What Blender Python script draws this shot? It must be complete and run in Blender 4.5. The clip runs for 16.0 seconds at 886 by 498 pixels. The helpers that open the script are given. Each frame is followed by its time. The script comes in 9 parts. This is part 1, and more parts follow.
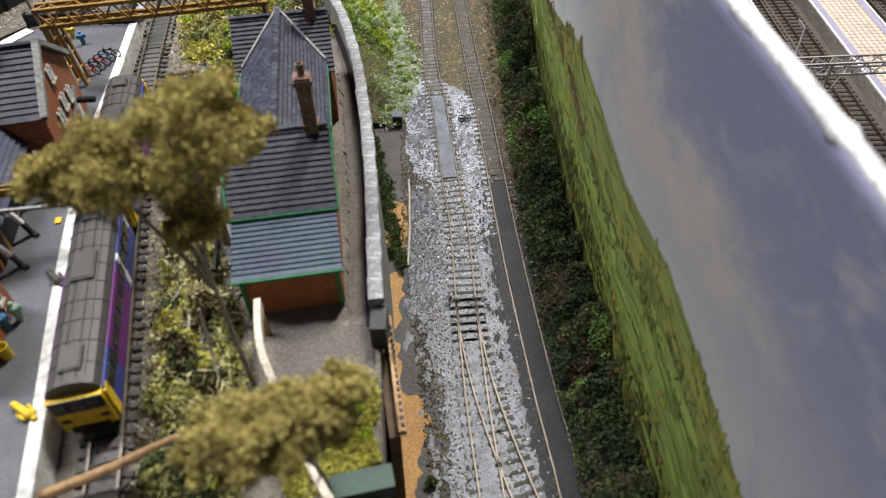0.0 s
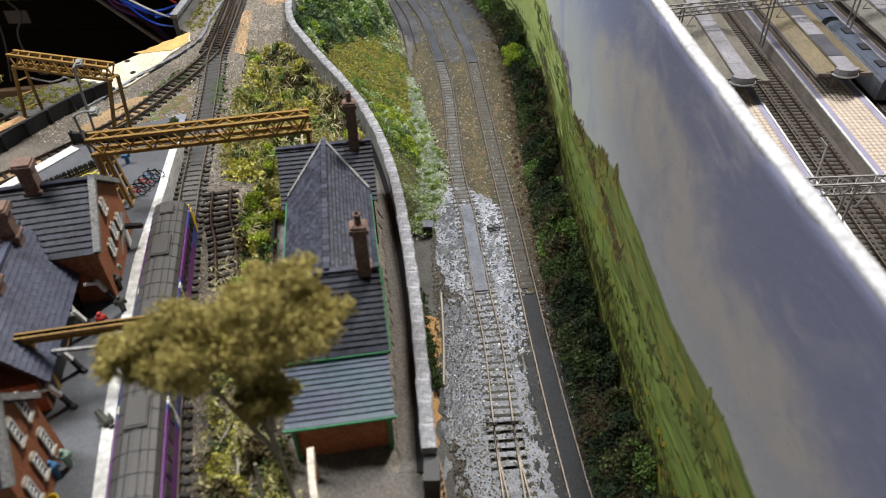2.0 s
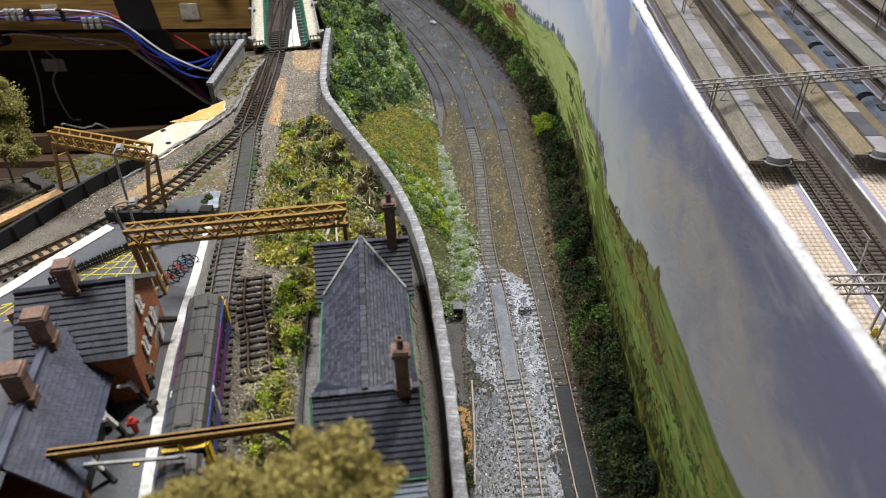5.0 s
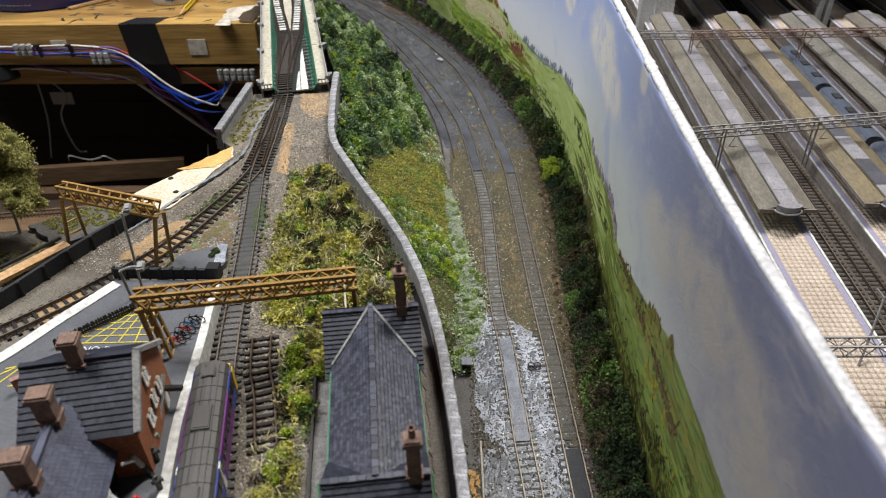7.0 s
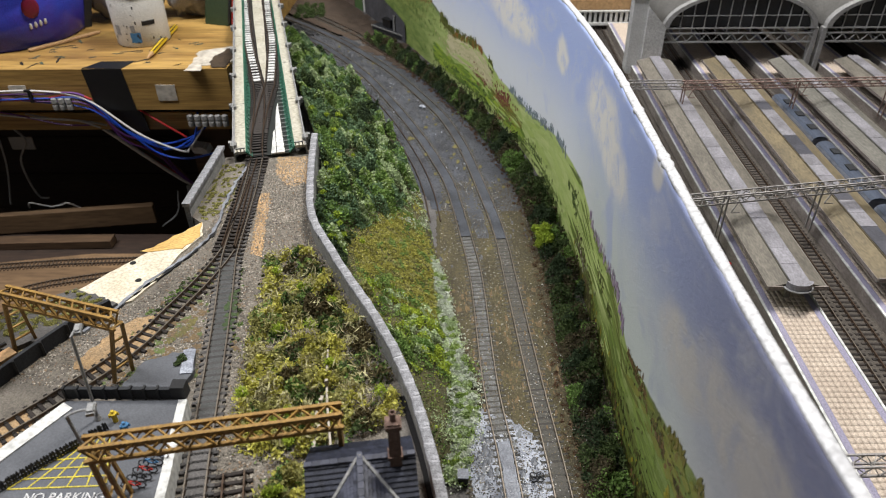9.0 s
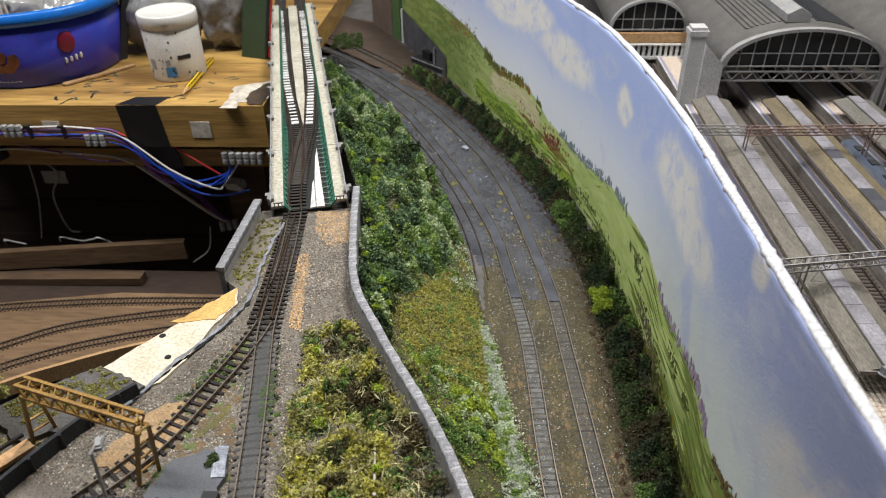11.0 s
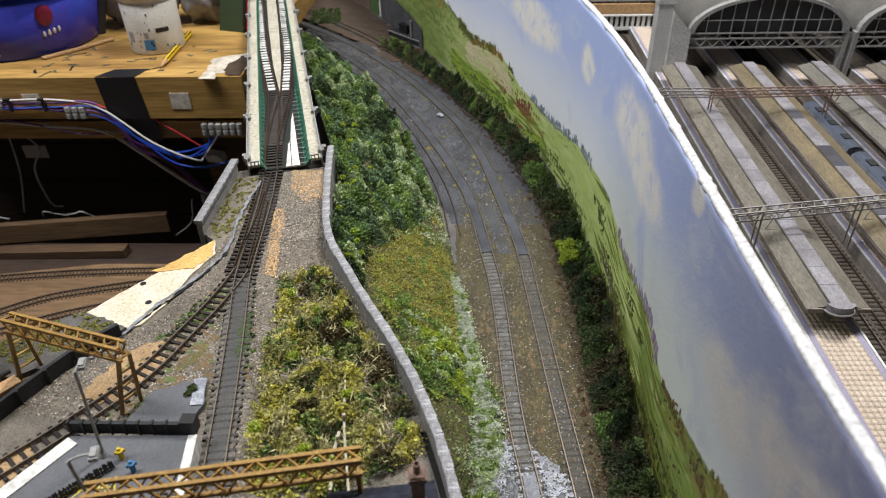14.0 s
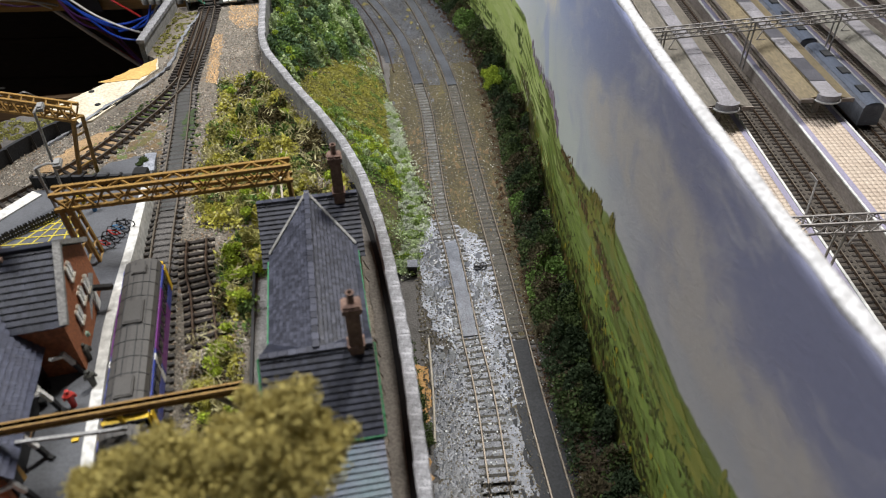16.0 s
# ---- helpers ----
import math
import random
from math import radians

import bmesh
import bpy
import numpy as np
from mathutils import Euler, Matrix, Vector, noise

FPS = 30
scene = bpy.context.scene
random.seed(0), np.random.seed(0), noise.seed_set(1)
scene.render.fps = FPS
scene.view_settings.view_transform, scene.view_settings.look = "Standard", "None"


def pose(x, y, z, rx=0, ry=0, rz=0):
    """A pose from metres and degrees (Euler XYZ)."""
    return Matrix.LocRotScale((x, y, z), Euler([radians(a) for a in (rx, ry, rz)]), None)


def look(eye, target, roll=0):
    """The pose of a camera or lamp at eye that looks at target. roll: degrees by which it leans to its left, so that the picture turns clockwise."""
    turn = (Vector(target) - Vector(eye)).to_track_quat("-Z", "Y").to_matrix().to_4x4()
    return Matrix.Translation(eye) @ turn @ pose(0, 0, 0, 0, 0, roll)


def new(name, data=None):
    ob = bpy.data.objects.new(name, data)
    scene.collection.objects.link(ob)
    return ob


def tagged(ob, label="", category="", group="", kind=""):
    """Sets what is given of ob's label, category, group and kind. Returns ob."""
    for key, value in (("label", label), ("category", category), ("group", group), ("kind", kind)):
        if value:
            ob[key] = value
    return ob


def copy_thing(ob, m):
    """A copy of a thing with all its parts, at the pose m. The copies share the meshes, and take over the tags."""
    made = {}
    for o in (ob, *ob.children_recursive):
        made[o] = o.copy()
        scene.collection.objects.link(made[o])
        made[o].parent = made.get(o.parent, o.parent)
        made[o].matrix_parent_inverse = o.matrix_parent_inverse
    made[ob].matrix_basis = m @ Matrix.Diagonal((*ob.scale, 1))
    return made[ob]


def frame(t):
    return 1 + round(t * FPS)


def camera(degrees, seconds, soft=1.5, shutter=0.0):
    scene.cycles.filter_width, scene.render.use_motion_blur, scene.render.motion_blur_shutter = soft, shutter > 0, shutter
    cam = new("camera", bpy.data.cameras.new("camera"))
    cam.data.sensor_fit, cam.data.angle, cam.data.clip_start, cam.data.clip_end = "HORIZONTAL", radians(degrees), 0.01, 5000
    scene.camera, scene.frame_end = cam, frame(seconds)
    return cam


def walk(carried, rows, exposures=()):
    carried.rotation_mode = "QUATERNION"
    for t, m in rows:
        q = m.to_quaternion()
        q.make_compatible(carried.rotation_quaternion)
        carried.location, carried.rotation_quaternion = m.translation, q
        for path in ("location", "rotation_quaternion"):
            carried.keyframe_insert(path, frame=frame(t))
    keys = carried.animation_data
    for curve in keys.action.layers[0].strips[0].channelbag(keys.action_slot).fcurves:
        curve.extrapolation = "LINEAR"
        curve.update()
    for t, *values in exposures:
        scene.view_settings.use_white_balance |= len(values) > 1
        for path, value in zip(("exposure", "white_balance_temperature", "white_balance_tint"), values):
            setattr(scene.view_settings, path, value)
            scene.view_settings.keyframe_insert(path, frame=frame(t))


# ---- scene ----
cam = camera(65.347, 16.0, soft=1.0)
# a phone's wide aperture: things within a hand's width of it are out of focus
cam.data.dof.use_dof, cam.data.dof.focus_distance, cam.data.dof.aperture_fstop = True, 0.5, 14.5
PATH = [
    (0, (0.00923, 0.01327, 0.27775), (-0.01470, 0.70979, -0.43939), -2.555),
    (0.5, (0.00251, 0.02284, 0.29507), (-0.01632, 0.74512, -0.39628), -2.137),
    (1, (-0.00017, 0.03144, 0.30181), (-0.01841, 0.77503, -0.36657), -2.148),
    (1.5, (-0.00259, 0.03563, 0.30108), (-0.02237, 0.79192, -0.35285), -2.086),
    (2, (-0.00913, 0.03191, 0.30176), (-0.03362, 0.79275, -0.34672), -2.157),
    (2.5, (-0.01469, 0.03392, 0.30509), (-0.04463, 0.79682, -0.34074), -2.163),
    (3, (-0.01587, 0.03778, 0.30543), (-0.05158, 0.80241, -0.33805), -2.256),
    (3.5, (-0.01582, 0.04323, 0.30901), (-0.05544, 0.81252, -0.32865), -2.165),
    (4, (-0.01485, 0.04571, 0.31479), (-0.05660, 0.82126, -0.31511), -2.041),
    (4.5, (-0.01708, 0.05112, 0.31996), (-0.06139, 0.83405, -0.30057), -1.836),
    (7, (-0.02382, 0.07511, 0.34109), (-0.07547, 0.88093, -0.24883), -1.584),
    (7.5, (-0.02205, 0.07921, 0.34472), (-0.06519, 0.88665, -0.24365), -1.444),
    (8, (-0.01491, 0.09243, 0.34574), (-0.04715, 0.90266, -0.23948), -1.213),
    (8.5, (-0.02364, 0.11248, 0.35233), (-0.04578, 0.92684, -0.22761), -0.927),
    (9, (-0.03568, 0.13961, 0.35967), (-0.05357, 0.95812, -0.21454), -0.722),
    (9.5, (-0.05560, 0.16061, 0.36518), (-0.07685, 0.98347, -0.20266), -0.666),
    (10, (-0.05500, 0.17625, 0.36730), (-0.08744, 1.00324, -0.19398), -0.815),
    (12.5, (-0.06013, 0.20928, 0.36924), (-0.13154, 1.03857, -0.18500), -1.595),
    (13, (-0.06030, 0.20408, 0.37189), (-0.12385, 1.03316, -0.18361), -1.496),
    (13.5, (-0.05462, 0.19044, 0.36939), (-0.10546, 1.01687, -0.19135), -1.373),
    (14, (-0.04173, 0.16513, 0.35816), (-0.07940, 0.98417, -0.21433), -1.383),
    (14.5, (-0.03335, 0.13249, 0.34301), (-0.05363, 0.93942, -0.24729), -1.234),
    (15, (-0.03019, 0.10104, 0.33421), (-0.03257, 0.89113, -0.27878), -0.901),
    (15.5, (-0.02338, 0.08110, 0.32094), (-0.01205, 0.85277, -0.31498), -0.754),
    (16, (-0.01874, 0.06251, 0.31234), (-0.00050, 0.82145, -0.33856), -0.805),
]
walk(cam, [(t, look(eye, target, roll)) for t, eye, target, roll in PATH], [(0, 0.38), (1.0, 0.22), (2.5, 0.16), (4.5, 0.15), (7, 0.03), (10, 0.0), (12.5, 0.03), (14, 0.02), (16, 0.06)])

# ---- light ----
world = bpy.data.worlds.new("world")
scene.world = world
world.use_nodes = True
world.node_tree.nodes["Background"].inputs[0].default_value = (0.8, 0.88, 1.0, 1)
world.node_tree.nodes["Background"].inputs[1].default_value = 0.05
scene.view_settings.exposure = 0.04


def area_lamp(name, eye, target, sx, sy, watts, colour):
    data = bpy.data.lights.new(name, "AREA")
    data.shape, data.size, data.size_y, data.energy, data.color = "RECTANGLE", sx, sy, watts, colour
    ob = new(name, data)
    ob.matrix_world = look(eye, target)
    return ob


area_lamp("unseen_lamp", (0.32, 1.08, 1.7), (0.0, 0.45, 0.0), 0.12, 0.5, 40, (1.0, 0.97, 0.92))
# fill lamp added from the left to brighten the backdrop's front
area_lamp("unseen_lamp", (-0.95, 0.55, 1.9), (-0.1, 0.7, 0.0), 0.3, 1.2, 42, (0.98, 0.98, 1.0))


# ---- materials ----
def mat(name, colour, rough=0.8, alt=None, scale=60.0, amount=0.5, fine=900.0, bump=0.3, metal=0.0, per=0.0, spec=0.4, detail=6.0, dist=0.0006, stretch=None, grain=0.55):
    """A procedural surface: two colours mixed by a coarse noise, a fine grain, and relief. per: change from piece to piece."""
    m = bpy.data.materials.new(name)
    m.use_nodes = True
    t = m.node_tree
    n, l = t.nodes, t.links
    b = n["Principled BSDF"]
    b.inputs["Roughness"].default_value = rough
    b.inputs["Metallic"].default_value = metal
    b.inputs["Specular IOR Level"].default_value = spec
    co = n.new("ShaderNodeTexCoord")
    n1 = n.new("ShaderNodeTexNoise")
    n1.inputs["Scale"].default_value, n1.inputs["Detail"].default_value, n1.inputs["Roughness"].default_value = scale, detail, 0.65
    n2 = n.new("ShaderNodeTexNoise")
    n2.inputs["Scale"].default_value, n2.inputs["Detail"].default_value = fine, 3.0
    where = co.outputs["Object"]
    if stretch:
        mp = n.new("ShaderNodeMapping")
        mp.inputs["Scale"].default_value = stretch
        l.new(where, mp.inputs["Vector"])
        where = mp.outputs[0]
    l.new(where, n1.inputs["Vector"])
    l.new(where, n2.inputs["Vector"])
    ramp = n.new("ShaderNodeValToRGB")
    ramp.color_ramp.elements[0].position, ramp.color_ramp.elements[1].position = 0.5 - 0.25 * amount, 0.5 + 0.25 * amount
    alt = alt or tuple(c * 0.6 for c in colour)
    ramp.color_ramp.elements[0].color, ramp.color_ramp.elements[1].color = (*alt, 1), (*colour, 1)
    l.new(n1.outputs["Fac"], ramp.inputs["Fac"])
    mul = n.new("ShaderNodeMix")
    mul.data_type, mul.blend_type = "RGBA", "MULTIPLY"
    mul.inputs[0].default_value = grain
    l.new(ramp.outputs["Color"], mul.inputs[6])
    gr = n.new("ShaderNodeMapRange")
    gr.inputs[1].default_value, gr.inputs[2].default_value, gr.inputs[3].default_value, gr.inputs[4].default_value = 0.3, 0.7, 0.35, 1.3
    l.new(n2.outputs["Fac"], gr.inputs[0])
    l.new(gr.outputs[0], mul.inputs[7])
    out = mul.outputs[2]
    if per:
        info = n.new("ShaderNodeObjectInfo")
        isl = n.new("ShaderNodeNewGeometry")
        add = n.new("ShaderNodeMath")
        l.new(info.outputs["Random"], add.inputs[0])
        l.new(isl.outputs["Random Per Island"], add.inputs[1])
        fr = n.new("ShaderNodeMath")
        fr.operation = "FRACT"
        l.new(add.outputs[0], fr.inputs[0])
        mr = n.new("ShaderNodeMapRange")
        mr.inputs[3].default_value, mr.inputs[4].default_value = 1 - per, 1 + per
        l.new(fr.outputs[0], mr.inputs[0])
        m3 = n.new("ShaderNodeMix")
        m3.data_type, m3.blend_type = "RGBA", "MULTIPLY"
        m3.inputs[0].default_value = 1.0
        l.new(out, m3.inputs[6])
        l.new(mr.outputs[0], m3.inputs[7])
        out = m3.outputs[2]
    l.new(out, b.inputs["Base Color"])
    if bump:
        bp = n.new("ShaderNodeBump")
        bp.inputs["Strength"].default_value, bp.inputs["Distance"].default_value = bump, dist
        l.new(n2.outputs["Fac"], bp.inputs["Height"])
        l.new(bp.outputs[0], b.inputs["Normal"])
    return m


M_ballast = mat("ballast", (0.24, 0.212, 0.175), 0.9, (0.1, 0.088, 0.073), 45, 1.0, 900, 1.0, dist=0.0012)
M_ash = mat("ash_ground", (0.125, 0.118, 0.115), 0.8, (0.065, 0.06, 0.056), 40, 1, 800, 0.9)
M_wallstone = mat("wall_stone", (0.37, 0.37, 0.39), 0.85, (0.1, 0.1, 0.106), 150, 0.65, 1100, 0.9, per=0.1)
M_sleeper = mat("sleeper", (0.03, 0.023, 0.019), 0.85, (0.017, 0.013, 0.011), 80, 1, 900, 0.5, per=0.3)
M_rail = mat("rail", (0.16, 0.12, 0.09), 0.35, (0.1, 0.06, 0.04), 90, 1, 900, 0.1, metal=0.7)
M_railtop = mat("rail_top", (0.21, 0.18, 0.145), 0.5, (0.12, 0.1, 0.08), 60, 1, 900, 0.05, metal=0.6)
M_slate = mat("slate", (0.062, 0.066, 0.09), 0.36, (0.028, 0.03, 0.043), 140, 1, 1100, 0.15, per=0.4, grain=0.2)
# darker copy of the same slate, for roofs that look less lit
M_slate_shaded = mat("shaded_slate", (0.026, 0.029, 0.045), 0.5, (0.013, 0.0145, 0.022), 140, 1, 1100, 0.15, per=0.3, spec=0.25, grain=0.25)
M_brick = mat("brick", (0.36, 0.13, 0.055), 0.8, (0.26, 0.09, 0.04), 80, 1, 700, 0.5, per=0.2)
M_gantry = mat("gantry_paint", (0.34, 0.2, 0.045), 0.55, (0.2, 0.11, 0.03), 90, 1, 700, 0.3)
M_platform = mat("platform_tarmac", (0.105, 0.11, 0.124), 0.6, (0.068, 0.072, 0.082), 50, 1, 900, 0.3, grain=0.3)
M_white = mat("white_paint", (0.66, 0.66, 0.64), 0.6, (0.5, 0.5, 0.48), 70, 0.9, 300, 0.1)
M_ply = mat("plywood", (0.68, 0.62, 0.5), 0.65, (0.5, 0.43, 0.31), 45, 0.9, 500, 0.2)
M_bench = mat("bench_wood", (0.52, 0.325, 0.098), 0.45, (0.19, 0.098, 0.028), 30, 0.85, 230, 0.3, stretch=(0.1, 0.8, 2.4))
M_dark = mat("shade_black", (0.012, 0.011, 0.011), 0.9)


M_train = mat("train_grey", (0.066, 0.062, 0.058), 0.5, (0.052, 0.049, 0.046), 60, 1, 900, 0.1, grain=0.25)




def plain(name, colour, rough=0.6, bump=0.15, metal=0.0, **k):
    return mat(name, colour, rough, tuple(c * 0.78 for c in colour), 70, 1.0, 900, bump, metal, **k)


M_green = plain("green_trim", (0.03, 0.22, 0.09), 0.5)
M_yellow = plain("yellow_paint", (0.75, 0.5, 0.03), 0.5)
M_purple = plain("purple_livery", (0.16, 0.03, 0.2), 0.35)
M_blue = plain("blue_livery", (0.04, 0.06, 0.3), 0.35)
M_black = plain("black_plastic", (0.015, 0.015, 0.016), 0.5)
M_glass = plain("dark_glazing", (0.02, 0.022, 0.025), 0.15)
M_livwhite = plain("white_livery", (0.7, 0.7, 0.68), 0.35)
M_cork = mat("cork_underlay", (0.5, 0.29, 0.11), 0.9, (0.33, 0.19, 0.08), 60, 1, 900, 0.8)
M_plaster = mat("dusty_plaster", (0.46, 0.49, 0.56), 0.6, (0.13, 0.14, 0.17), 60, 0.75, 900, 1.0, dist=0.001)
M_dust = mat("pale_track_dust", (0.14, 0.142, 0.142), 0.5, (0.05, 0.047, 0.042), 150, 0.6, 1100, 1.0)
M_browndust = mat("brown_track_dust", (0.085, 0.078, 0.066), 0.6, (0.035, 0.032, 0.027), 130, 0.8, 1100, 1.0)
M_sparkle = mat("gritty_cement", (0.3, 0.315, 0.35), 0.4, (0.1, 0.105, 0.12), 160, 0.8, 1100, 1.0)
M_rib = mat("pale_iron_rib", (0.36, 0.357, 0.353), 0.5, (0.25, 0.247, 0.245), 60, 1, 700, 0.2)
M_infill = mat("grey_infill", (0.2, 0.215, 0.255), 0.32, (0.07, 0.077, 0.095), 85, 0.9, 1000, 0.6)
M_infill_dark = mat("dark_infill", (0.034, 0.036, 0.041), 0.65, (0.018, 0.019, 0.021), 70, 1, 900, 0.4, spec=0.25)
M_bluegrey = mat("blue_grey_infill", (0.085, 0.092, 0.108), 0.34, (0.028, 0.029, 0.032), 34, 0.9, 800, 0.45)
M_moss = mat("moss_ground", (0.13, 0.115, 0.05), 0.95, (0.05, 0.05, 0.025), 60, 1, 800, 1.0, dist=0.0015)
M_soil = mat("brown_soil", (0.088, 0.06, 0.041), 0.95, (0.045, 0.032, 0.023), 45, 1, 800, 1.0, dist=0.0012)
M_brownballast = mat("brown_ballast", (0.1, 0.083, 0.036), 0.9, (0.034, 0.03, 0.019), 70, 1, 900, 1.0, dist=0.0012, stretch=(1.0, 0.45, 1.0))
M_concrete = mat("weathered_concrete", (0.34, 0.335, 0.325), 0.85, (0.15, 0.15, 0.145), 130, 1, 900, 0.6)
M_grey = plain("grey_paint", (0.3, 0.3, 0.3), 0.5)
M_steel = plain("grey_steel", (0.33, 0.31, 0.3), 0.45)
M_rust = plain("rusty_steel", (0.3, 0.2, 0.17), 0.6)
M_cream = mat("cream_deck", (0.5, 0.48, 0.41), 0.65, (0.36, 0.33, 0.25), 26, 1, 300, 0.2)
M_girder = plain("green_girder", (0.022, 0.115, 0.072), 0.5)
M_wood = mat("raw_wood", (0.5, 0.32, 0.16), 0.7, (0.38, 0.22, 0.1), 30, 1, 400, 0.3)
M_shelf = mat("brown_board", (0.13, 0.075, 0.038), 0.7, (0.06, 0.036, 0.02), 22, 1, 200, 0.2, stretch=(0.15, 1.0, 1.5))
M_canopyglass = mat("dusty_rooflight", (0.31, 0.3, 0.33), 0.45, (0.14, 0.135, 0.145), 60, 1, 800, 0.3, per=0.12, stretch=(1.0, 0.5, 1.0))
M_lilac = plain("lilac_edge", (0.3, 0.28, 0.38), 0.8)
M_shedgrey = mat("shed_grey", (0.15, 0.146, 0.138), 0.5, (0.095, 0.092, 0.087), 40, 1, 600, 0.25)
M_bark = mat("bark", (0.38, 0.35, 0.29), 0.9, (0.2, 0.175, 0.135), 120, 1, 900, 0.6)
M_fig = [plain("figure_red", (0.5, 0.03, 0.02)), plain("figure_yellow", (0.7, 0.5, 0.03)), plain("figure_green", (0.35, 0.5, 0.4)), plain("figure_blue", (0.06, 0.2, 0.4)), plain("figure_dark", (0.06, 0.06, 0.05))]
M_wire = {"blue": plain("blue_insulation", (0.02, 0.09, 0.6), 0.35), "white": plain("white_insulation", (0.7, 0.68, 0.66), 0.4), "red": plain("red_insulation", (0.5, 0.03, 0.03), 0.4), "grey": plain("grey_insulation", (0.35, 0.35, 0.35), 0.4), "purple": plain("purple_insulation", (0.16, 0.05, 0.25), 0.4), "brown": plain("brown_insulation", (0.12, 0.05, 0.02), 0.4)}


def leaf(name, a, b, per=0.5):
    """Thin foliage flakes: some of the light passes through them."""
    m = mat(name, a, 0.9, b, 35, 1.0, 500, 0.0, per=per * 0.8, spec=0.1, grain=0.4)
    n, l = m.node_tree.nodes, m.node_tree.links
    p = n["Principled BSDF"]
    src = p.inputs["Base Color"].links[0].from_socket
    t = n.new("ShaderNodeBsdfTranslucent")
    l.new(src, t.inputs[0])
    x = n.new("ShaderNodeMixShader")
    x.inputs[0].default_value = 0.25
    l.new(p.outputs[0], x.inputs[1])
    l.new(t.outputs[0], x.inputs[2])
    l.new(x.outputs[0], n["Material Output"].inputs[0])
    return m


L_dark = leaf("hedge_leaves", (0.1, 0.14, 0.05), (0.05, 0.074, 0.03), 0.5)
L_deep = leaf("deep_green_leaves", (0.062, 0.09, 0.045), (0.033, 0.05, 0.027), 0.5)
L_twig = leaf("brown_hedge_twigs", (0.13, 0.11, 0.065), (0.06, 0.05, 0.03), 0.5)
L_green = leaf("green_leaves", (0.22, 0.335, 0.09), (0.11, 0.19, 0.055), 0.4)
L_bright = leaf("bright_leaves", (0.42, 0.5, 0.06), (0.26, 0.36, 0.05), 0.4)
L_olive = leaf("olive_leaves", (0.43, 0.41, 0.15), (0.24, 0.235, 0.085), 0.4)
L_straw = leaf("straw", (0.62, 0.58, 0.33), (0.4, 0.37, 0.2), 0.35)
L_yellow = leaf("yellow_leaves", (0.6, 0.57, 0.13), (0.4, 0.38, 0.09), 0.35)
L_tree = leaf("tree_leaves", (0.52, 0.44, 0.15), (0.32, 0.27, 0.1), 0.35)
L_pale = leaf("pale_leaves", (0.52, 0.6, 0.36), (0.33, 0.42, 0.22), 0.35)


# ---- mesh building ----
class Build:
    """Gathers corners and faces for one mesh."""

    def __init__(self):
        self.v, self.f = [], []

    def add(self, verts, faces):
        o = len(self.v)
        self.v += [tuple(p) for p in verts]
        self.f += [tuple(i + o for i in f) for f in faces]
        return self

    def box(self, c, s, rz=0.0, m=None):
        x, y, z = s[0] / 2, s[1] / 2, s[2] / 2
        p = [Vector(q) for q in ((-x, -y, -z), (x, -y, -z), (x, y, -z), (-x, y, -z), (-x, -y, z), (x, -y, z), (x, y, z), (-x, y, z))]
        r = m or Matrix.Rotation(radians(rz), 4, "Z")
        return self.add([(r @ q) + Vector(c) for q in p], BOXF)

    def bar(self, a, b, w, h=None, up=(0, 0, 1)):
        """A square bar from a to b."""
        a, b, h = Vector(a), Vector(b), h or w
        d = (b - a).normalized()
        u = Vector(up)
        if abs(d.dot(u)) > 0.99:
            u = Vector((1, 0, 0))
        s = d.cross(u).normalized()
        u = s.cross(d)
        p = [q + s * i * w / 2 + u * j * h / 2 for q in (a, b) for i, j in ((-1, -1), (1, -1), (1, 1), (-1, 1))]
        return self.add(p, [(3, 2, 1, 0), (4, 5, 6, 7), (0, 1, 5, 4), (1, 2, 6, 5), (2, 3, 7, 6), (3, 0, 4, 7)])

    def prism(self, base, z0, z1):
        n = len(base)
        return self.add([(x, y, z0) for x, y in base] + [(x, y, z1) for x, y in base],
                        [tuple(range(n))[::-1], tuple(range(n, 2 * n))] + [(i, (i + 1) % n, n + (i + 1) % n, n + i) for i in range(n)])

    def mesh(self, name):
        me = bpy.data.meshes.new(name)
        me.from_pydata(self.v, [], self.f)
        me.update()
        return me


BOXF = [(3, 2, 1, 0), (4, 5, 6, 7), (0, 1, 5, 4), (1, 2, 6, 5), (2, 3, 7, 6), (3, 0, 4, 7)]


def put(name, shape, material, parent=None, label="", category="", kind="", group="", smooth=False, m=None):
    me = shape.mesh(name) if isinstance(shape, Build) else shape
    if not me.materials:
        me.materials.append(material)
    if smooth:
        me.shade_smooth()
    ob = new(name, me)
    if parent:
        ob.parent = parent
    if m:
        ob.matrix_basis = m
    return tagged(ob, label, category, group, kind)


def spline(pts, step=0.004):
    """A smooth line through the points (Catmull-Rom), at even steps. Works in 2D and 3D."""
    p = np.array(pts, float)
    p = np.vstack([2 * p[0] - p[1], p, 2 * p[-1] - p[-2]])
    out = []
    for i in range(1, len(p) - 2):
        t = np.linspace(0, 1, 24, endpoint=False)[:, None]
        a, b, c, d = p[i - 1], p[i], p[i + 1], p[i + 2]
        out.append(0.5 * (2 * b + (c - a) * t + (2 * a - 5 * b + 4 * c - d) * t ** 2 + (3 * b - a - 3 * c + d) * t ** 3))
    q = np.vstack(out + [p[-2][None]])
    s = np.r_[0, np.cumsum(np.linalg.norm(np.diff(q, axis=0), axis=1))]
    k = np.linspace(0, s[-1], max(2, int(s[-1] / step) + 1))
    return np.stack([np.interp(k, s, q[:, j]) for j in range(q.shape[1])], 1)


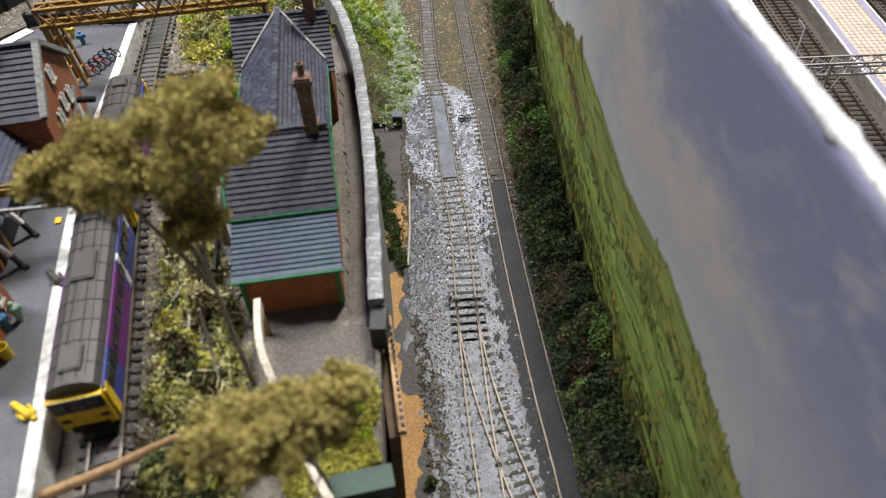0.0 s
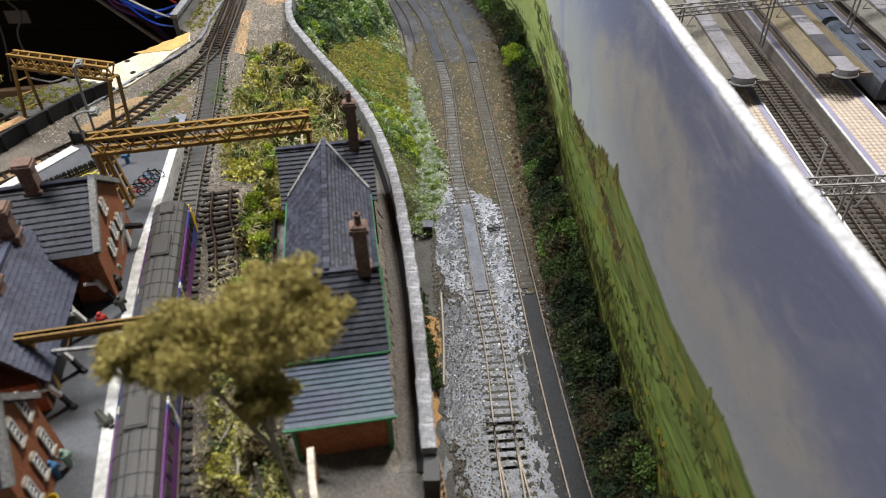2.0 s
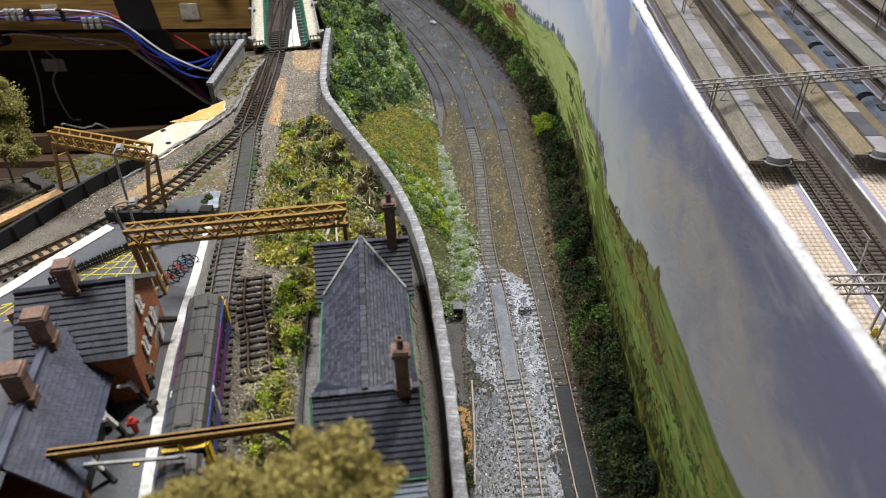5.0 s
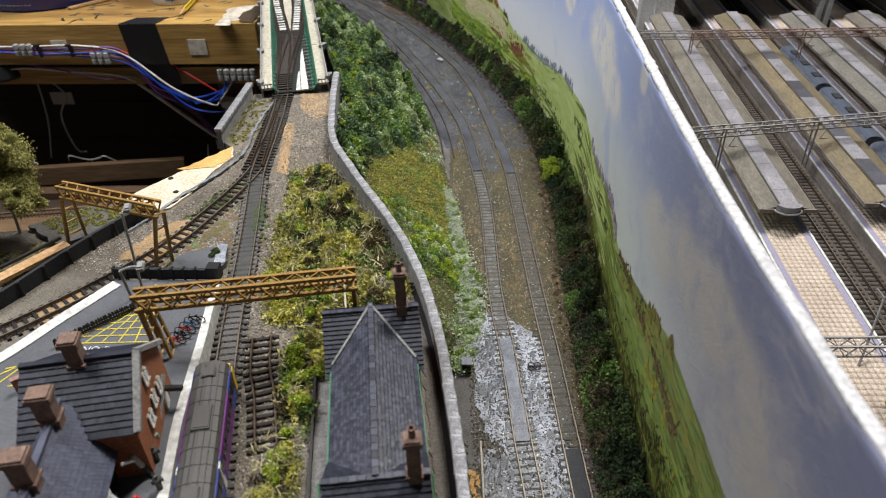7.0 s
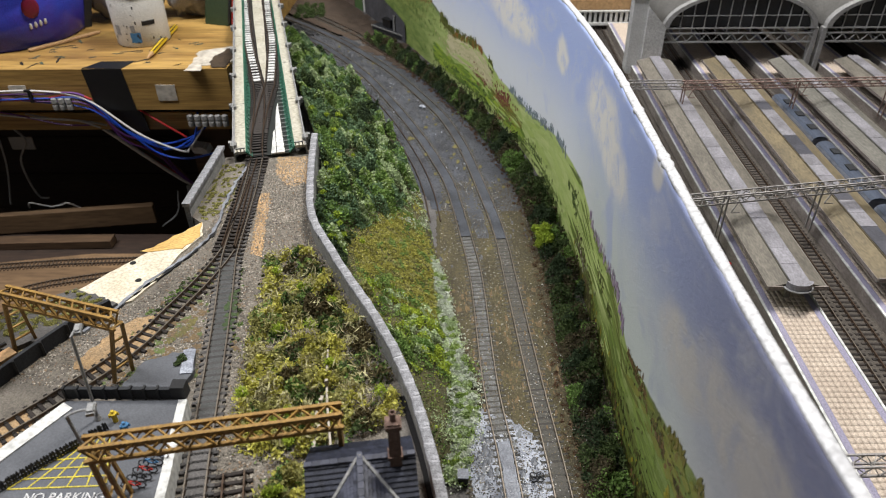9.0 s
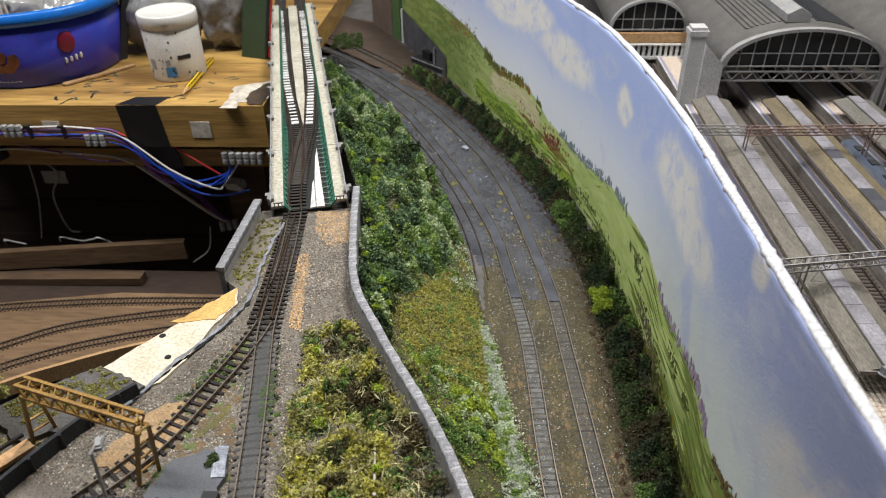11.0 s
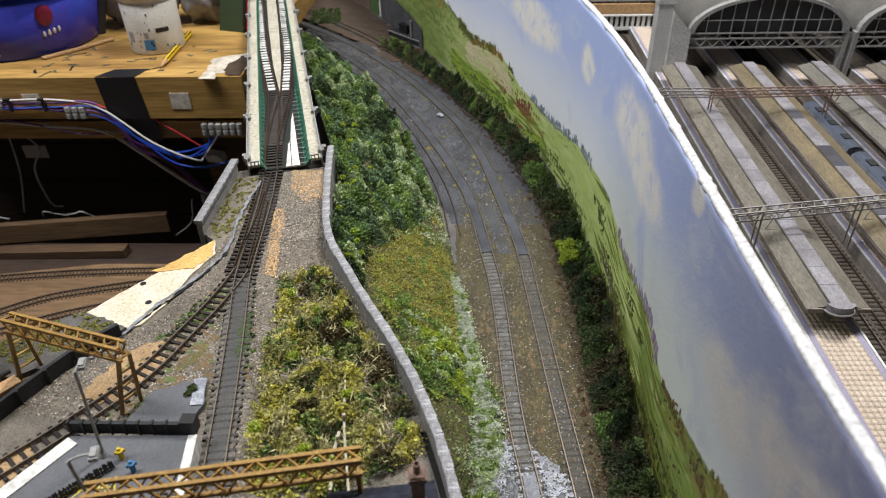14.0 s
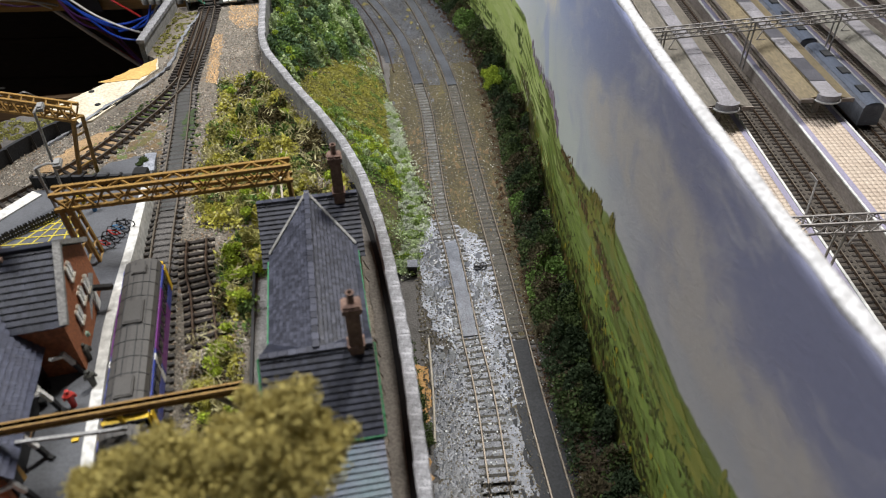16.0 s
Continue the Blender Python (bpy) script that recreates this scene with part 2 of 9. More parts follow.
def normals2(line):
    d = np.gradient(line[:, :2], axis=0)
    d /= np.linalg.norm(d, axis=1)[:, None]
    return np.stack([d[:, 1], -d[:, 0]], 1)


def sweep(b, line, section, z=None):
    """Sweeps a cross-section (offset to the right, height) along a line; closed round the section."""
    n2, k = normals2(line), len(section)
    zz = line[:, 2] if line.shape[1] > 2 else np.zeros(len(line))
    v = [(p[0] + n[0] * o, p[1] + n[1] * o, h + w) for p, n, w in zip(line, n2, zz) for o, h in section]
    f = [(i * k + j, i * k + (j + 1) % k, (i + 1) * k + (j + 1) % k, (i + 1) * k + j) for i in range(len(line) - 1) for j in range(k)]
    f += [tuple(range(k))[::-1], tuple((len(line) - 1) * k + j for j in range(k))]
    return b.add(v, f)


def np_mesh(name, verts, quads):
    """A mesh of many quads from arrays."""
    me = bpy.data.meshes.new(name)
    n, k = len(quads), quads.shape[1]
    me.vertices.add(len(verts))
    me.vertices.foreach_set("co", np.asarray(verts, np.float32).ravel())
    me.loops.add(n * k)
    me.loops.foreach_set("vertex_index", np.asarray(quads, np.int32).ravel())
    me.polygons.add(n)
    me.polygons.foreach_set("loop_start", np.arange(0, n * k, k, dtype=np.int32))
    me.update(calc_edges=True)
    return me


RNG = np.random.default_rng(7)


def flake_mesh(name, centres, radii, per, size, flat=0.8, shell=0.45):
    """Leaf flakes scattered in clumps: centres (n, 3), radii (n), so many flakes a clump."""
    c = np.repeat(np.asarray(centres, float), per, axis=0)
    r = np.repeat(np.asarray(radii, float), per)
    d = RNG.normal(size=c.shape)
    d /= np.linalg.norm(d, axis=1)[:, None]
    rad = r * RNG.uniform(shell, 1.0, len(r)) * (1 + 0.18 * RNG.normal(size=len(r)))
    p = c + d * rad[:, None] * (1, 1, flat)
    a = RNG.normal(size=c.shape) + d * 0.3
    a /= np.linalg.norm(a, axis=1)[:, None]
    b = np.cross(a, RNG.normal(size=c.shape))
    b /= np.linalg.norm(b, axis=1)[:, None]
    s = size * RNG.uniform(0.5, 1.3, len(r))[:, None]
    a, b = a * s, b * s * RNG.uniform(0.4, 0.9, len(r))[:, None]
    v = np.stack([p - a, p + b, p + a, p - b], 1).reshape(-1, 3)
    q = np.arange(len(v)).reshape(-1, 4)
    return np_mesh(name, v, q)


def inside(poly, x, y):
    c = False
    for (x0, y0), (x1, y1) in zip(poly, poly[1:] + poly[:1]):
        if (y0 > y) != (y1 > y) and x < (x1 - x0) * (y - y0) / (y1 - y0) + x0:
            c = not c
    return c


def sample(poly, n):
    """n points spread over a polygon."""
    xs, ys = [p[0] for p in poly], [p[1] for p in poly]
    out = []
    while len(out) < n:
        x, y = RNG.uniform(min(xs), max(xs)), RNG.uniform(min(ys), max(ys))
        if inside(poly, x, y):
            out.append((x, y))
    return np.array(out)


def tube(b, pts, r, sides=7, step=None, radii=None):
    """A round tube along a line of points."""
    ln = spline(pts, step or max(r * 2.5, 0.002)) if len(pts) > 2 else np.array(pts, float)
    d = np.gradient(ln, axis=0)
    d /= np.linalg.norm(d, axis=1)[:, None] + 1e-12
    up = np.array((0.13, 0.21, 0.97)) if abs(d[0][2]) < 0.9 else np.array((0.97, 0.2, 0.1))
    rr = np.full(len(ln), r) if radii is None else np.interp(np.linspace(0, 1, len(ln)), np.linspace(0, 1, len(radii)), radii)
    v = []
    for p, t, q in zip(ln, d, rr):
        s = np.cross(t, up)
        s /= np.linalg.norm(s)
        w = np.cross(s, t)
        up = w
        v += [tuple(p + q * (math.cos(6.2832 * i / sides) * s + math.sin(6.2832 * i / sides) * w)) for i in range(sides)]
    f = [(i * sides + j, i * sides + (j + 1) % sides, (i + 1) * sides + (j + 1) % sides, (i + 1) * sides + j) for i in range(len(ln) - 1) for j in range(sides)]
    f += [tuple(range(sides))[::-1], tuple((len(ln) - 1) * sides + j for j in range(sides))]
    return b.add(v, f)


def lathe(b, c, profile, sides=40):
    """Turns a profile of (radius, height) round the upright line at c."""
    k = len(profile)
    v = [(c[0] + r * math.cos(6.28318 * i / sides), c[1] + r * math.sin(6.28318 * i / sides), c[2] + h) for i in range(sides) for r, h in profile]
    f = [(i * k + j, ((i + 1) % sides) * k + j, ((i + 1) % sides) * k + j + 1, i * k + j + 1) for i in range(sides) for j in range(k - 1)]
    return b.add(v, f)


def ragged(poly, step, rough, seed):
    """A polygon with an uneven, worn outline."""
    rnd = random.Random(seed)
    p = [Vector(q) for q in poly]
    out = []
    for a, b in zip(p, p[1:] + p[:1]):
        n = max(1, int((b - a).length / step))
        d = (b - a).normalized()
        for i in range(n):
            q = a.lerp(b, i / n)
            w = rnd.gauss(0, rough)
            out.append((q.x - d.y * w, q.y + d.x * w))
    return out


def patch(name, poly, z0, z1, material, label, category="ground", step=0.003, rough=0.0009, seed=1):
    return put(name, Build().prism(ragged(poly, step, rough, seed), z0, z1), material, kind="structure", label=label, category=category)


def thing(name, label, category, group="", x=0, y=0, z=0, rz=0):
    ob = tagged(new(name), label, category, group)
    ob.matrix_basis = pose(x, y, z, 0, 0, rz)
    return ob


# ---- lines of the plan ----
TOP = 0.074
LINE_A = [(0.012, 0.247, 0), (0.0092, 0.3015, 0), (0.0043, 0.345, 0), (-0.0007, 0.397, 0), (-0.0036, 0.427, 0), (-0.011, 0.49, 0), (-0.0175, 0.606, 0),
          (-0.0245, 0.665, 0), (-0.040, 0.764, 0), (-0.0555, 0.82, 0), (-0.079, 0.889, 0), (-0.12, 0.99, 0), (-0.165, 1.087, 0), (-0.215, 1.17, 0), (-0.285, 1.26, 0), (-0.4, 1.36, 0)]
LINE_B = [(0.062, 0.06, 0), (0.054, 0.14, 0), (0.0475, 0.19, 0), (0.0405, 0.255, 0), (0.0365, 0.30, 0), (0.033, 0.345, 0), (0.0292, 0.397, 0), (0.0268, 0.427, 0), (0.0208, 0.492, 0),
          (0.0117, 0.607, 0), (0.0055, 0.68, 0), (-0.0087, 0.765, 0), (-0.0287, 0.865, 0), (-0.053, 0.945, 0), (-0.0854, 1.016, 0), (-0.127, 1.098, 0), (-0.173, 1.17, 0), (-0.224, 1.242, 0), (-0.3, 1.33, 0), (-0.4, 1.43, 0)]
LINE_T1 = [(-0.085, 0.04, TOP), (-0.102, 0.1, TOP), (-0.1085, 0.126, TOP), (-0.133, 0.22, TOP), (-0.150, 0.29, TOP), (-0.1636, 0.3524, TOP), (-0.1767, 0.4292, TOP), (-0.1865, 0.4833, TOP), (-0.196, 0.5312, TOP),
           (-0.1985, 0.55, TOP), (-0.2019, 0.59, TOP), (-0.2065, 0.64, TOP), (-0.2133, 0.69, TOP)]
LINE_T2 = [(-0.2005, 0.5475, TOP), (-0.2032, 0.5309, TOP), (-0.2098, 0.5052, TOP), (-0.2183, 0.4795, TOP), (-0.226, 0.4562, TOP), (-0.2361, 0.4349, TOP), (-0.2468, 0.4186, TOP), (-0.27, 0.388, TOP), (-0.31, 0.345, TOP), (-0.4, 0.26, TOP)]
LINE_T3 = [(-0.1455, 0.355, TOP), (-0.1402, 0.331, TOP), (-0.1329, 0.3115, TOP), (-0.1239, 0.28, TOP)]
LINE_WALL = [(-0.0215, 0.174), (-0.0254, 0.214), (-0.0306, 0.26), (-0.0365, 0.30), (-0.047, 0.356), (-0.062, 0.408), (-0.0835, 0.457), (-0.103, 0.493), (-0.1225, 0.5304), (-0.1435, 0.577), (-0.1555, 0.646), (-0.1635, 0.711)]
LINE_BOARD = [(0.105, -0.25), (0.096, -0.1), (0.088, 0.1), (0.080, 0.2), (0.074, 0.3), (0.0715, 0.4), (0.071, 0.5), (0.070, 0.6), (0.064, 0.7), (0.052, 0.8), (0.03, 0.89), (-0.002, 0.98), (-0.048, 1.08), (-0.102, 1.2), (-0.16, 1.32), (-0.196, 1.398)]


def fibre_mesh(name, p, size, slim=0.35, rise=0.4):
    """Loose fibres: one thin flake at each place, leaning all ways; rise: how far they stand up."""
    n = len(p)
    a = RNG.normal(size=(n, 3)) + (0, 0, rise)
    a /= np.linalg.norm(a, axis=1)[:, None]
    b = np.cross(a, RNG.normal(size=(n, 3)))
    b /= np.linalg.norm(b, axis=1)[:, None]
    s = size * RNG.uniform(0.5, 1.4, n)[:, None]
    a, b = a * s, b * s * slim * RNG.uniform(0.7, 1.4, n)[:, None]
    v = np.stack([p - a, p + b, p + a, p - b], 1).reshape(-1, 3)
    return np_mesh(name, v, np.arange(len(v)).reshape(-1, 4))


def field(p, scale, seed):
    """Smooth noise of two sizes at each place, about -1 to 1."""
    return np.array([noise.noise((x * scale, y * scale, seed)) + 0.5 * noise.noise((x * scale * 2.7, y * scale * 2.7, seed + 9)) for x, y in p[:, :2]])


def blobs(name, pts, r0, r1, material, label, high=0.0004, aspect=(1.0, 1.0)):
    """Thin ragged splashes lying on the ground: one shallow mound with an uneven rim at each place."""
    n, k = len(pts), 11
    a = np.linspace(0, 2 * math.pi, k, endpoint=False)[None] + RNG.uniform(0, 6, (n, 1))
    r = RNG.uniform(r0, r1, (n, 1)) * RNG.uniform(0.45, 1.25, (n, k))
    p = np.asarray(pts, float)
    rim = np.stack([p[:, :1] + r * np.cos(a) * aspect[0], p[:, 1:2] + r * np.sin(a) * aspect[1], np.repeat(p[:, 2:3] - 0.0003, k, 1)], -1)
    top = p[:, None] + (0, 0, high)
    v = np.concatenate([rim, top], 1).reshape(-1, 3)
    o = np.arange(n)[:, None, None] * (k + 1)
    i = np.arange(k)
    t = np.stack([i, (i + 1) % k, np.full(k, k)], -1)[None]
    return put(name, np_mesh(name, v, (o + t).reshape(-1, 3)), material, kind="stuff", label=label, category="ground", smooth=True)
# ---- setting ----
FLOOR = -0.75
# floor colour holds the darkness of the unlit void under the layout
put("floor", Build().box((0, 0.8, FLOOR - 0.02), (5, 5, 0.04)), M_dark, kind="structure", label="floor of the layout room coloured near black as unlit void", category="floor")
for k, (c, s) in enumerate((((-2.5, 0.8, 0.7), (0.05, 5, 3)), ((2.5, 0.8, 0.7), (0.05, 5, 3)), ((0, 3.3, 0.7), (5, 0.05, 3)), ((0, -1.7, 0.7), (5, 0.05, 3)))):
    put("wall_%d" % (k + 1), Build().box(c, s), M_concrete, kind="structure", label="plain grey wall of the layout room", category="wall")
put("ceiling", Build().box((0, 0.8, 2.2), (5, 5, 0.05)), M_white, kind="structure", label="plain pale ceiling of the layout room", category="ceiling")

put("ground", Build().prism([(-0.17, -0.3), (1.3, -0.3), (1.3, 2.2), (-1.2, 2.2), (-1.2, 1.9), (-0.52, 1.6), (-0.33, 1.2), (-0.21, 0.7), (-0.2, 0.6)], -0.03, -0.0024), M_ash, kind="structure", label="grey baseboard ground covered with ash", category="ground")

wall_line = spline(LINE_WALL, 0.006)
up_right = [(-0.0165, 0.115), (-0.0215, 0.174)] + [tuple(p) for p in wall_line[1:]]
upper = [(-0.9, -0.1), (-0.0165, -0.1)] + up_right + [(-0.243, 0.695), (-0.2443, 0.597), (-0.2313, 0.5858), (-0.29, 0.5015), (-0.34, 0.463), (-0.9, 0.36)]
put("ground", Build().prism(upper, 0.055, 0.0708), M_ballast, kind="structure", label="upper board covered with grey brown ballast", category="ground")
# solid ground under the upper board, behind the retaining wall
put("ground", Build().prism([(-0.17, -0.1), (-0.022, -0.1), (-0.022, 0.115)] + [(p[0] - 0.004, p[1]) for p in wall_line] + [(-0.2, 0.71), (-0.2, 0.6)], -0.003, 0.055), M_soil, kind="structure", label="dark earth under the upper board", category="ground")

# retaining wall: core and coping stones
wall = put("retaining_wall", sweep(Build(), wall_line, [(-0.0022, -0.003), (0.0022, -0.003), (0.0022, 0.0842), (-0.0022, 0.0842)]), M_concrete, kind="structure", label="grey stone retaining wall with pale coping stones", category="wall")
cop = spline(LINE_WALL, 0.0105)
cn = normals2(cop)
for i in range(len(cop) - 1):
    m, n = (cop[i] + cop[i + 1]) / 2, (cn[i] + cn[i + 1]) / 2
    ln = np.linalg.norm(cop[i + 1] - cop[i])
    w = 0.0029
    b = Build()
    j0, j1, j2, j3 = (random.uniform(-0.0003, 0.0003) for _ in range(4))
    top = [(-w + j0, -ln / 2 + 0.00003), (w + j1, -ln / 2 + 0.00003), (w + j2, ln / 2 - 0.00003), (-w + j3, ln / 2 - 0.00003)]
    b.add([(x, y, 0) for x, y in top] + [(x, y, 0.0024) for x, y in top] + [(x * 0.88, y * 0.996, 0.003) for x, y in top],
          [(0, 1, 5, 4), (1, 2, 6, 5), (2, 3, 7, 6), (3, 0, 4, 7), (4, 5, 9, 8), (5, 6, 10, 9), (6, 7, 11, 10), (7, 4, 8, 11), (8, 9, 10, 11), (3, 2, 1, 0)])
    put("stone", b, M_wallstone, wall, m=Matrix.Translation((m[0], m[1], 0.0842 + random.uniform(-0.00014, 0.00014))) @ Matrix.Rotation(math.atan2(n[1], n[0]) + random.uniform(-0.02, 0.02), 4, "Z"))

# near-black strip standing in for the shade between the wall and the path
put("ground", sweep(Build(), spline(LINE_WALL[:6], 0.006), [(-0.005, 0.0706), (-0.002, 0.0706), (-0.002, 0.0721), (-0.005, 0.0721)]), M_dark, kind="structure", label="dark strip drawn as the shade between the wall and the path", category="ground")
# left parapet at the bridge
lw = spline([(-0.2443, 0.594), (-0.2440, 0.64), (-0.2437, 0.6886)], 0.006)
lwall = put("retaining_wall", sweep(Build(), lw, [(-0.002, 0.03), (0.002, 0.03), (0.002, 0.0815), (-0.002, 0.0815)]), M_concrete, kind="structure", label="grey stone parapet beside the bridge end", category="wall")
for i in range(12):
    y = 0.597 + 0.0083 * i
    put("stone", Build().box((0, 0, 0.0014), (0.0062, 0.0079, 0.0028)), M_wallstone, lwall, m=pose(-0.244, y, 0.0815, 0, 0, random.uniform(-2, 2)))

# plywood edge
patch("ground", [(-0.2313, 0.5858), (-0.2255, 0.568), (-0.2345, 0.545), (-0.241, 0.51), (-0.249, 0.49), (-0.2565, 0.486), (-0.29, 0.5015)], 0.0708, 0.0722, M_ply, "bare cream plywood edge of the board with drilled holes", step=0.006, rough=0.0004, seed=3)
patch("ground", [(-0.2313, 0.5852), (-0.2275, 0.566), (-0.235, 0.5495), (-0.2632, 0.545), (-0.249, 0.562)], 0.0722, 0.0726, mat("orange_stain", (0.62, 0.42, 0.15), 0.8, (0.45, 0.27, 0.08), 45, 1, 700, 0.4), "orange stained end of the plywood", step=0.004, rough=0.0008, seed=4)
for x, y in ((-0.253, 0.512), (-0.2645, 0.532)):
    put("screw_hole", lathe(Build(), (x, y, 0.0723), [(0.0, 0.0), (0.0021, 0.0002), (0.0022, -0.001)], 14), M_black, kind="structure", label="small dark drilled hole in the plywood", category="hole")
patch("ground", [(-0.2565, 0.484), (-0.29, 0.5005), (-0.34, 0.462), (-0.31, 0.44), (-0.275, 0.455)], 0.0708, 0.0745, M_ash, "grey mossy corner of the board", step=0.004, rough=0.0008, seed=5)


# ---- lower level surfaces ----
def strip(name, line, w, z0, z1, material, label, a=0.0, b=1.0, jag=0.0006):
    ln = spline(line, 0.003)
    ln = ln[int(a * len(ln)):int(b * len(ln))]
    n2 = normals2(ln)
    rnd = np.random.default_rng(int(w * 1e5) + len(ln))
    l = [(p[0] - n[0] * (w + rnd.normal() * jag), p[1] - n[1] * (w + rnd.normal() * jag)) for p, n in zip(ln, n2)]
    r = [(p[0] + n[0] * (w + rnd.normal() * jag), p[1] + n[1] * (w + rnd.normal() * jag)) for p, n in zip(ln, n2)]
    k = len(l)
    bl = Build().add([(x, y, z0) for x, y in l + r] + [(x, y, z1) for x, y in l + r],
                     [(2 * k + i, 3 * k + i, 3 * k + i + 1, 2 * k + i + 1) for i in range(k - 1)] + [(i, 2 * k + i, 2 * k + i + 1, i + 1) for i in range(k - 1)] + [(k + i + 1, 3 * k + i + 1, 3 * k + i, k + i) for i in range(k - 1)] + [(0, k, 3 * k, 2 * k), (k - 1, 3 * k - 1, 4 * k - 1, 2 * k - 1)[::1]])
    return put(name, bl, material, kind="structure", label=label, category="ground")


def yfrac(line, y):
    ln = spline(line, 0.003)
    return float(np.argmin(abs(ln[:, 1] - y))) / len(ln)


# brown ballast bed under both tracks, grey beyond
patch("ground", [(-0.031, 0.468), (-0.003, 0.458), (0.022, 0.436), (0.0275, 0.4), (0.034, 0.345), (0.048, 0.345), (0.052, 0.5), (0.045, 0.62), (0.03, 0.72), (-0.055, 0.72), (-0.053, 0.65), (-0.047, 0.57), (-0.031, 0.485)], -0.003, -0.00178, M_brownballast, "rust brown ballast bed between the tracks", rough=0.0012, seed=6)
patch("ground", [(-0.055, 0.72), (0.03, 0.72), (0.015, 0.85), (-0.04, 1.0), (-0.1, 1.1), (-0.2, 1.24), (-0.36, 1.42), (-0.42, 1.34), (-0.284, 1.229), (-0.197, 1.0965), (-0.13, 0.943), (-0.091, 0.827), (-0.07, 0.754)], -0.003, -0.0021, M_bluegrey, "dark slate grey ballast of the curve", rough=0.0015, seed=7)
patch("ground", [(0.05, 0.1), (0.064, 0.1), (0.066, 0.25), (0.066, 0.4), (0.064, 0.6), (0.055, 0.7), (0.03, 0.85), (0.018, 0.83), (0.038, 0.66), (0.046, 0.5), (0.046, 0.36), (0.052, 0.25)], -0.003, -0.002, M_soil, "brown soil at the foot of the hedge", rough=0.0012, seed=8)
patch("ground", [(-0.0335, 0.466), (-0.017, 0.4655), (-0.003, 0.459), (0.008, 0.450), (0.0215, 0.4355), (0.0265, 0.41), (0.0215, 0.388), (0.028, 0.3605), (0.0325, 0.31), (0.0245, 0.294), (0.018, 0.31), (-0.004, 0.32), (-0.010, 0.345), (-0.017, 0.35), (-0.022, 0.365), (-0.0275, 0.416)], -0.003, -0.0017, M_plaster, "pale dusty plaster spread round the track", rough=0.0016, seed=9)
patch("ground", [(-0.021, 0.335), (0.0, 0.325), (0.0215, 0.305), (0.024, 0.29), (0.03, 0.25), (0.04, 0.18), (0.055, 0.12), (0.06, 0.05), (0.008, 0.05), (0.004, 0.14), (-0.002, 0.2), (-0.018, 0.25)], -0.003, -0.00175, M_infill, "grey cement worked into the ballast", rough=0.0016, seed=10)
for k, poly in enumerate(([(-0.0357, 0.325), (-0.0215, 0.325), (-0.0205, 0.30), (-0.0245, 0.282), (-0.031, 0.277)], [(-0.030, 0.268), (-0.0225, 0.268), (-0.0215, 0.236), (-0.0275, 0.226)], [(-0.0245, 0.222), (-0.0205, 0.215), (-0.0205, 0.2), (-0.0255, 0.2)], [(-0.0245, 0.196), (-0.012, 0.19), (-0.0055, 0.179), (-0.0105, 0.16), (-0.0095, 0.1), (-0.03, 0.1), (-0.0275, 0.16)])):
    patch("ground", poly, -0.003, -0.0022 + 0.00005 * k, M_cork, "bare orange cork underlay showing through", rough=0.0012, seed=11 + k)
# smooth infill between the rails
strip("ground", LINE_A, 0.0043, -0.003, -0.0004, M_infill, "smooth grey infill between the rails", yfrac(LINE_A, 0.347), yfrac(LINE_A, 0.437), 0.0003)
strip("ground", LINE_A, 0.0043, -0.003, -0.00155, M_sparkle, "gritty pale cement between the rails", yfrac(LINE_A, 0.26), yfrac(LINE_A, 0.348), 0.0004)
strip("ground", LINE_A, 0.0098, -0.003, -0.0016, M_sparkle, "gritty pale cement beside the rails", yfrac(LINE_A, 0.252), yfrac(LINE_A, 0.372), 0.0011)
strip("ground", [(0.0136, 0.22), (0.0165, 0.18), (0.0225, 0.1415), (0.03, 0.1), (0.036, 0.06)], 0.0085, -0.003, -0.00147, M_sparkle, "gritty pale cement worked into the points", jag=0.0014)
strip("ground", LINE_A, 0.0043, -0.003, -0.00153, M_dust, "pale dust between the rails", yfrac(LINE_A, 0.437), yfrac(LINE_A, 0.676), 0.0004)
strip("ground", LINE_B, 0.0043, -0.003, -0.00154, M_browndust, "brown dust between the rails", yfrac(LINE_B, 0.35), yfrac(LINE_B, 0.672), 0.0004)
strip("ground", LINE_B, 0.0044, -0.003, -0.0004, M_infill_dark, "smooth dark infill between the rails", 0.0, yfrac(LINE_B, 0.343), 0.0002)
strip("ground", LINE_B, 0.0104, -0.003, -0.00146, M_infill_dark, "dark cement shoulders beside the rails", 0.0, yfrac(LINE_B, 0.30), 0.001)
strip("ground", LINE_A, 0.0044, -0.003, -0.0006, M_bluegrey, "blue grey infill between the rails", yfrac(LINE_A, 0.675), 0.97)
strip("ground", LINE_B, 0.0044, -0.003, -0.0006, M_bluegrey, "blue grey infill between the rails", yfrac(LINE_B, 0.67), 0.97)
patch("ground", [(-0.0155, 0.672), (-0.004, 0.672), (-0.009, 0.715), (-0.018, 0.76), (-0.033, 0.76), (-0.0235, 0.715)], -0.003, -0.0016, M_bluegrey, "smooth grey panel between the tracks", step=0.006, rough=0.0005, seed=21)
patch("track_spot", [(-0.083, 0.972), (-0.078, 0.964), (-0.073, 0.968), (-0.079, 0.977)], 0.0, 0.0006, M_plaster, "white plaster spot on the curve", rough=0.0008, seed=22)

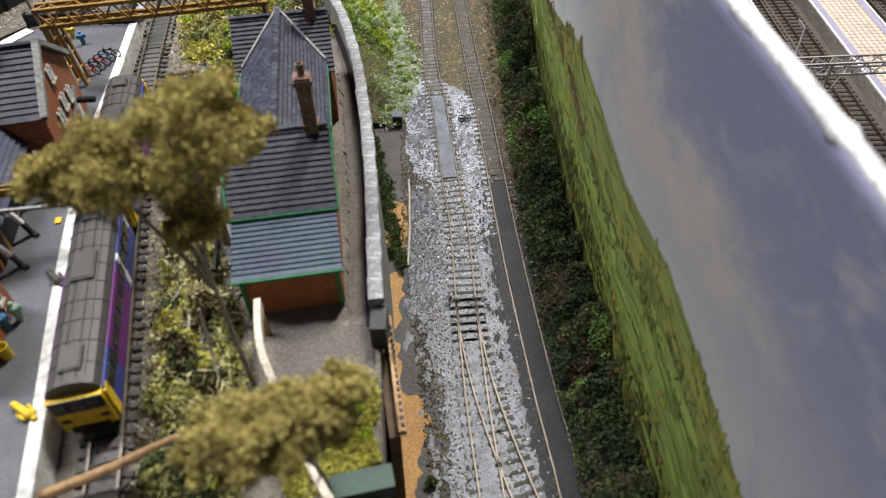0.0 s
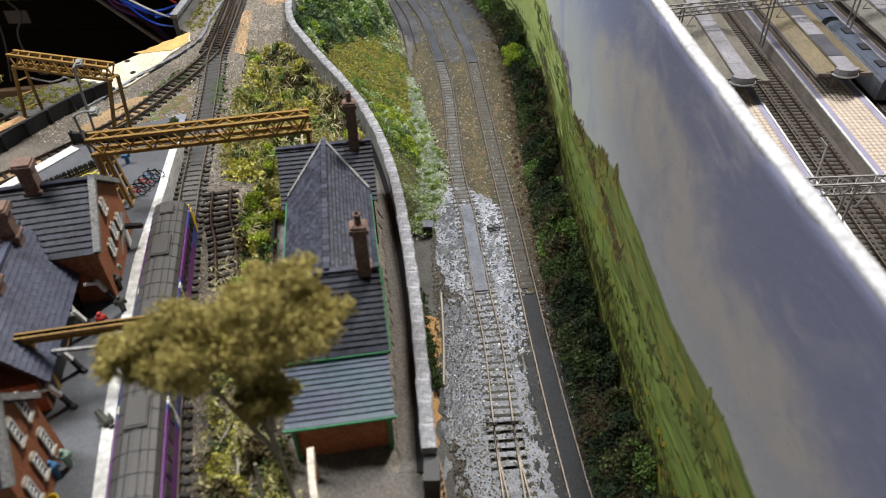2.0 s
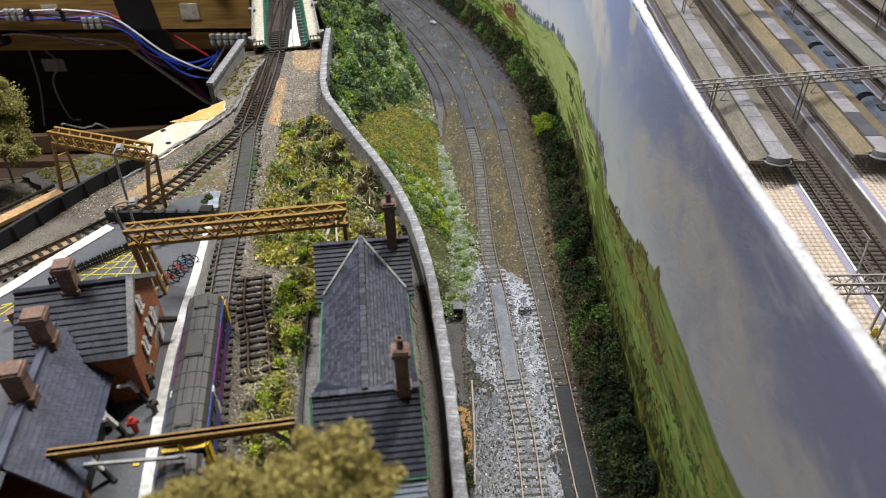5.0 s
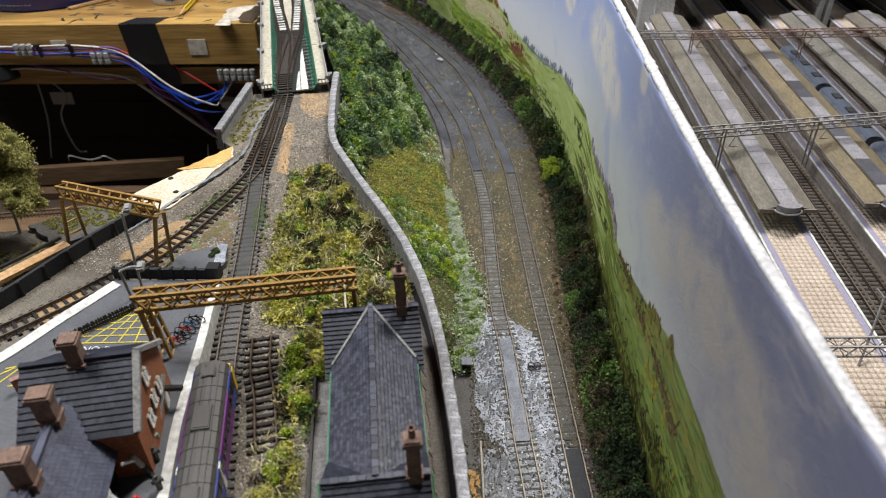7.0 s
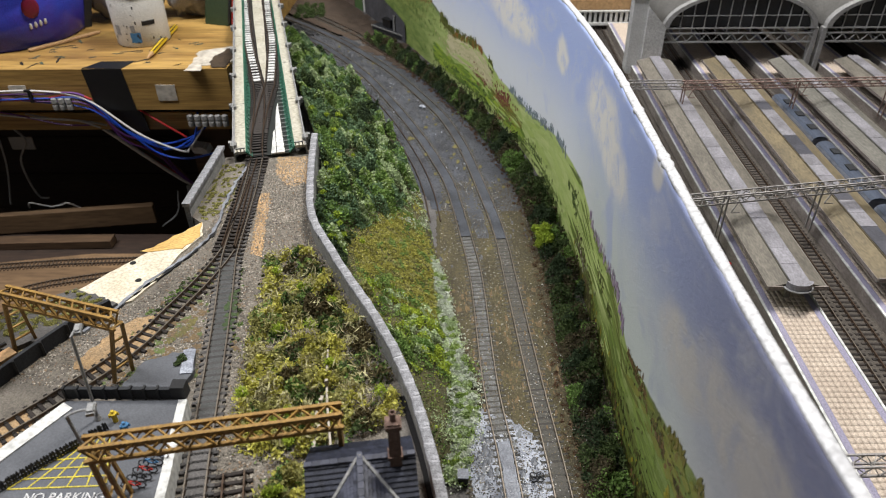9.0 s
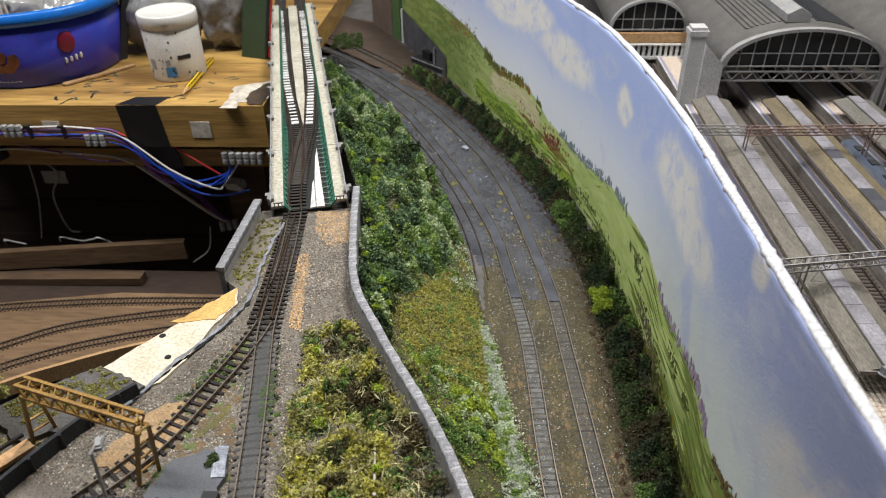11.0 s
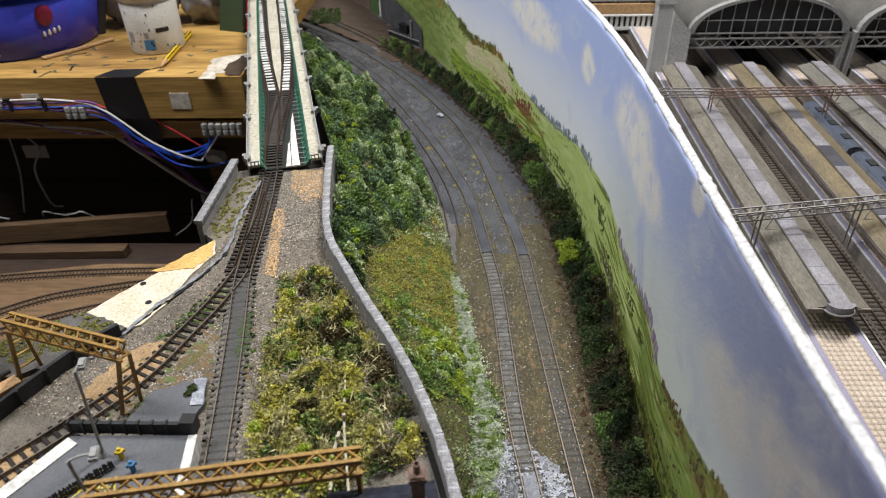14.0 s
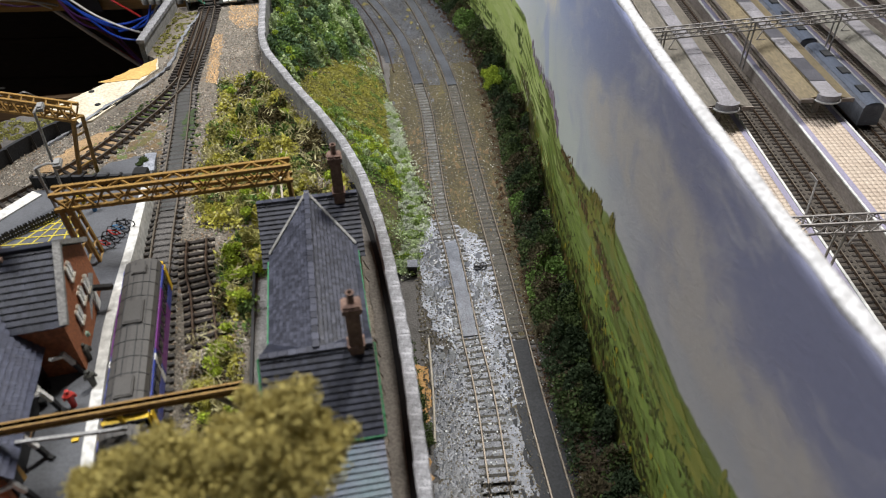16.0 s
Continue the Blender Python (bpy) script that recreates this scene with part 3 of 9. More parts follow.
# ---- upper level surfaces ----
M_sand = mat("orange_sand", (0.4, 0.26, 0.13), 0.9, (0.24, 0.17, 0.1), 90, 1, 900, 1.0)
M_yard = mat("dusty_yard", (0.165, 0.148, 0.13), 0.9, (0.085, 0.077, 0.068), 40, 1, 800, 0.7)
patch("ground", [(-0.195, 0.695), (-0.165, 0.695), (-0.1595, 0.655), (-0.172, 0.648), (-0.178, 0.66), (-0.192, 0.668)], 0.0708, 0.0714, mat("orange_ballast", (0.42, 0.27, 0.13), 0.95, (0.2, 0.155, 0.105), 130, 1, 900, 1.0, dist=0.0012), "orange brown ballast by the bridge", rough=0.001, seed=31)
patch("ground", [(-0.1905, 0.625), (-0.1855, 0.622), (-0.1835, 0.59), (-0.181, 0.56), (-0.1845, 0.548), (-0.1865, 0.57)], 0.0708, 0.0712, M_cork, "bare orange cork underlay beside the points", rough=0.001, seed=32)
patch("ground", [(-0.245, 0.47), (-0.228, 0.48), (-0.22, 0.455), (-0.238, 0.425), (-0.262, 0.43)], 0.0708, 0.0716, M_sand, "sandy orange ballast by the curve", rough=0.0015, seed=33)
patch("ground", [(-0.29, 0.375), (-0.27, 0.395), (-0.262, 0.385), (-0.28, 0.36)], 0.0708, 0.0715, M_sand, "orange ballast patch beside the track", rough=0.002, seed=34)
patch("ground", [(-0.062, 0.176), (-0.0245, 0.176), (-0.0215, 0.15), (-0.058, 0.148)], 0.0708, 0.0714, M_yard, "dusty brown yard in front of the building", rough=0.001, seed=35)
strip("ground", [(-0.029, 0.174), (-0.035, 0.235), (-0.043, 0.30), (-0.053, 0.355), (-0.068, 0.405)], 0.0045, 0.0708, 0.0716, M_yard, "dusty path along the wall")
strip("ground", LINE_T1, 0.0043, 0.0708, 0.0725, M_ash, "dark ash infill between the rails", 0.0, yfrac(LINE_T1, 0.385), 0.0002)
strip("ground", LINE_T1, 0.0043, 0.0708, 0.07243, mat("dark_tarred_ash", (0.075, 0.075, 0.078), 0.5, (0.04, 0.044, 0.038), 70, 1, 1000, 0.8), "smooth dark infill between the rails", yfrac(LINE_T1, 0.385), yfrac(LINE_T1, 0.542), 0.0002)
strip("ground", LINE_T1, 0.0078, 0.0708, 0.0723, M_yard, "dusty shoulders beside the sleeper ends", yfrac(LINE_T1, 0.385), yfrac(LINE_T1, 0.538), 0.0009)
strip("ground", LINE_T1, 0.0068, 0.0708, 0.0718, M_ash, "dark ash shoulders beside the rails", 0.0, yfrac(LINE_T1, 0.385), 0.0008)
strip("ground", [(-0.2185, 0.675), (-0.2215, 0.62), (-0.2185, 0.58), (-0.2235, 0.554), (-0.2335, 0.532), (-0.2465, 0.508), (-0.257, 0.482), (-0.268, 0.46)], 0.0011, 0.0708, 0.0726, M_sparkle, "dusty grey cable duct along the curve")
strip("ground", [(-0.2175, 0.57), (-0.2255, 0.546), (-0.2365, 0.521), (-0.2495, 0.497), (-0.2605, 0.472)], 0.0006, 0.0708, 0.0722, M_black, "black cable beside the duct")


# ---- tracks ----
def track(line, label, gauge=0.0102, pitch=0.0051, a=0.0, b=1.0, tie=None, rail=None, group="model railway tracks", jitter=0.03, ties=True):
    root = tagged(new("track"), label, "track", group)
    ln = spline(line, 0.004)
    ln = ln[int(a * len(ln)):max(2, int(b * len(ln)))]
    for side in (-1, 1):
        off = side * gauge / 2
        body = sweep(Build(), ln, [(off - 0.0007, -0.0022), (off + 0.0007, -0.0022), (off + 0.0003, -0.0003), (off - 0.0003, -0.0003)])
        r = put("rail", body, M_rail, root)
        put("rail_head", sweep(Build(), ln, [(off - 0.00042, -0.0005), (off + 0.00042, -0.0005), (off + 0.0004, 0.0), (off - 0.0004, 0.0)]), rail or M_railtop, r, "worn bright rail head")
    if ties:
        lt = spline(line, pitch)
        lt = lt[int(a * len(lt)):max(2, int(b * len(lt)))]
        for p, n in zip(lt, normals2(lt)):
            o = new("sleeper", tie or SLEEPER)
            o.parent = root
            o.matrix_basis = Matrix.Translation((p[0], p[1], p[2] - 0.0024)) @ Matrix.Rotation(math.atan2(n[1], n[0]) + random.uniform(-jitter, jitter), 4, "Z")
    return root


def sleeper_mesh(name, material):
    """A sleeper with chamfered edges and two rail chairs."""
    b = Build()
    x, y, z, e = 0.0092, 0.0011, 0.0009, 0.0003
    b.add([(-x, -y, -z), (x, -y, -z), (x, y, -z), (-x, y, -z), (-x, -y, z - e), (x, -y, z - e), (x, y, z - e), (-x, y, z - e), (-x + e, -y + e, z), (x - e, -y + e, z), (x - e, y - e, z), (-x + e, y - e, z)],
          [(3, 2, 1, 0), (0, 1, 5, 4), (1, 2, 6, 5), (2, 3, 7, 6), (3, 0, 4, 7), (4, 5, 9, 8), (5, 6, 10, 9), (6, 7, 11, 10), (7, 4, 8, 11), (8, 9, 10, 11)])
    for s in (-1, 1):
        b.box((s * 0.0051, 0, 0.0011), (0.0028, 0.0014, 0.0006))
    me = b.mesh(name)
    me.materials.append(material)
    return me


SLEEPER = sleeper_mesh("sleeper", M_sleeper)
M_tiegrey = mat("dusty_sleeper", (0.09, 0.086, 0.076), 0.8, (0.035, 0.032, 0.026), 90, 1, 900, 0.5, per=0.35)
SLEEPER_GREY = sleeper_mesh("sleeper", M_tiegrey)
track(LINE_A, "model railway track with fine steel rails set in grey ash", tie=SLEEPER_GREY)
track(LINE_B, "model railway track with fine steel rails beside the hedge", tie=SLEEPER_GREY)
track([(0.012, 0.247, 0), (0.0136, 0.22, 0), (0.0165, 0.18, 0), (0.0205, 0.1415, 0), (0.024, 0.11, 0), (0.027, 0.06, 0)], "straight leg of a set of points in grey ballast", tie=SLEEPER_GREY)
track([(0.012, 0.247, 0), (0.0145, 0.22, 0), (0.021, 0.185, 0), (0.0335, 0.1415, 0), (0.046, 0.11, 0), (0.07, 0.06, 0)], "curved leg of a set of points in grey ballast", tie=SLEEPER_GREY)
track(LINE_T1, "model railway track beside the platform", tie=sleeper_mesh("sleeper", mat("ashy_sleeper", (0.085, 0.08, 0.078), 0.85, (0.045, 0.042, 0.04), 90, 1, 900, 0.5, per=0.3)))
track(LINE_T2, "model railway track curving off behind the platform", pitch=0.0058)
track(LINE_T3, "disused overgrown siding track", rail=M_rail)
# long timbers under the points by the bridge
pt_ = thing("track", "dark long timbers under a set of points", "track", "model railway tracks")
LONG = Build().box((0, 0, 0), (0.0225, 0.0024, 0.0017)).mesh("sleeper")
LONG.materials.append(M_sleeper)
pl2 = spline([(-0.2022, 0.548), (-0.2035, 0.58), (-0.2063, 0.62), (-0.2098, 0.66), (-0.2128, 0.69)], 0.0048)
for p, n in zip(pl2, normals2(pl2)):
    o = new("sleeper", LONG)
    o.parent = pt_
    o.matrix_basis = Matrix.Translation((p[0], p[1], TOP - 0.0023)) @ Matrix.Rotation(math.atan2(n[1], n[0]) + random.uniform(-0.04, 0.04), 4, "Z") @ Matrix.Diagonal((0.92 - 0.3 * (p[1] - 0.548), 1, 1, 1))
# third rails and frogs of the points by the bridge
for pts in ([(-0.2045, 0.5475, TOP), (-0.2062, 0.575, TOP), (-0.2083, 0.62, TOP), (-0.211, 0.655, TOP)], [(-0.196, 0.55, TOP), (-0.200, 0.6, TOP), (-0.2045, 0.64, TOP)], [(-0.1975, 0.552, TOP), (-0.2033, 0.6, TOP), (-0.209, 0.65, TOP), (-0.2125, 0.688, TOP)], [(-0.2065, 0.552, TOP), (-0.2108, 0.6, TOP), (-0.2155, 0.65, TOP), (-0.218, 0.688, TOP)]):
    tr = thing("track", "extra dark rail of a set of points", "track", "model railway tracks")
    put("rail", sweep(Build(), spline(pts, 0.004), [(-0.0006, -0.0022), (0.0006, -0.0022), (0.0004, 0), (-0.0004, 0)]), M_rail, tr)
# extra sidings on the far curve
track([(-0.055, 0.70, -0.0004), (-0.064, 0.76, -0.0004), (-0.082, 0.83, -0.0004), (-0.12, 0.935, -0.0004), (-0.165, 1.03, -0.0004), (-0.23, 1.13, -0.0004)], "dark siding track sunk in the ballast", ties=False, rail=M_rail)
track([(-0.10, 1.12, 0), (-0.15, 1.19, 0), (-0.2, 1.27, 0), (-0.28, 1.37, 0), (-0.38, 1.48, 0)], "branch track leading to the far portal", tie=SLEEPER_GREY, rail=M_rail)
# control boxes and point motor by the near points
for x, y in ((0.003, 0.249), (0.0215, 0.247), (0.0025, 0.244)):
    thing_ob = put("point_lever", Build().box((0, 0, 0.0008), (0.003, 0.0022, 0.0016)).box((0.001, 0, 0.0018), (0.0012, 0.0014, 0.0008)), M_black, label="small black point lever box beside the rails", category="lever", m=pose(x, y, -0.003, 0, 0, 8))

# ---- embankment ----
FOOT = [(-0.030, 0.405), (-0.0365, 0.45), (-0.037, 0.49), (-0.0463, 0.5714), (-0.0526, 0.6473), (-0.0716, 0.7543), (-0.0911, 0.8271), (-0.1299, 0.9433), (-0.197, 1.0965), (-0.284, 1.229)]
HEAD = [(-0.057, 0.40), (-0.078, 0.455), (-0.098, 0.493), (-0.119, 0.5304), (-0.140, 0.577), (-0.152, 0.646), (-0.160, 0.711), (-0.185, 0.80), (-0.235, 0.97), (-0.31, 1.22)]
HEADZ = [(0.40, 0.004), (0.45, 0.03), (0.53, 0.055), (0.6, 0.062), (0.71, 0.06), (0.85, 0.045), (1.0, 0.03), (1.25, 0.012)]


def bank_at(t, s):
    """A place on the embankment: t along it, s from head (0) to foot (1)."""
    h, f = BANK_H[int(t * (len(BANK_H) - 1))], BANK_F[int(t * (len(BANK_F) - 1))]
    p = h * (1 - s) + f * s
    z0 = np.interp(h[1], [q[0] for q in HEADZ], [q[1] for q in HEADZ])
    z = -0.003 + (z0 + 0.003) * (1 - s) ** 0.8
    z += 0.004 * noise.noise((p[0] * 60, p[1] * 60, 3.0)) * min(1, 4 * s, 4 * (1 - s) + 0.15)
    return np.array((p[0], p[1], z))


BANK_H, BANK_F = spline(HEAD, 0.001), spline(FOOT, 0.001)
NT, NS = 150, 18
g = np.array([bank_at(i / (NT - 1), j / (NS - 1)) for i in range(NT) for j in range(NS)])
q = np.array([(i * NS + j, (i + 1) * NS + j, (i + 1) * NS + j + 1, i * NS + j + 1) for i in range(NT - 1) for j in range(NS - 1)])
put("ground", np_mesh("ground", g, q), M_moss, kind="structure", label="mossy embankment below the retaining wall", category="ground", smooth=True)


def stuff(name, mesh, material, label, category="foliage"):
    return put(name, mesh, material, kind="stuff", label=label, category=category)


def bank_clumps(n, t0, t1, s0, s1, up=0.003, spread=0.0):
    return np.array([bank_at(RNG.uniform(t0, t1), RNG.uniform(s0, s1)) + (0, 0, up * RNG.uniform(0.2, 1.4)) for _ in range(n)])


def bushes(name, c, r0, r1, per, size, material, label, flat=0.75):
    return stuff(name, flake_mesh(name, c, RNG.uniform(r0, r1, len(c)), int(per * 1.7), size * 0.6, flat), material, label)


def tufts(p, scale, seed):
    """Rounded tufts packed side by side: height, 0 to 1, and a chance number for each tuft."""
    d, k = np.empty(len(p)), np.empty(len(p))
    for i, (x, y) in enumerate(p[:, :2]):
        q = (x * scale + 0.35 * noise.noise((x * 160, y * 160, seed)), y * scale + 0.35 * noise.noise((x * 160, y * 160, seed + 5)), seed)
        a, c = noise.voronoi(q)
        d[i] = a[0]
        k[i] = (c[0].x * 12.9898 + c[0].y * 78.233 + c[0].z * 37.719) * 43.37 % 1.0
    return np.sqrt(np.clip(1 - (d * 1.4) ** 2, 0.0, 1)), k


def thicket(name, base, height, kinds, size, what, slim=0.35, rise=0.4, chance=None, drift=40.0, mix=0.3):
    """A tangle of fibres filling the space up to a lumpy height. kinds: (share, material, words); each tuft keeps to one kind, in drifts."""
    p = base.copy()
    p[:, 2] += height * RNG.uniform(0, 1, len(p)) ** 0.4
    key = field(base, drift, 4.0) * 0.5 + RNG.normal(size=len(p)) * mix * 0.35 + (0 if chance is None else (chance - 0.5) * 1.3)
    rank = np.argsort(np.argsort(key)) / len(p)
    lo = 0.0
    for share, material, words in kinds:
        pick = (rank >= lo) & (rank < lo + share)
        lo += share
        if pick.any():
            stuff(name, fibre_mesh(name, p[pick], size, slim, rise), material, words + " " + what)


def bank_points(n, t0, t1, s0, s1):
    ti, si = RNG.uniform(t0, t1, n) * (NT - 1.001), RNG.uniform(s0, s1, n) * (NS - 1.001)
    gg = g.reshape(NT, NS, 3)
    i, j = ti.astype(int), si.astype(int)
    a, c = (ti - i)[:, None], (si - j)[:, None]
    return gg[i, j] * (1 - a) * (1 - c) + gg[i + 1, j] * a * (1 - c) + gg[i, j + 1] * (1 - a) * c + gg[i + 1, j + 1] * a * c, ti / (NT - 1), si / (NS - 1)


L_mid = leaf("mid_green_leaves", (0.31, 0.41, 0.12), (0.17, 0.25, 0.07), 0.4)
L_white = leaf("dusty_white", (0.62, 0.66, 0.55), (0.42, 0.46, 0.36), 0.25)
L_mustard = leaf("mustard_moss", (0.45, 0.42, 0.1), (0.29, 0.285, 0.08), 0.3)
L_teal = leaf("blue_green_leaves", (0.22, 0.32, 0.17), (0.11, 0.18, 0.1), 0.35)
# shrubs under the wall, ending along an uneven line part of the way down
SHRUB_Y, SHRUB_X = (0.40, 0.45, 0.50, 0.55, 0.587, 0.619, 0.679, 0.769, 0.91, 1.036, 1.226), (-0.058, -0.078, -0.099, -0.117, -0.121, -0.112, -0.087, -0.073, -0.106, -0.160, -0.252)
p, ti, si = bank_points(330000, 0.02, 0.99, 0.0, 0.99)
past = np.interp(p[:, 1], SHRUB_Y, SHRUB_X) + 0.007 * field(p, 55, 7.0) - p[:, 0]
lump, who = tufts(p, 78, 1.1)
lump *= 0.3 + 0.95 * np.clip(0.5 + field(p, 34, 2.0), 0, 1.25)
keep = (past > 0) & (RNG.uniform(size=len(p)) < 0.05 + lump * 1.3)
p, lump, who, past = p[keep], lump[keep], who[keep], past[keep]
h = 0.021 * lump * np.clip(past / 0.008, 0.2, 1) + 0.0006
thicket("shrubs", p, h, ((0.05, L_deep, "deep green"), (0.14, L_dark, "dark green"), (0.27, L_teal, "blue green"), (0.24, L_green, "green"), (0.14, L_mid, "fresh green"), (0.16, L_pale, "pale dusty green")), 0.00112, "clumped shrubs on the embankment", 0.7, 0.2, who, 24.0, 0.2)
bushes("shrubs", bank_clumps(40, 0.2, 0.55, 0.02, 0.35, 0.013), 0.0018, 0.0036, 130, 0.0011, L_bright, "bright yellow green clumps on the embankment")
# pale low growth between the shrubs and the far tracks
p, ti, si = bank_points(110000, 0.3, 0.99, 0.3, 1.0)
past = np.interp(p[:, 1], SHRUB_Y, SHRUB_X) + 0.006 * field(p, 60, 7.0) - p[:, 0]
keep = (past < 0.003) & (p[:, 1] > 0.655) & (RNG.uniform(size=len(p)) < 0.35 + 0.5 * field(p, 90, 5.0))
p = p[keep]
lump, who = tufts(p, 130, 8.2)
thicket("moss", p, 0.004 * lump + 0.0004, ((0.2, L_white, "whitish"), (0.3, L_pale, "pale dusty"), (0.25, L_green, "green"), (0.25, L_mustard, "mustard")), 0.0008, "low growth below the far shrubs", 0.6, 0.1, who, 50.0, 0.2)
# mustard moss in the clearing
MUSTARD = [(-0.077, 0.69), (-0.058, 0.655), (-0.049, 0.595), (-0.05, 0.55), (-0.08, 0.538), (-0.105, 0.55), (-0.119, 0.588), (-0.117, 0.605), (-0.101, 0.655)]
p, ti, si = bank_points(120000, 0.06, 0.42, 0.0, 1.0)
ok = np.array([inside(MUSTARD, x, y) for x, y in p[:, :2] + RNG.normal(size=(len(p), 2)) * 0.003])
p = p[ok & (RNG.uniform(size=len(p)) < 0.75 + 0.5 * field(p, 60, 14.0))]
lump, who = tufts(p, 210, 9.9)
thicket("moss", p, 0.0016 * lump + 0.0003, ((0.2, L_olive, "olive"), (0.66, L_mustard, "mustard yellow"), (0.14, L_mid, "green")), 0.0008, "moss on the embankment", 0.6, 0.1, who, 45.0, 0.2)
bushes("moss", bank_clumps(60, 0.1, 0.36, 0.2, 0.9, 0.001), 0.001, 0.0026, 60, 0.0009, L_green, "small green tufts in the mustard moss", 0.5)
# mixed growth at the near end, below the wall: olive and dark by the wall, lime and whitish outwards
p, ti, si = bank_points(120000, 0.0, 0.24, 0.02, 1.0)
out = np.clip((p[:, 0] - np.interp(p[:, 1], (0.40, 0.45, 0.5, 0.56), (-0.055, -0.075, -0.098, -0.13))) / 0.045, 0, 1)
lump, who = tufts(p, 120, 3.3)
lump *= np.clip(0.55 + 0.9 * field(p, 45, 12.0), 0, 1.2)
keep = (p[:, 1] < 0.556 + 0.008 * field(p, 70, 3.0)) & (RNG.uniform(size=len(p)) < 0.05 + lump * 0.9) & ((p[:, 1] > 0.478) | (RNG.uniform(size=len(p)) < 0.1))
p, lump, who, out = p[keep], lump[keep], who[keep], out[keep]
for lo_, hi_, kinds, tag in ((-0.1, 0.45, ((0.3, L_dark, "dark green"), (0.3, L_green, "green"), (0.2, L_olive, "olive"), (0.2, L_mid, "fresh green")), "clumps by the wall foot"), (0.45, 1.1, ((0.2, L_green, "green"), (0.2, L_mid, "fresh green"), (0.35, L_bright, "lime green"), (0.25, L_pale, "pale dusty")), "clumps on the embankment toe")):
    k_ = (out >= lo_) & (out < hi_)
    thicket("shrubs", p[k_], 0.011 * lump[k_] + 0.0006, kinds, 0.0009, tag, 0.5, 0.2, who[k_], 40.0, 0.2)
# whitish dusty verge along the toe
VERGE = spline([(-0.064, 0.65), (-0.05, 0.605), (-0.044, 0.56), (-0.038, 0.52), (-0.031, 0.49), (-0.03, 0.465), (-0.034, 0.435), (-0.036, 0.405)], 0.001)
k_ = RNG.integers(0, len(VERGE), 60000)
wide = np.interp(VERGE[k_][:, 1], (0.405, 0.45, 0.49, 0.53, 0.6, 0.65), (0.0065, 0.0095, 0.01, 0.0075, 0.005, 0.003))
q = VERGE[k_] + RNG.normal(size=(len(k_), 2)) * wide[:, None] * 0.55
p = np.c_[q, np.clip((-q[:, 0] - 0.032) * 0.12, -0.0022, 0.006)]
p = p[RNG.uniform(size=len(p)) < 0.55 + 0.6 * field(p, 110, 5.0)]
lump, who = tufts(p, 200, 6.2)
thicket("moss", p, 0.003 * lump + 0.0004, ((0.5, L_white, "whitish"), (0.32, L_pale, "pale dusty"), (0.18, L_mid, "fresh green")), 0.0008, "growth along the embankment toe", 0.7, 0.1, who, 60.0, 0.2)
wl = spline([(p[0] + 0.006, p[1]) for p in LINE_WALL[2:6]], 0.002)
c = np.array([(p[0] + RNG.uniform(-0.002, 0.0045), p[1], RNG.uniform(-0.002, 0.004)) for p in wl[5:]])
bushes("shrubs", c, 0.002, 0.004, 120, 0.001, L_dark, "dark weeds at the foot of the wall")

# ---- hedge along the backdrop ----
HEDGE = [(0.074, 0.06), (0.070, 0.146), (0.0655, 0.2), (0.0605, 0.2645), (0.057, 0.33), (0.0555, 0.41), (0.0545, 0.50), (0.0545, 0.60), (0.047, 0.70), (0.033, 0.79), (0.0085, 0.88), (-0.026, 0.97), (-0.066, 1.06), (-0.115, 1.15), (-0.17, 1.24)]
hl = spline(HEDGE, 0.0024)
k_ = RNG.integers(0, len(hl), 230000)
q = hl[k_] + np.c_[RNG.uniform(-0.0135, 0.0135, len(k_)), RNG.uniform(-0.002, 0.002, len(k_))]
p = np.c_[q, np.full(len(q), -0.002)]
lump, who = tufts(p, 68, 2.7)
side = np.clip(1.15 - np.clip(hl[k_][:, 0] - q[:, 0], 0, 1) / 0.0135, 0.12, 1)
lump = (0.22 + 0.78 * lump) * np.clip(0.72 + 0.5 * field(p, 45, 21.0), 0.3, 1.15) * side ** 0.6
keep = RNG.uniform(size=len(p)) < 0.06 + lump * 1.25
p, lump, who = p[keep], lump[keep], who[keep]
thicket("hedge", p, 0.0265 * lump + 0.0006, ((0.3, L_deep, "deep green"), (0.36, L_dark, "dark green"), (0.22, L_twig, "brown twiggy"), (0.12, L_green, "mid green")), 0.001, "hedge bushes along the backdrop", 0.5, 0.25, who, 22.0, 0.2)
c = np.array([(0.041, 0.657, 0.012), (0.045, 0.66, 0.018), (0.038, 0.668, 0.012), (0.046, 0.65, 0.014), (0.04, 0.65, 0.008)])
bushes("shrub", c, 0.004, 0.007, 500, 0.0013, L_bright, "bright lime green shrub in the hedge")
c = np.array([(p[0] - RNG.uniform(0.008, 0.02), p[1], -0.0015) for p in hl])
bushes("leaf_litter", c, 0.001, 0.004, 40, 0.0008, leaf("dead_leaves", (0.17, 0.1, 0.06), (0.09, 0.055, 0.035)), "brown dead leaf litter before the hedge", 0.25)

# ---- backdrop ----
bl = spline(LINE_BOARD, 0.004)
arc = np.r_[0, np.cumsum(np.linalg.norm(np.diff(bl, axis=0), axis=1))]
HY, HZ = zip((-0.25, 0.09), (0.10, 0.085), (0.14, 0.092), (0.178, 0.098), (0.23, 0.09), (0.28, 0.095), (0.335, 0.096), (0.37, 0.084), (0.46, 0.06), (0.5, 0.075), (0.58, 0.065), (0.64, 0.0775), (0.69, 0.073), (0.74, 0.0685), (0.83, 0.0505), (0.93, 0.052), (0.99, 0.073), (1.06, 0.068), (1.13, 0.091), (1.25, 0.103), (1.6, 0.11))
zs = np.linspace(-0.03, 0.19, 45)
nb = normals2(bl)
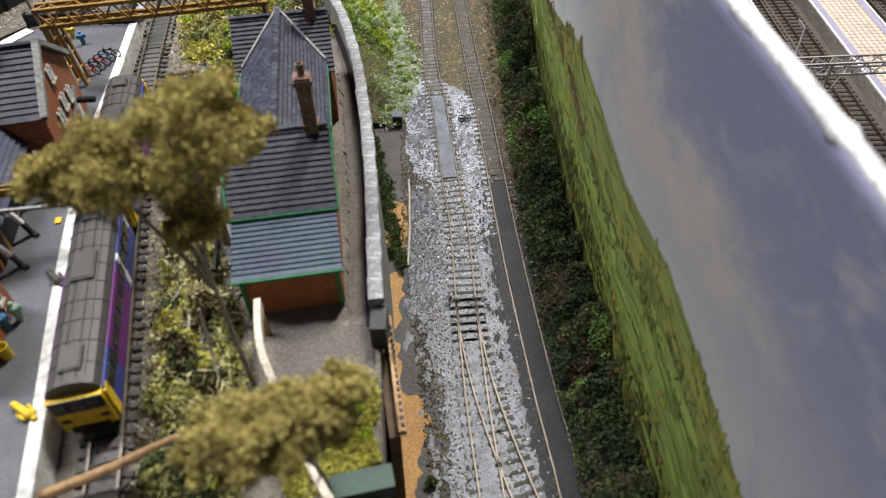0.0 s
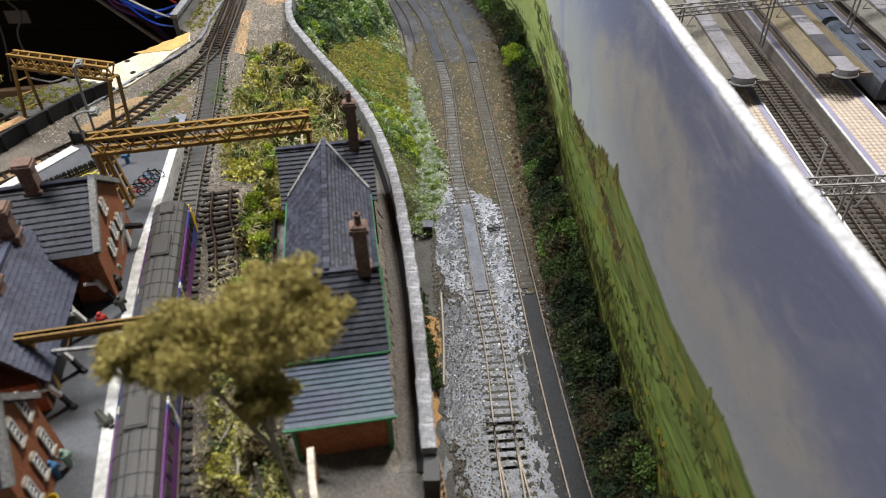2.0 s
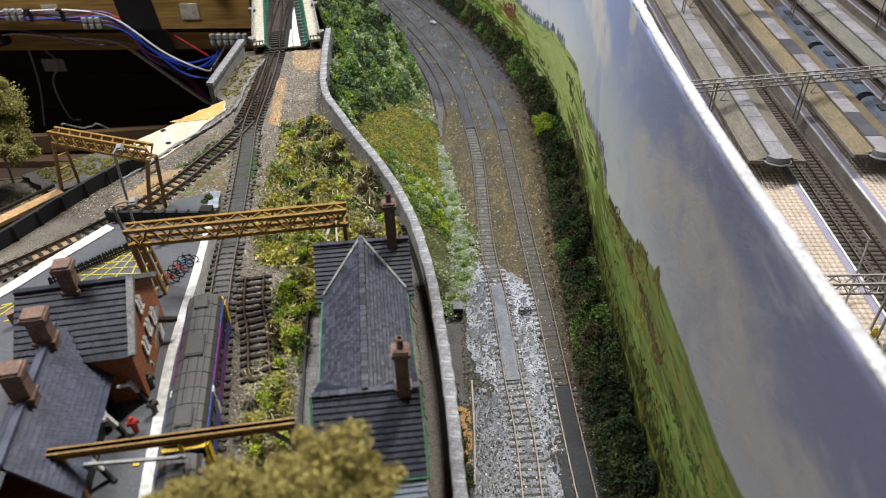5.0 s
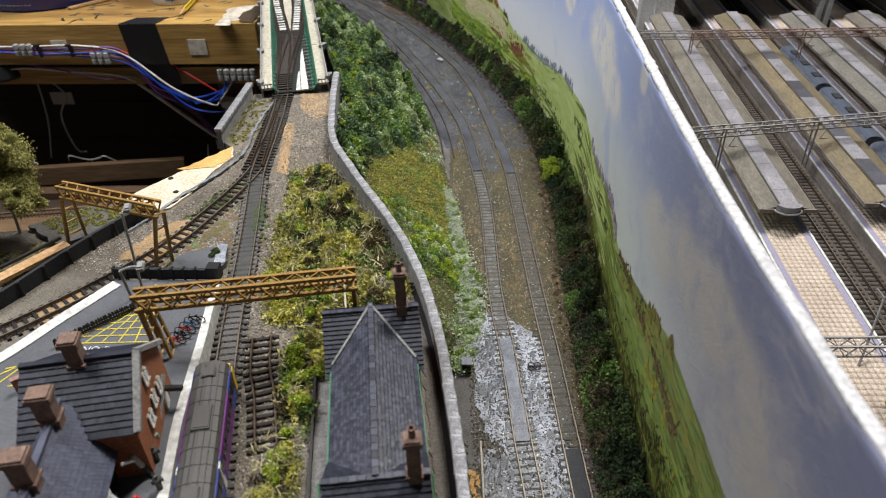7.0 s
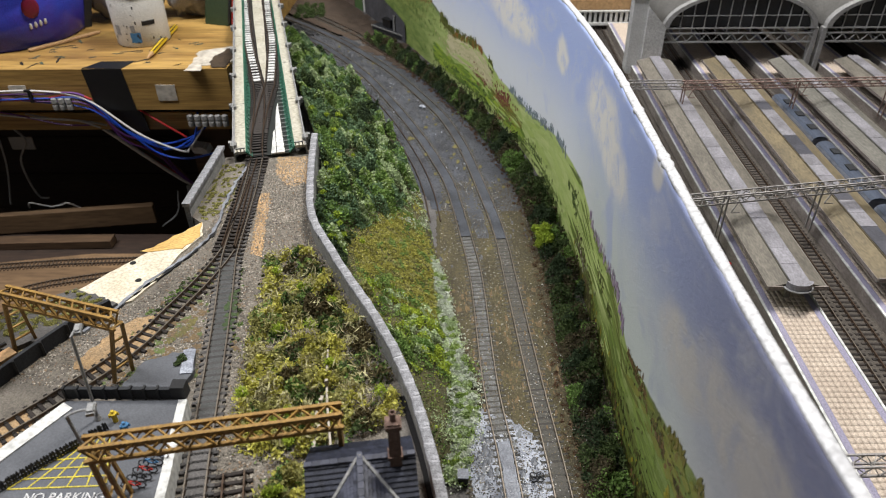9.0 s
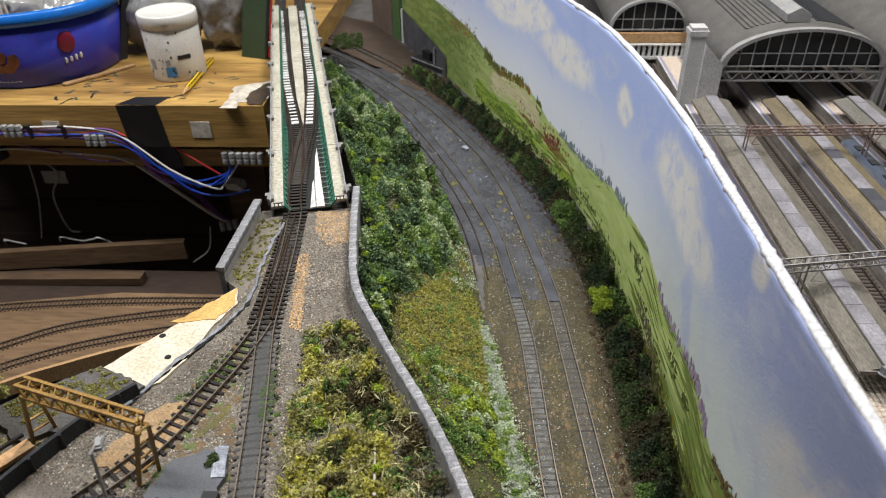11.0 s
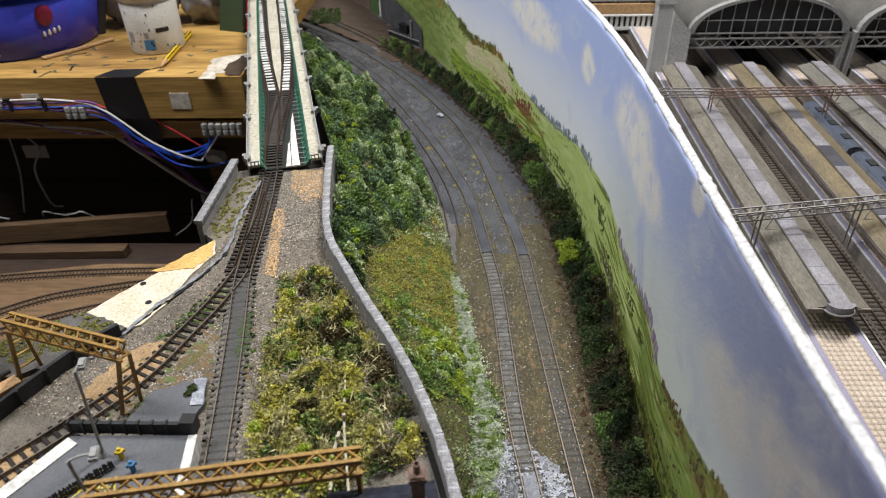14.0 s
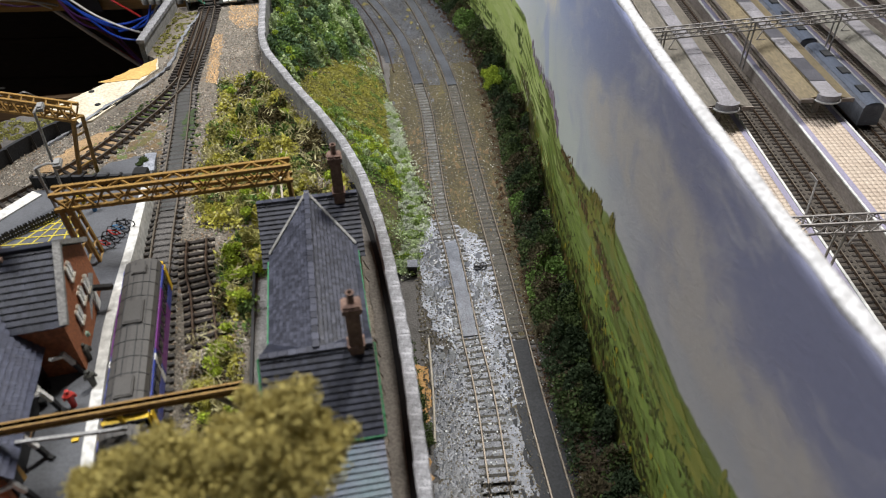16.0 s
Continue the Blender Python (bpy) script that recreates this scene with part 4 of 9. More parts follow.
front = np.array([(p[0], p[1], z) for p in bl for z in zs])
back = np.array([(p[0] + n[0] * 0.005, p[1] + n[1] * 0.005, z) for p, n in zip(bl, nb) for z in (zs[0], zs[-1])])
k, nf = len(zs), len(front)
fq = [(i * k + j, (i + 1) * k + j, (i + 1) * k + j + 1, i * k + j + 1) for i in range(len(bl) - 1) for j in range(k - 1)]
fq += [(nf + 2 * i + 1, nf + 2 * i + 3, nf + 2 * i + 2, nf + 2 * i) for i in range(len(bl) - 1)]
fq += [(i * k + k - 1, (i + 1) * k + k - 1, nf + 2 * i + 3, nf + 2 * i + 1) for i in range(len(bl) - 1)]
me = np_mesh("backdrop", np.vstack([front, back]), np.array(fq))
for nm, val in (("along", np.r_[np.repeat(arc, k), np.repeat(arc, 2)]), ("high", np.r_[np.tile(zs, len(bl)), np.tile((zs[0], zs[-1]), len(bl))]), ("hill", np.r_[np.repeat(np.interp(bl[:, 1], HY, HZ), k), np.repeat(np.interp(bl[:, 1], HY, HZ), 2)])):
    at = me.attributes.new(nm, "FLOAT", "POINT")
    at.data.foreach_set("value", val.astype(np.float32))


def painting():
    """Oil-painted sky, clouds and hills on the board."""
    m = bpy.data.materials.new("painted_landscape")
    m.use_nodes = True
    t = m.node_tree
    n, l = t.nodes, t.links
    b = n["Principled BSDF"]
    b.inputs["Roughness"].default_value = 0.45

    def attr(a):
        o = n.new("ShaderNodeAttribute")
        o.attribute_name = a
        return o.outputs["Fac"]

    def math_(op, a, c, d=None):
        o = n.new("ShaderNodeMath")
        o.operation = op
        for i, v in enumerate((a, c, d)):
            if v is None:
                continue
            if isinstance(v, (int, float)):
                o.inputs[i].default_value = v
            else:
                l.new(v, o.inputs[i])
        return o.outputs[0]

    def noise_(vec, scale, detail=4.0, rough=0.6, dist=0.0):
        o = n.new("ShaderNodeTexNoise")
        o.inputs["Scale"].default_value, o.inputs["Detail"].default_value, o.inputs["Roughness"].default_value, o.inputs["Distortion"].default_value = scale, detail, rough, dist
        l.new(vec, o.inputs["Vector"])
        return o.outputs["Fac"]

    def vec_(x, y):
        o = n.new("ShaderNodeCombineXYZ")
        l.new(x, o.inputs[0])
        l.new(y, o.inputs[1])
        return o.outputs[0]

    def step_(v, lo, hi):
        o = n.new("ShaderNodeMapRange")
        o.interpolation_type = "SMOOTHSTEP"
        l.new(v, o.inputs[0])
        o.inputs[1].default_value, o.inputs[2].default_value = lo, hi
        return o.outputs[0]

    def mix_(f, a, c):
        o = n.new("ShaderNodeMix")
        o.data_type = "RGBA"
        if isinstance(f, (int, float)):
            o.inputs[0].default_value = f
        else:
            l.new(f, o.inputs[0])
        for i, v in ((6, a), (7, c)):
            if isinstance(v, tuple):
                o.inputs[i].default_value = (*v, 1)
            else:
                l.new(v, o.inputs[i])
        return o.outputs[2]

    u, v, hill = attr("along"), attr("high"), attr("hill")
    long = vec_(math_("MULTIPLY", u, 0.55), v)
    fine = vec_(u, v)
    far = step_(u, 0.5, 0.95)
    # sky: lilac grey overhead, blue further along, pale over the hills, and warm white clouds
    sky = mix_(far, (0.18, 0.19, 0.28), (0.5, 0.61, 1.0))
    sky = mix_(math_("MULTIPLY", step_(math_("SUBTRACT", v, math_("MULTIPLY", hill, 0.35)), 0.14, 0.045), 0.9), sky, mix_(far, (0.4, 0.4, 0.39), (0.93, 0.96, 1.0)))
    # greenish white haze over the middle of the board
    mid_ = math_("MULTIPLY", step_(u, 0.52, 0.68), step_(u, 0.98, 0.8))
    sky = mix_(math_("MULTIPLY", math_("MULTIPLY", mid_, step_(v, 0.165, 0.07)), 0.75), sky, (0.58, 0.64, 0.6))
    warp = math_("MULTIPLY", math_("SUBTRACT", noise_(fine, 30.0, 6.0, 0.65, 0.4), 0.5), 0.085)
    cl = None
    for cy, cv, ru, rv in ((0.60, 0.152, 0.06, 0.027), (0.555, 0.138, 0.05, 0.022), (0.745, 0.147, 0.024, 0.018), (0.90, 0.137, 0.08, 0.024), (1.03, 0.15, 0.085, 0.024), (0.97, 0.16, 0.05, 0.018), (0.462, 0.182, 0.013, 0.011), (0.29, 0.145, 0.09, 0.024), (0.235, 0.125, 0.05, 0.02), (0.17, 0.13, 0.06, 0.02), (0.38, 0.128, 0.04, 0.022), (1.2, 0.16, 0.08, 0.022)):
        du = math_("DIVIDE", math_("SUBTRACT", u, float(np.interp(cy, bl[:, 1], arc))), ru)
        dv = math_("DIVIDE", math_("SUBTRACT", v, cv), rv)
        r2 = math_("SQRT", math_("ADD", math_("MULTIPLY", du, du), math_("MULTIPLY", dv, dv)), 0.0)
        r2 = math_("ADD", r2, math_("MULTIPLY", warp, 11.0))
        c1 = step_(r2, 1.15, 0.55)
        cl = c1 if cl is None else math_("MAXIMUM", cl, c1)
    tuft = step_(noise_(fine, 48.0, 6.0, 0.7, 0.5), 0.22, 0.55)
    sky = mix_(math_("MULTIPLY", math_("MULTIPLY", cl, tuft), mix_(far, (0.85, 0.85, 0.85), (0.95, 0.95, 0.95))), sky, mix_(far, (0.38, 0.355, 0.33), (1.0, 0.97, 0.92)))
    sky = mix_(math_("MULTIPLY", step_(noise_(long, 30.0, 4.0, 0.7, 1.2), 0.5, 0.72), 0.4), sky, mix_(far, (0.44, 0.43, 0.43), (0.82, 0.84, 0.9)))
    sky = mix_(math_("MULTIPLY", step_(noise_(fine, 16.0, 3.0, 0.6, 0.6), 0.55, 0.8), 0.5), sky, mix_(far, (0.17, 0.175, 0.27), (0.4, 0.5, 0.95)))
    # hills
    strokes = noise_(vec_(math_("MULTIPLY", u, 26.0), math_("MULTIPLY", math_("SUBTRACT", v, math_("MULTIPLY", hill, 0.6)), 85.0)), 1.0, 5.0, 0.65, 0.8)
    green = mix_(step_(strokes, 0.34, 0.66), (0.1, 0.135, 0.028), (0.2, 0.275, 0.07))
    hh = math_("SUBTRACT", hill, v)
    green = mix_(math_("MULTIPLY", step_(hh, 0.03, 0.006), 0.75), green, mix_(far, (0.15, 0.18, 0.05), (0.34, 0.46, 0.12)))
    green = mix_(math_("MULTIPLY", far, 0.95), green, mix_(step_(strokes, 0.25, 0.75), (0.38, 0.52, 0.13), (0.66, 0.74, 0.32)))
    green = mix_(math_("MULTIPLY", step_(u, 1.28, 1.5), 0.85), green, mix_(step_(strokes, 0.35, 0.65), (0.1, 0.17, 0.04), (0.24, 0.32, 0.08)))
    low = math_("MULTIPLY", step_(v, 0.042, 0.016), step_(u, 0.95, 0.6))
    green = mix_(math_("MULTIPLY", low, 0.7), green, mix_(step_(strokes, 0.4, 0.6), (0.05, 0.055, 0.012), (0.14, 0.15, 0.03)))
    tip = noise_(vec_(math_("MULTIPLY", u, 130.0), math_("MULTIPLY", v, 18.0)), 1.0, 5.0, 0.7)
    edge = math_("ADD", hh, math_("MULTIPLY", math_("MULTIPLY", math_("SUBTRACT", tip, 0.42), 0.045), 0.1))
    ground = step_(edge, -0.0012, 0.0012)
    rim = math_("MULTIPLY", step_(edge, 0.008, 0.001), step_(noise_(fine, 22.0, 3.0), 0.5, 0.6))
    green = mix_(math_("MULTIPLY", rim, 0.8), green, mix_(far, (0.12, 0.12, 0.02), (0.1, 0.14, 0.12)))
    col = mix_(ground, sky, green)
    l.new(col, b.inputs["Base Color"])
    bp = n.new("ShaderNodeBump")
    bp.inputs["Strength"].default_value, bp.inputs["Distance"].default_value = 0.35, 0.001
    l.new(noise_(vec_(math_("MULTIPLY", u, 120.0), math_("MULTIPLY", v, 260.0)), 1.0, 5.0, 0.7, 1.5), bp.inputs["Height"])
    l.new(bp.outputs[0], b.inputs["Normal"])
    return m


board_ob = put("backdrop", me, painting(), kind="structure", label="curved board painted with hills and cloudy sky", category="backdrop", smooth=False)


def paint(name, a, b):
    """Oil paint laid on in dabs, each dab somewhere between two colours."""
    m = bpy.data.materials.new(name)
    m.use_nodes = True
    n, l = m.node_tree.nodes, m.node_tree.links
    p = n["Principled BSDF"]
    p.inputs["Roughness"].default_value = 0.5
    geo = n.new("ShaderNodeNewGeometry")
    x = n.new("ShaderNodeMix")
    x.data_type = "RGBA"
    x.inputs[6].default_value, x.inputs[7].default_value = (*a, 1), (*b, 1)
    l.new(geo.outputs["Random Per Island"], x.inputs[0])
    l.new(x.outputs[2], p.inputs["Base Color"])
    return m


def dabs(y, v, length, width, angle, material, label):
    """Brush dabs on the board: at y along it and v up it, turned from its length by an angle."""
    n = len(y)
    u = np.interp(y, bl[:, 1], arc)
    ax = np.array([-1, -0.45, 0.35, 1.0, 0.35, -0.45]), np.array([0, 0.9, 1.0, 0, -0.8, -1.0])
    lx, wy = ax[0] * np.asarray(length)[:, None] / 2, ax[1] * np.asarray(width)[:, None] / 2 * RNG.uniform(0.7, 1.3, (n, 6))
    c, d = np.cos(angle)[:, None], np.sin(angle)[:, None]
    uu, vv = u[:, None] + lx * c - wy * d, np.clip(v[:, None] + lx * d + wy * c, -0.002, 0.187)
    lift = np.broadcast_to(RNG.uniform(0.00015, 0.0005, n)[:, None], uu.shape)
    at_ = lambda k, src: np.interp(uu, arc, src[:, k])
    pts = np.stack([at_(0, bl) - at_(0, nb) * lift, at_(1, bl) - at_(1, nb) * lift, vv], -1).reshape(-1, 3)
    return put("brush_dabs", np_mesh("brush_dabs", pts, np.arange(n * 6).reshape(n, 6)), material, board_ob, label, kind="stuff")


hill_at = lambda y: np.interp(y, HY, HZ)
tilt = lambda y: np.arctan2(hill_at(y + 0.01) - hill_at(y - 0.01), 0.02)
U_ = RNG.uniform
# meadow strokes along the slopes
for y0, y1, n, a, c, lab in ((0.0, 0.66, 240, (0.16, 0.215, 0.05), (0.2, 0.27, 0.065), "mid green meadow strokes"), (0.0, 0.5, 60, (0.135, 0.165, 0.038), (0.165, 0.19, 0.048), "olive meadow strokes"), (0.5, 1.05, 160, (0.48, 0.6, 0.18), (0.58, 0.68, 0.28), "light yellow green meadow strokes")):
    y = U_(y0, y1, n)
    f = U_(0.1, 0.96, n)
    dabs(y, hill_at(y) * f, U_(0.02, 0.06, n), U_(0.0012, 0.005, n), tilt(y) * f + RNG.normal(size=n) * 0.05, paint("meadow_paint", a, c), lab)
# bare tan fields high on the far slope, fresh grass below, olive and yellow under the near hill line
for y0, y1, f0, f1, n, l1, w1, a, c, lab in ((0.955, 1.07, 0.5, 0.9, 420, 0.03, 0.006, (0.56, 0.53, 0.28), (0.74, 0.67, 0.44), "tan bare field strokes"), (0.85, 1.12, 0.12, 0.42, 380, 0.03, 0.006, (0.12, 0.22, 0.05), (0.42, 0.55, 0.07), "fresh and dark grass strokes"), (0.86, 0.95, 0.3, 0.6, 150, 0.02, 0.005, (0.16, 0.2, 0.05), (0.36, 0.28, 0.06), "dark olive strokes"), (0.0, 0.45, 0.72, 0.96, 200, 0.02, 0.006, (0.19, 0.21, 0.045), (0.25, 0.255, 0.055), "olive and yellow strokes under the hill line"), (0.0, 0.5, 0.4, 0.75, 160, 0.03, 0.005, (0.2, 0.29, 0.06), (0.26, 0.34, 0.08), "bright mid slope grass strokes")):
    y = U_(y0, y1, n)
    f = U_(f0, f1, n)
    dabs(y, hill_at(y) * f, U_(0.008, l1, n), U_(0.0012, w1, n), tilt(y) * f + RNG.normal(size=n) * 0.05, paint("slope_paint", a, c), lab)
# dark brushwood along the foot, mustard and rust among it
for n, v0, v1, l1, a, c, lab in ((1700, -0.002, 0.027, 0.012, (0.026, 0.034, 0.009), (0.09, 0.085, 0.022), "dark olive brown brushwood dabs"), (1300, 0.0, 0.04, 0.013, (0.09, 0.12, 0.02), (0.2, 0.23, 0.05), "olive green dabs over the brushwood"), (260, 0.004, 0.05, 0.01, (0.36, 0.3, 0.03), (0.24, 0.21, 0.03), "mustard yellow dabs"), (200, 0.0, 0.035, 0.01, (0.2, 0.1, 0.05), (0.14, 0.08, 0.04), "rust brown dabs")):
    y = U_(0.0, 0.64, n)
    v = v0 + (v1 - v0) * U_(0, 1, n) * np.clip(0.75 + 0.8 * np.array([noise.noise((q * 13, 3, 0)) for q in y]), 0.25, 1.3) * np.interp(y, (0.0, 0.25, 0.4, 0.64), (1.7, 1.35, 0.95, 0.5))
    dabs(y, v, U_(0.003, l1 * 0.8, n), U_(0.0009, 0.0028, n), U_(0.4, 2.4, n), paint("brushwood_paint", a, c), lab)
# shrub lines across the slope, each a broken row of upright dabs
for ys, vs, n, spread, a, c, lab in (
        ((0.05, 0.12, 0.16, 0.20, 0.24, 0.285), (0.06, 0.068, 0.076, 0.07, 0.062, 0.06), 380, 0.006, (0.05, 0.065, 0.016), (0.16, 0.18, 0.04), "dark green shrub row on the near slope"),
        ((0.05, 0.12, 0.18, 0.24, 0.3, 0.34, 0.4, 0.46), (0.02, 0.012, 0.018, 0.022, 0.03, 0.026, 0.024, 0.02), 900, 0.0075, (0.02, 0.026, 0.009), (0.09, 0.085, 0.025), "dark brushwood row along the foot"),
        ((0.30, 0.36, 0.41, 0.455), (0.064, 0.072, 0.066, 0.06), 420, 0.0035, (0.05, 0.05, 0.014), (0.2, 0.12, 0.05), "olive and rust shrub row under the hill line"),
        ((0.315, 0.335, 0.36), (0.057, 0.056, 0.05), 130, 0.005, (0.42, 0.36, 0.04), (0.24, 0.24, 0.05), "yellow broom dabs"),
        ((0.50, 0.53, 0.56), (0.049, 0.05, 0.052), 170, 0.0035, (0.04, 0.06, 0.014), (0.15, 0.17, 0.04), "dark shrubs on the middle slope"),
        ((0.64, 0.66, 0.68), (0.05, 0.051, 0.053), 120, 0.0035, (0.06, 0.1, 0.03), (0.16, 0.22, 0.06), "green shrubs on the far slope"),
        ((0.56, 0.59, 0.64), (0.006, 0.018, 0.028), 260, 0.005, (0.05, 0.05, 0.018), (0.22, 0.17, 0.1), "brown bushes at the foot of the middle slope")):
    y = U_(ys[0], ys[-1], n)
    g_ = np.array([noise.noise((q * 38, vs[0] * 300, 0)) for q in y])
    y, g_ = y[g_ > -0.28], g_[g_ > -0.28]
    n = len(y)
    v = np.interp(y, ys, vs) + RNG.normal(size=n) * spread * (0.6 + np.clip(g_ + 0.2, 0, 1))
    dabs(y, v, U_(0.003, 0.008, n), U_(0.0008, 0.0026, n), U_(0.5, 2.5, n), paint("shrub_paint", a, c), lab)
for y0, y1, z0, z1, n, l0, l1, a, c, lab in (
        (0.325, 0.375, -0.006, 0.003, 90, 0.004, 0.010, (0.12, 0.13, 0.02), (0.22, 0.18, 0.05), "olive tree tips on the hill line"),
        (0.10, 0.19, -0.01, 0.001, 70, 0.004, 0.009, (0.14, 0.16, 0.03), (0.24, 0.24, 0.06), "low shrub tips on the hill line"),
        (0.46, 0.60, -0.002, 0.004, 120, 0.005, 0.011, (0.3, 0.22, 0.33), (0.45, 0.38, 0.45), "purple heather tips on the hill line"),
        (0.70, 0.90, -0.002, 0.006, 230, 0.004, 0.010, (0.2, 0.26, 0.3), (0.34, 0.4, 0.44), "blue grey pine tips on the hill line"),
        (0.95, 1.10, -0.008, 0.004, 520, 0.005, 0.012, (0.07, 0.1, 0.02), (0.2, 0.2, 0.05), "olive ridge trees"),
        (0.98, 1.06, -0.006, 0.002, 110, 0.004, 0.008, (0.3, 0.12, 0.03), (0.36, 0.2, 0.05), "rusty leaves on the ridge trees")):
    y = U_(y0, y1, n)
    ok = np.array([noise.noise((q * 45, y0 * 7, 2)) for q in y]) > -0.2
    y = y[ok]
    n = len(y)
    dabs(y, hill_at(y) + U_(z0, z1, n), U_(l0, l1, n), U_(0.0011, 0.003, n), U_(1.1, 2.0, n), paint("tree_paint", a, c), lab)
for cy, cv, sy, sv, n, a, c, lab in ((0.915, 0.026, 0.024, 0.013, 420, (0.2, 0.05, 0.04), (0.3, 0.12, 0.08), "red brown bush"), (1.2, 0.07, 0.08, 0.02, 260, (0.12, 0.2, 0.05), (0.3, 0.34, 0.1), "mixed green strokes at the far end"), (1.17, 0.088, 0.05, 0.008, 90, (0.3, 0.16, 0.06), (0.36, 0.26, 0.1), "rusty strokes at the far end"), (0.985, 0.034, 0.02, 0.006, 150, (0.25, 0.07, 0.06), (0.3, 0.16, 0.1), "red brown bush further off"), (0.595, 0.018, 0.03, 0.008, 200, (0.05, 0.06, 0.015), (0.16, 0.13, 0.06), "dark bush at the foot of the slope"), (0.605, 0.02, 0.03, 0.007, 60, (0.5, 0.5, 0.4), (0.3, 0.32, 0.18), "pale blossom dabs on the bush"), (1.03, 0.045, 0.06, 0.012, 200, (0.55, 0.5, 0.28), (0.45, 0.46, 0.2), "tan field strokes"), (1.0, 0.012, 0.09, 0.008, 500, (0.05, 0.09, 0.02), (0.15, 0.2, 0.05), "dark green bushes along the foot"), (0.8, 0.012, 0.08, 0.006, 450, (0.07, 0.12, 0.03), (0.2, 0.26, 0.07), "green bushes along the foot of the far slope")):
    dabs(cy + RNG.normal(size=n) * sy * 0.6, cv + RNG.normal(size=n) * sv * 0.7, U_(0.003, 0.006, n), U_(0.0016, 0.0036, n), U_(0.3, 2.6, n), paint("bush_paint", a, c), lab)
# white filler bead along the top of the board
b = Build()
ln = spline(LINE_BOARD, 0.004)
n2 = normals2(ln)
sec = 12
rnd = random.Random(4)
vv = []
for i, (p, n) in enumerate(zip(ln, n2)):
    lump = 1 + 0.12 * noise.noise((i * 0.2, 0, 0)) + (0.3 if rnd.random() < 0.03 else 0)
    side = 0.0006 * noise.noise((i * 0.15, 5, 0))
    for j in range(sec):
        a = 6.28318 * j / sec
        ca, sa = math.cos(a), math.sin(a)
        o, h = 0.0025 + side * 0.5 + 0.0026 * lump * math.copysign(abs(ca) ** 0.6, ca), 0.1899 + 0.0015 * lump * math.copysign(abs(sa) ** 0.6, sa)
        vv.append((p[0] + n[0] * o, p[1] + n[1] * o, h))
b.add(vv, [(i * sec + j, i * sec + (j + 1) % sec, (i + 1) * sec + (j + 1) % sec, (i + 1) * sec + j) for i in range(len(ln) - 1) for j in range(sec)])
put("trim", b, mat("white_filler", (0.58, 0.58, 0.59), 0.6, (0.47, 0.47, 0.49), 120, 1, 500, 0.3), kind="structure", label="lumpy white filler bead along the backdrop top", category="trim", smooth=True)


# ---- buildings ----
# near black for the shadow lines under the slate edges
M_course_shade = mat("course_shade_black", (0.012, 0.012, 0.016), 0.7, (0.008, 0.008, 0.01), 90, 1, 900, 0.2)


def slope(parent, ea, eb, ra, rb, rows, material, name="roof", thick=0.0012, label="", single=False, gap=0.13):
    """A slated roof slope from the eave (ea, eb) up to the ridge (ra, rb), with one raised course a row."""
    ea, eb, ra, rb = (Vector(p) for p in (ea, eb, ra, rb))
    nrm = (eb - ea).cross(ra - ea).normalized()
    if nrm.z < 0:
        nrm = -nrm
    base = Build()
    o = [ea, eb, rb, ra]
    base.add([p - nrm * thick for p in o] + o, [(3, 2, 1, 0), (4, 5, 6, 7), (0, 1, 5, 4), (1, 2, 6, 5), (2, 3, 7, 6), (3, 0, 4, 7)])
    # base coloured as shadow, seen through the gaps between courses
    roof = put(name, base, M_course_shade, parent, label)
    joined = Build()
    for i in range(rows):
        f0, f1 = (i + (gap if i else -0.1)) / rows, min(1.0, (i + 1.0) / rows)
        a0, b0, a1, b1 = ea.lerp(ra, f0), eb.lerp(rb, f0), ea.lerp(ra, f1), eb.lerp(rb, f1)
        hi, lo = nrm * 0.00066, nrm * 0.0001
        n = max(8, round((b0 - a0).length / 0.0019))
        # single slates, each a little loose, staggered from course to course
        for j in range(n + 1):
            j0, j1 = max(0, j - 0.5 * (i % 2)) / n, min(n, j + 1 - 0.5 * (i % 2)) / n
            if j1 - j0 < 0.1 / n:
                continue
            j0, j1 = j0 + 0.015 / n, j1 - 0.015 / n
            w, d = nrm * random.uniform(-0.00005, 0.00005), (a1 - a0) * random.uniform(-0.025, 0.02)
            p, p2 = a0.lerp(b0, j0) + hi + w + d, a0.lerp(b0, j1) + hi + w + d
            q, q2 = a1.lerp(b1, j0) + lo, a1.lerp(b1, j1) + lo
            dn = nrm * 0.001
            c = Build() if single else joined
            c.add([p, p2, q2, q, p - dn, p2 - dn], [(0, 1, 2, 3), (4, 5, 1, 0), (4, 0, 3), (1, 5, 2)])
            if single:
                put("slate", c, material, roof)
    if not single:
        put("slate_covering", joined, material, roof, "staggered courses of slates", kind="stuff")
    return roof


def chimney(parent, x, y, z0, z1, w=0.0052, d=0.0046, pots=1, material=None, potm=None):
    m = material or M_chim
    b = Build().box((x, y, (z0 + z1) / 2), (w, d, z1 - z0)).box((x, y, z0 + (z1 - z0) * 0.35), (w * 1.25, d * 1.25, 0.0014)).box((x, y, z1 - 0.001), (w * 1.35, d * 1.35, 0.0022)).box((x, y, z1 + 0.0006), (w * 1.15, d * 1.15, 0.001))
    c = put("chimney", b, m, parent, "weathered brown brick chimney stack")
    for k in range(pots):
        px = x + (k - (pots - 1) / 2) * w * 0.5
        put("chimney_pot", lathe(Build(), (px, y, z1), [(0, 0), (0.0014, 0), (0.0012, 0.005), (0.0015, 0.0052), (0.0015, 0.006), (0.001, 0.006), (0.0009, 0.003)], 10), potm or M_chim, c)
    return c


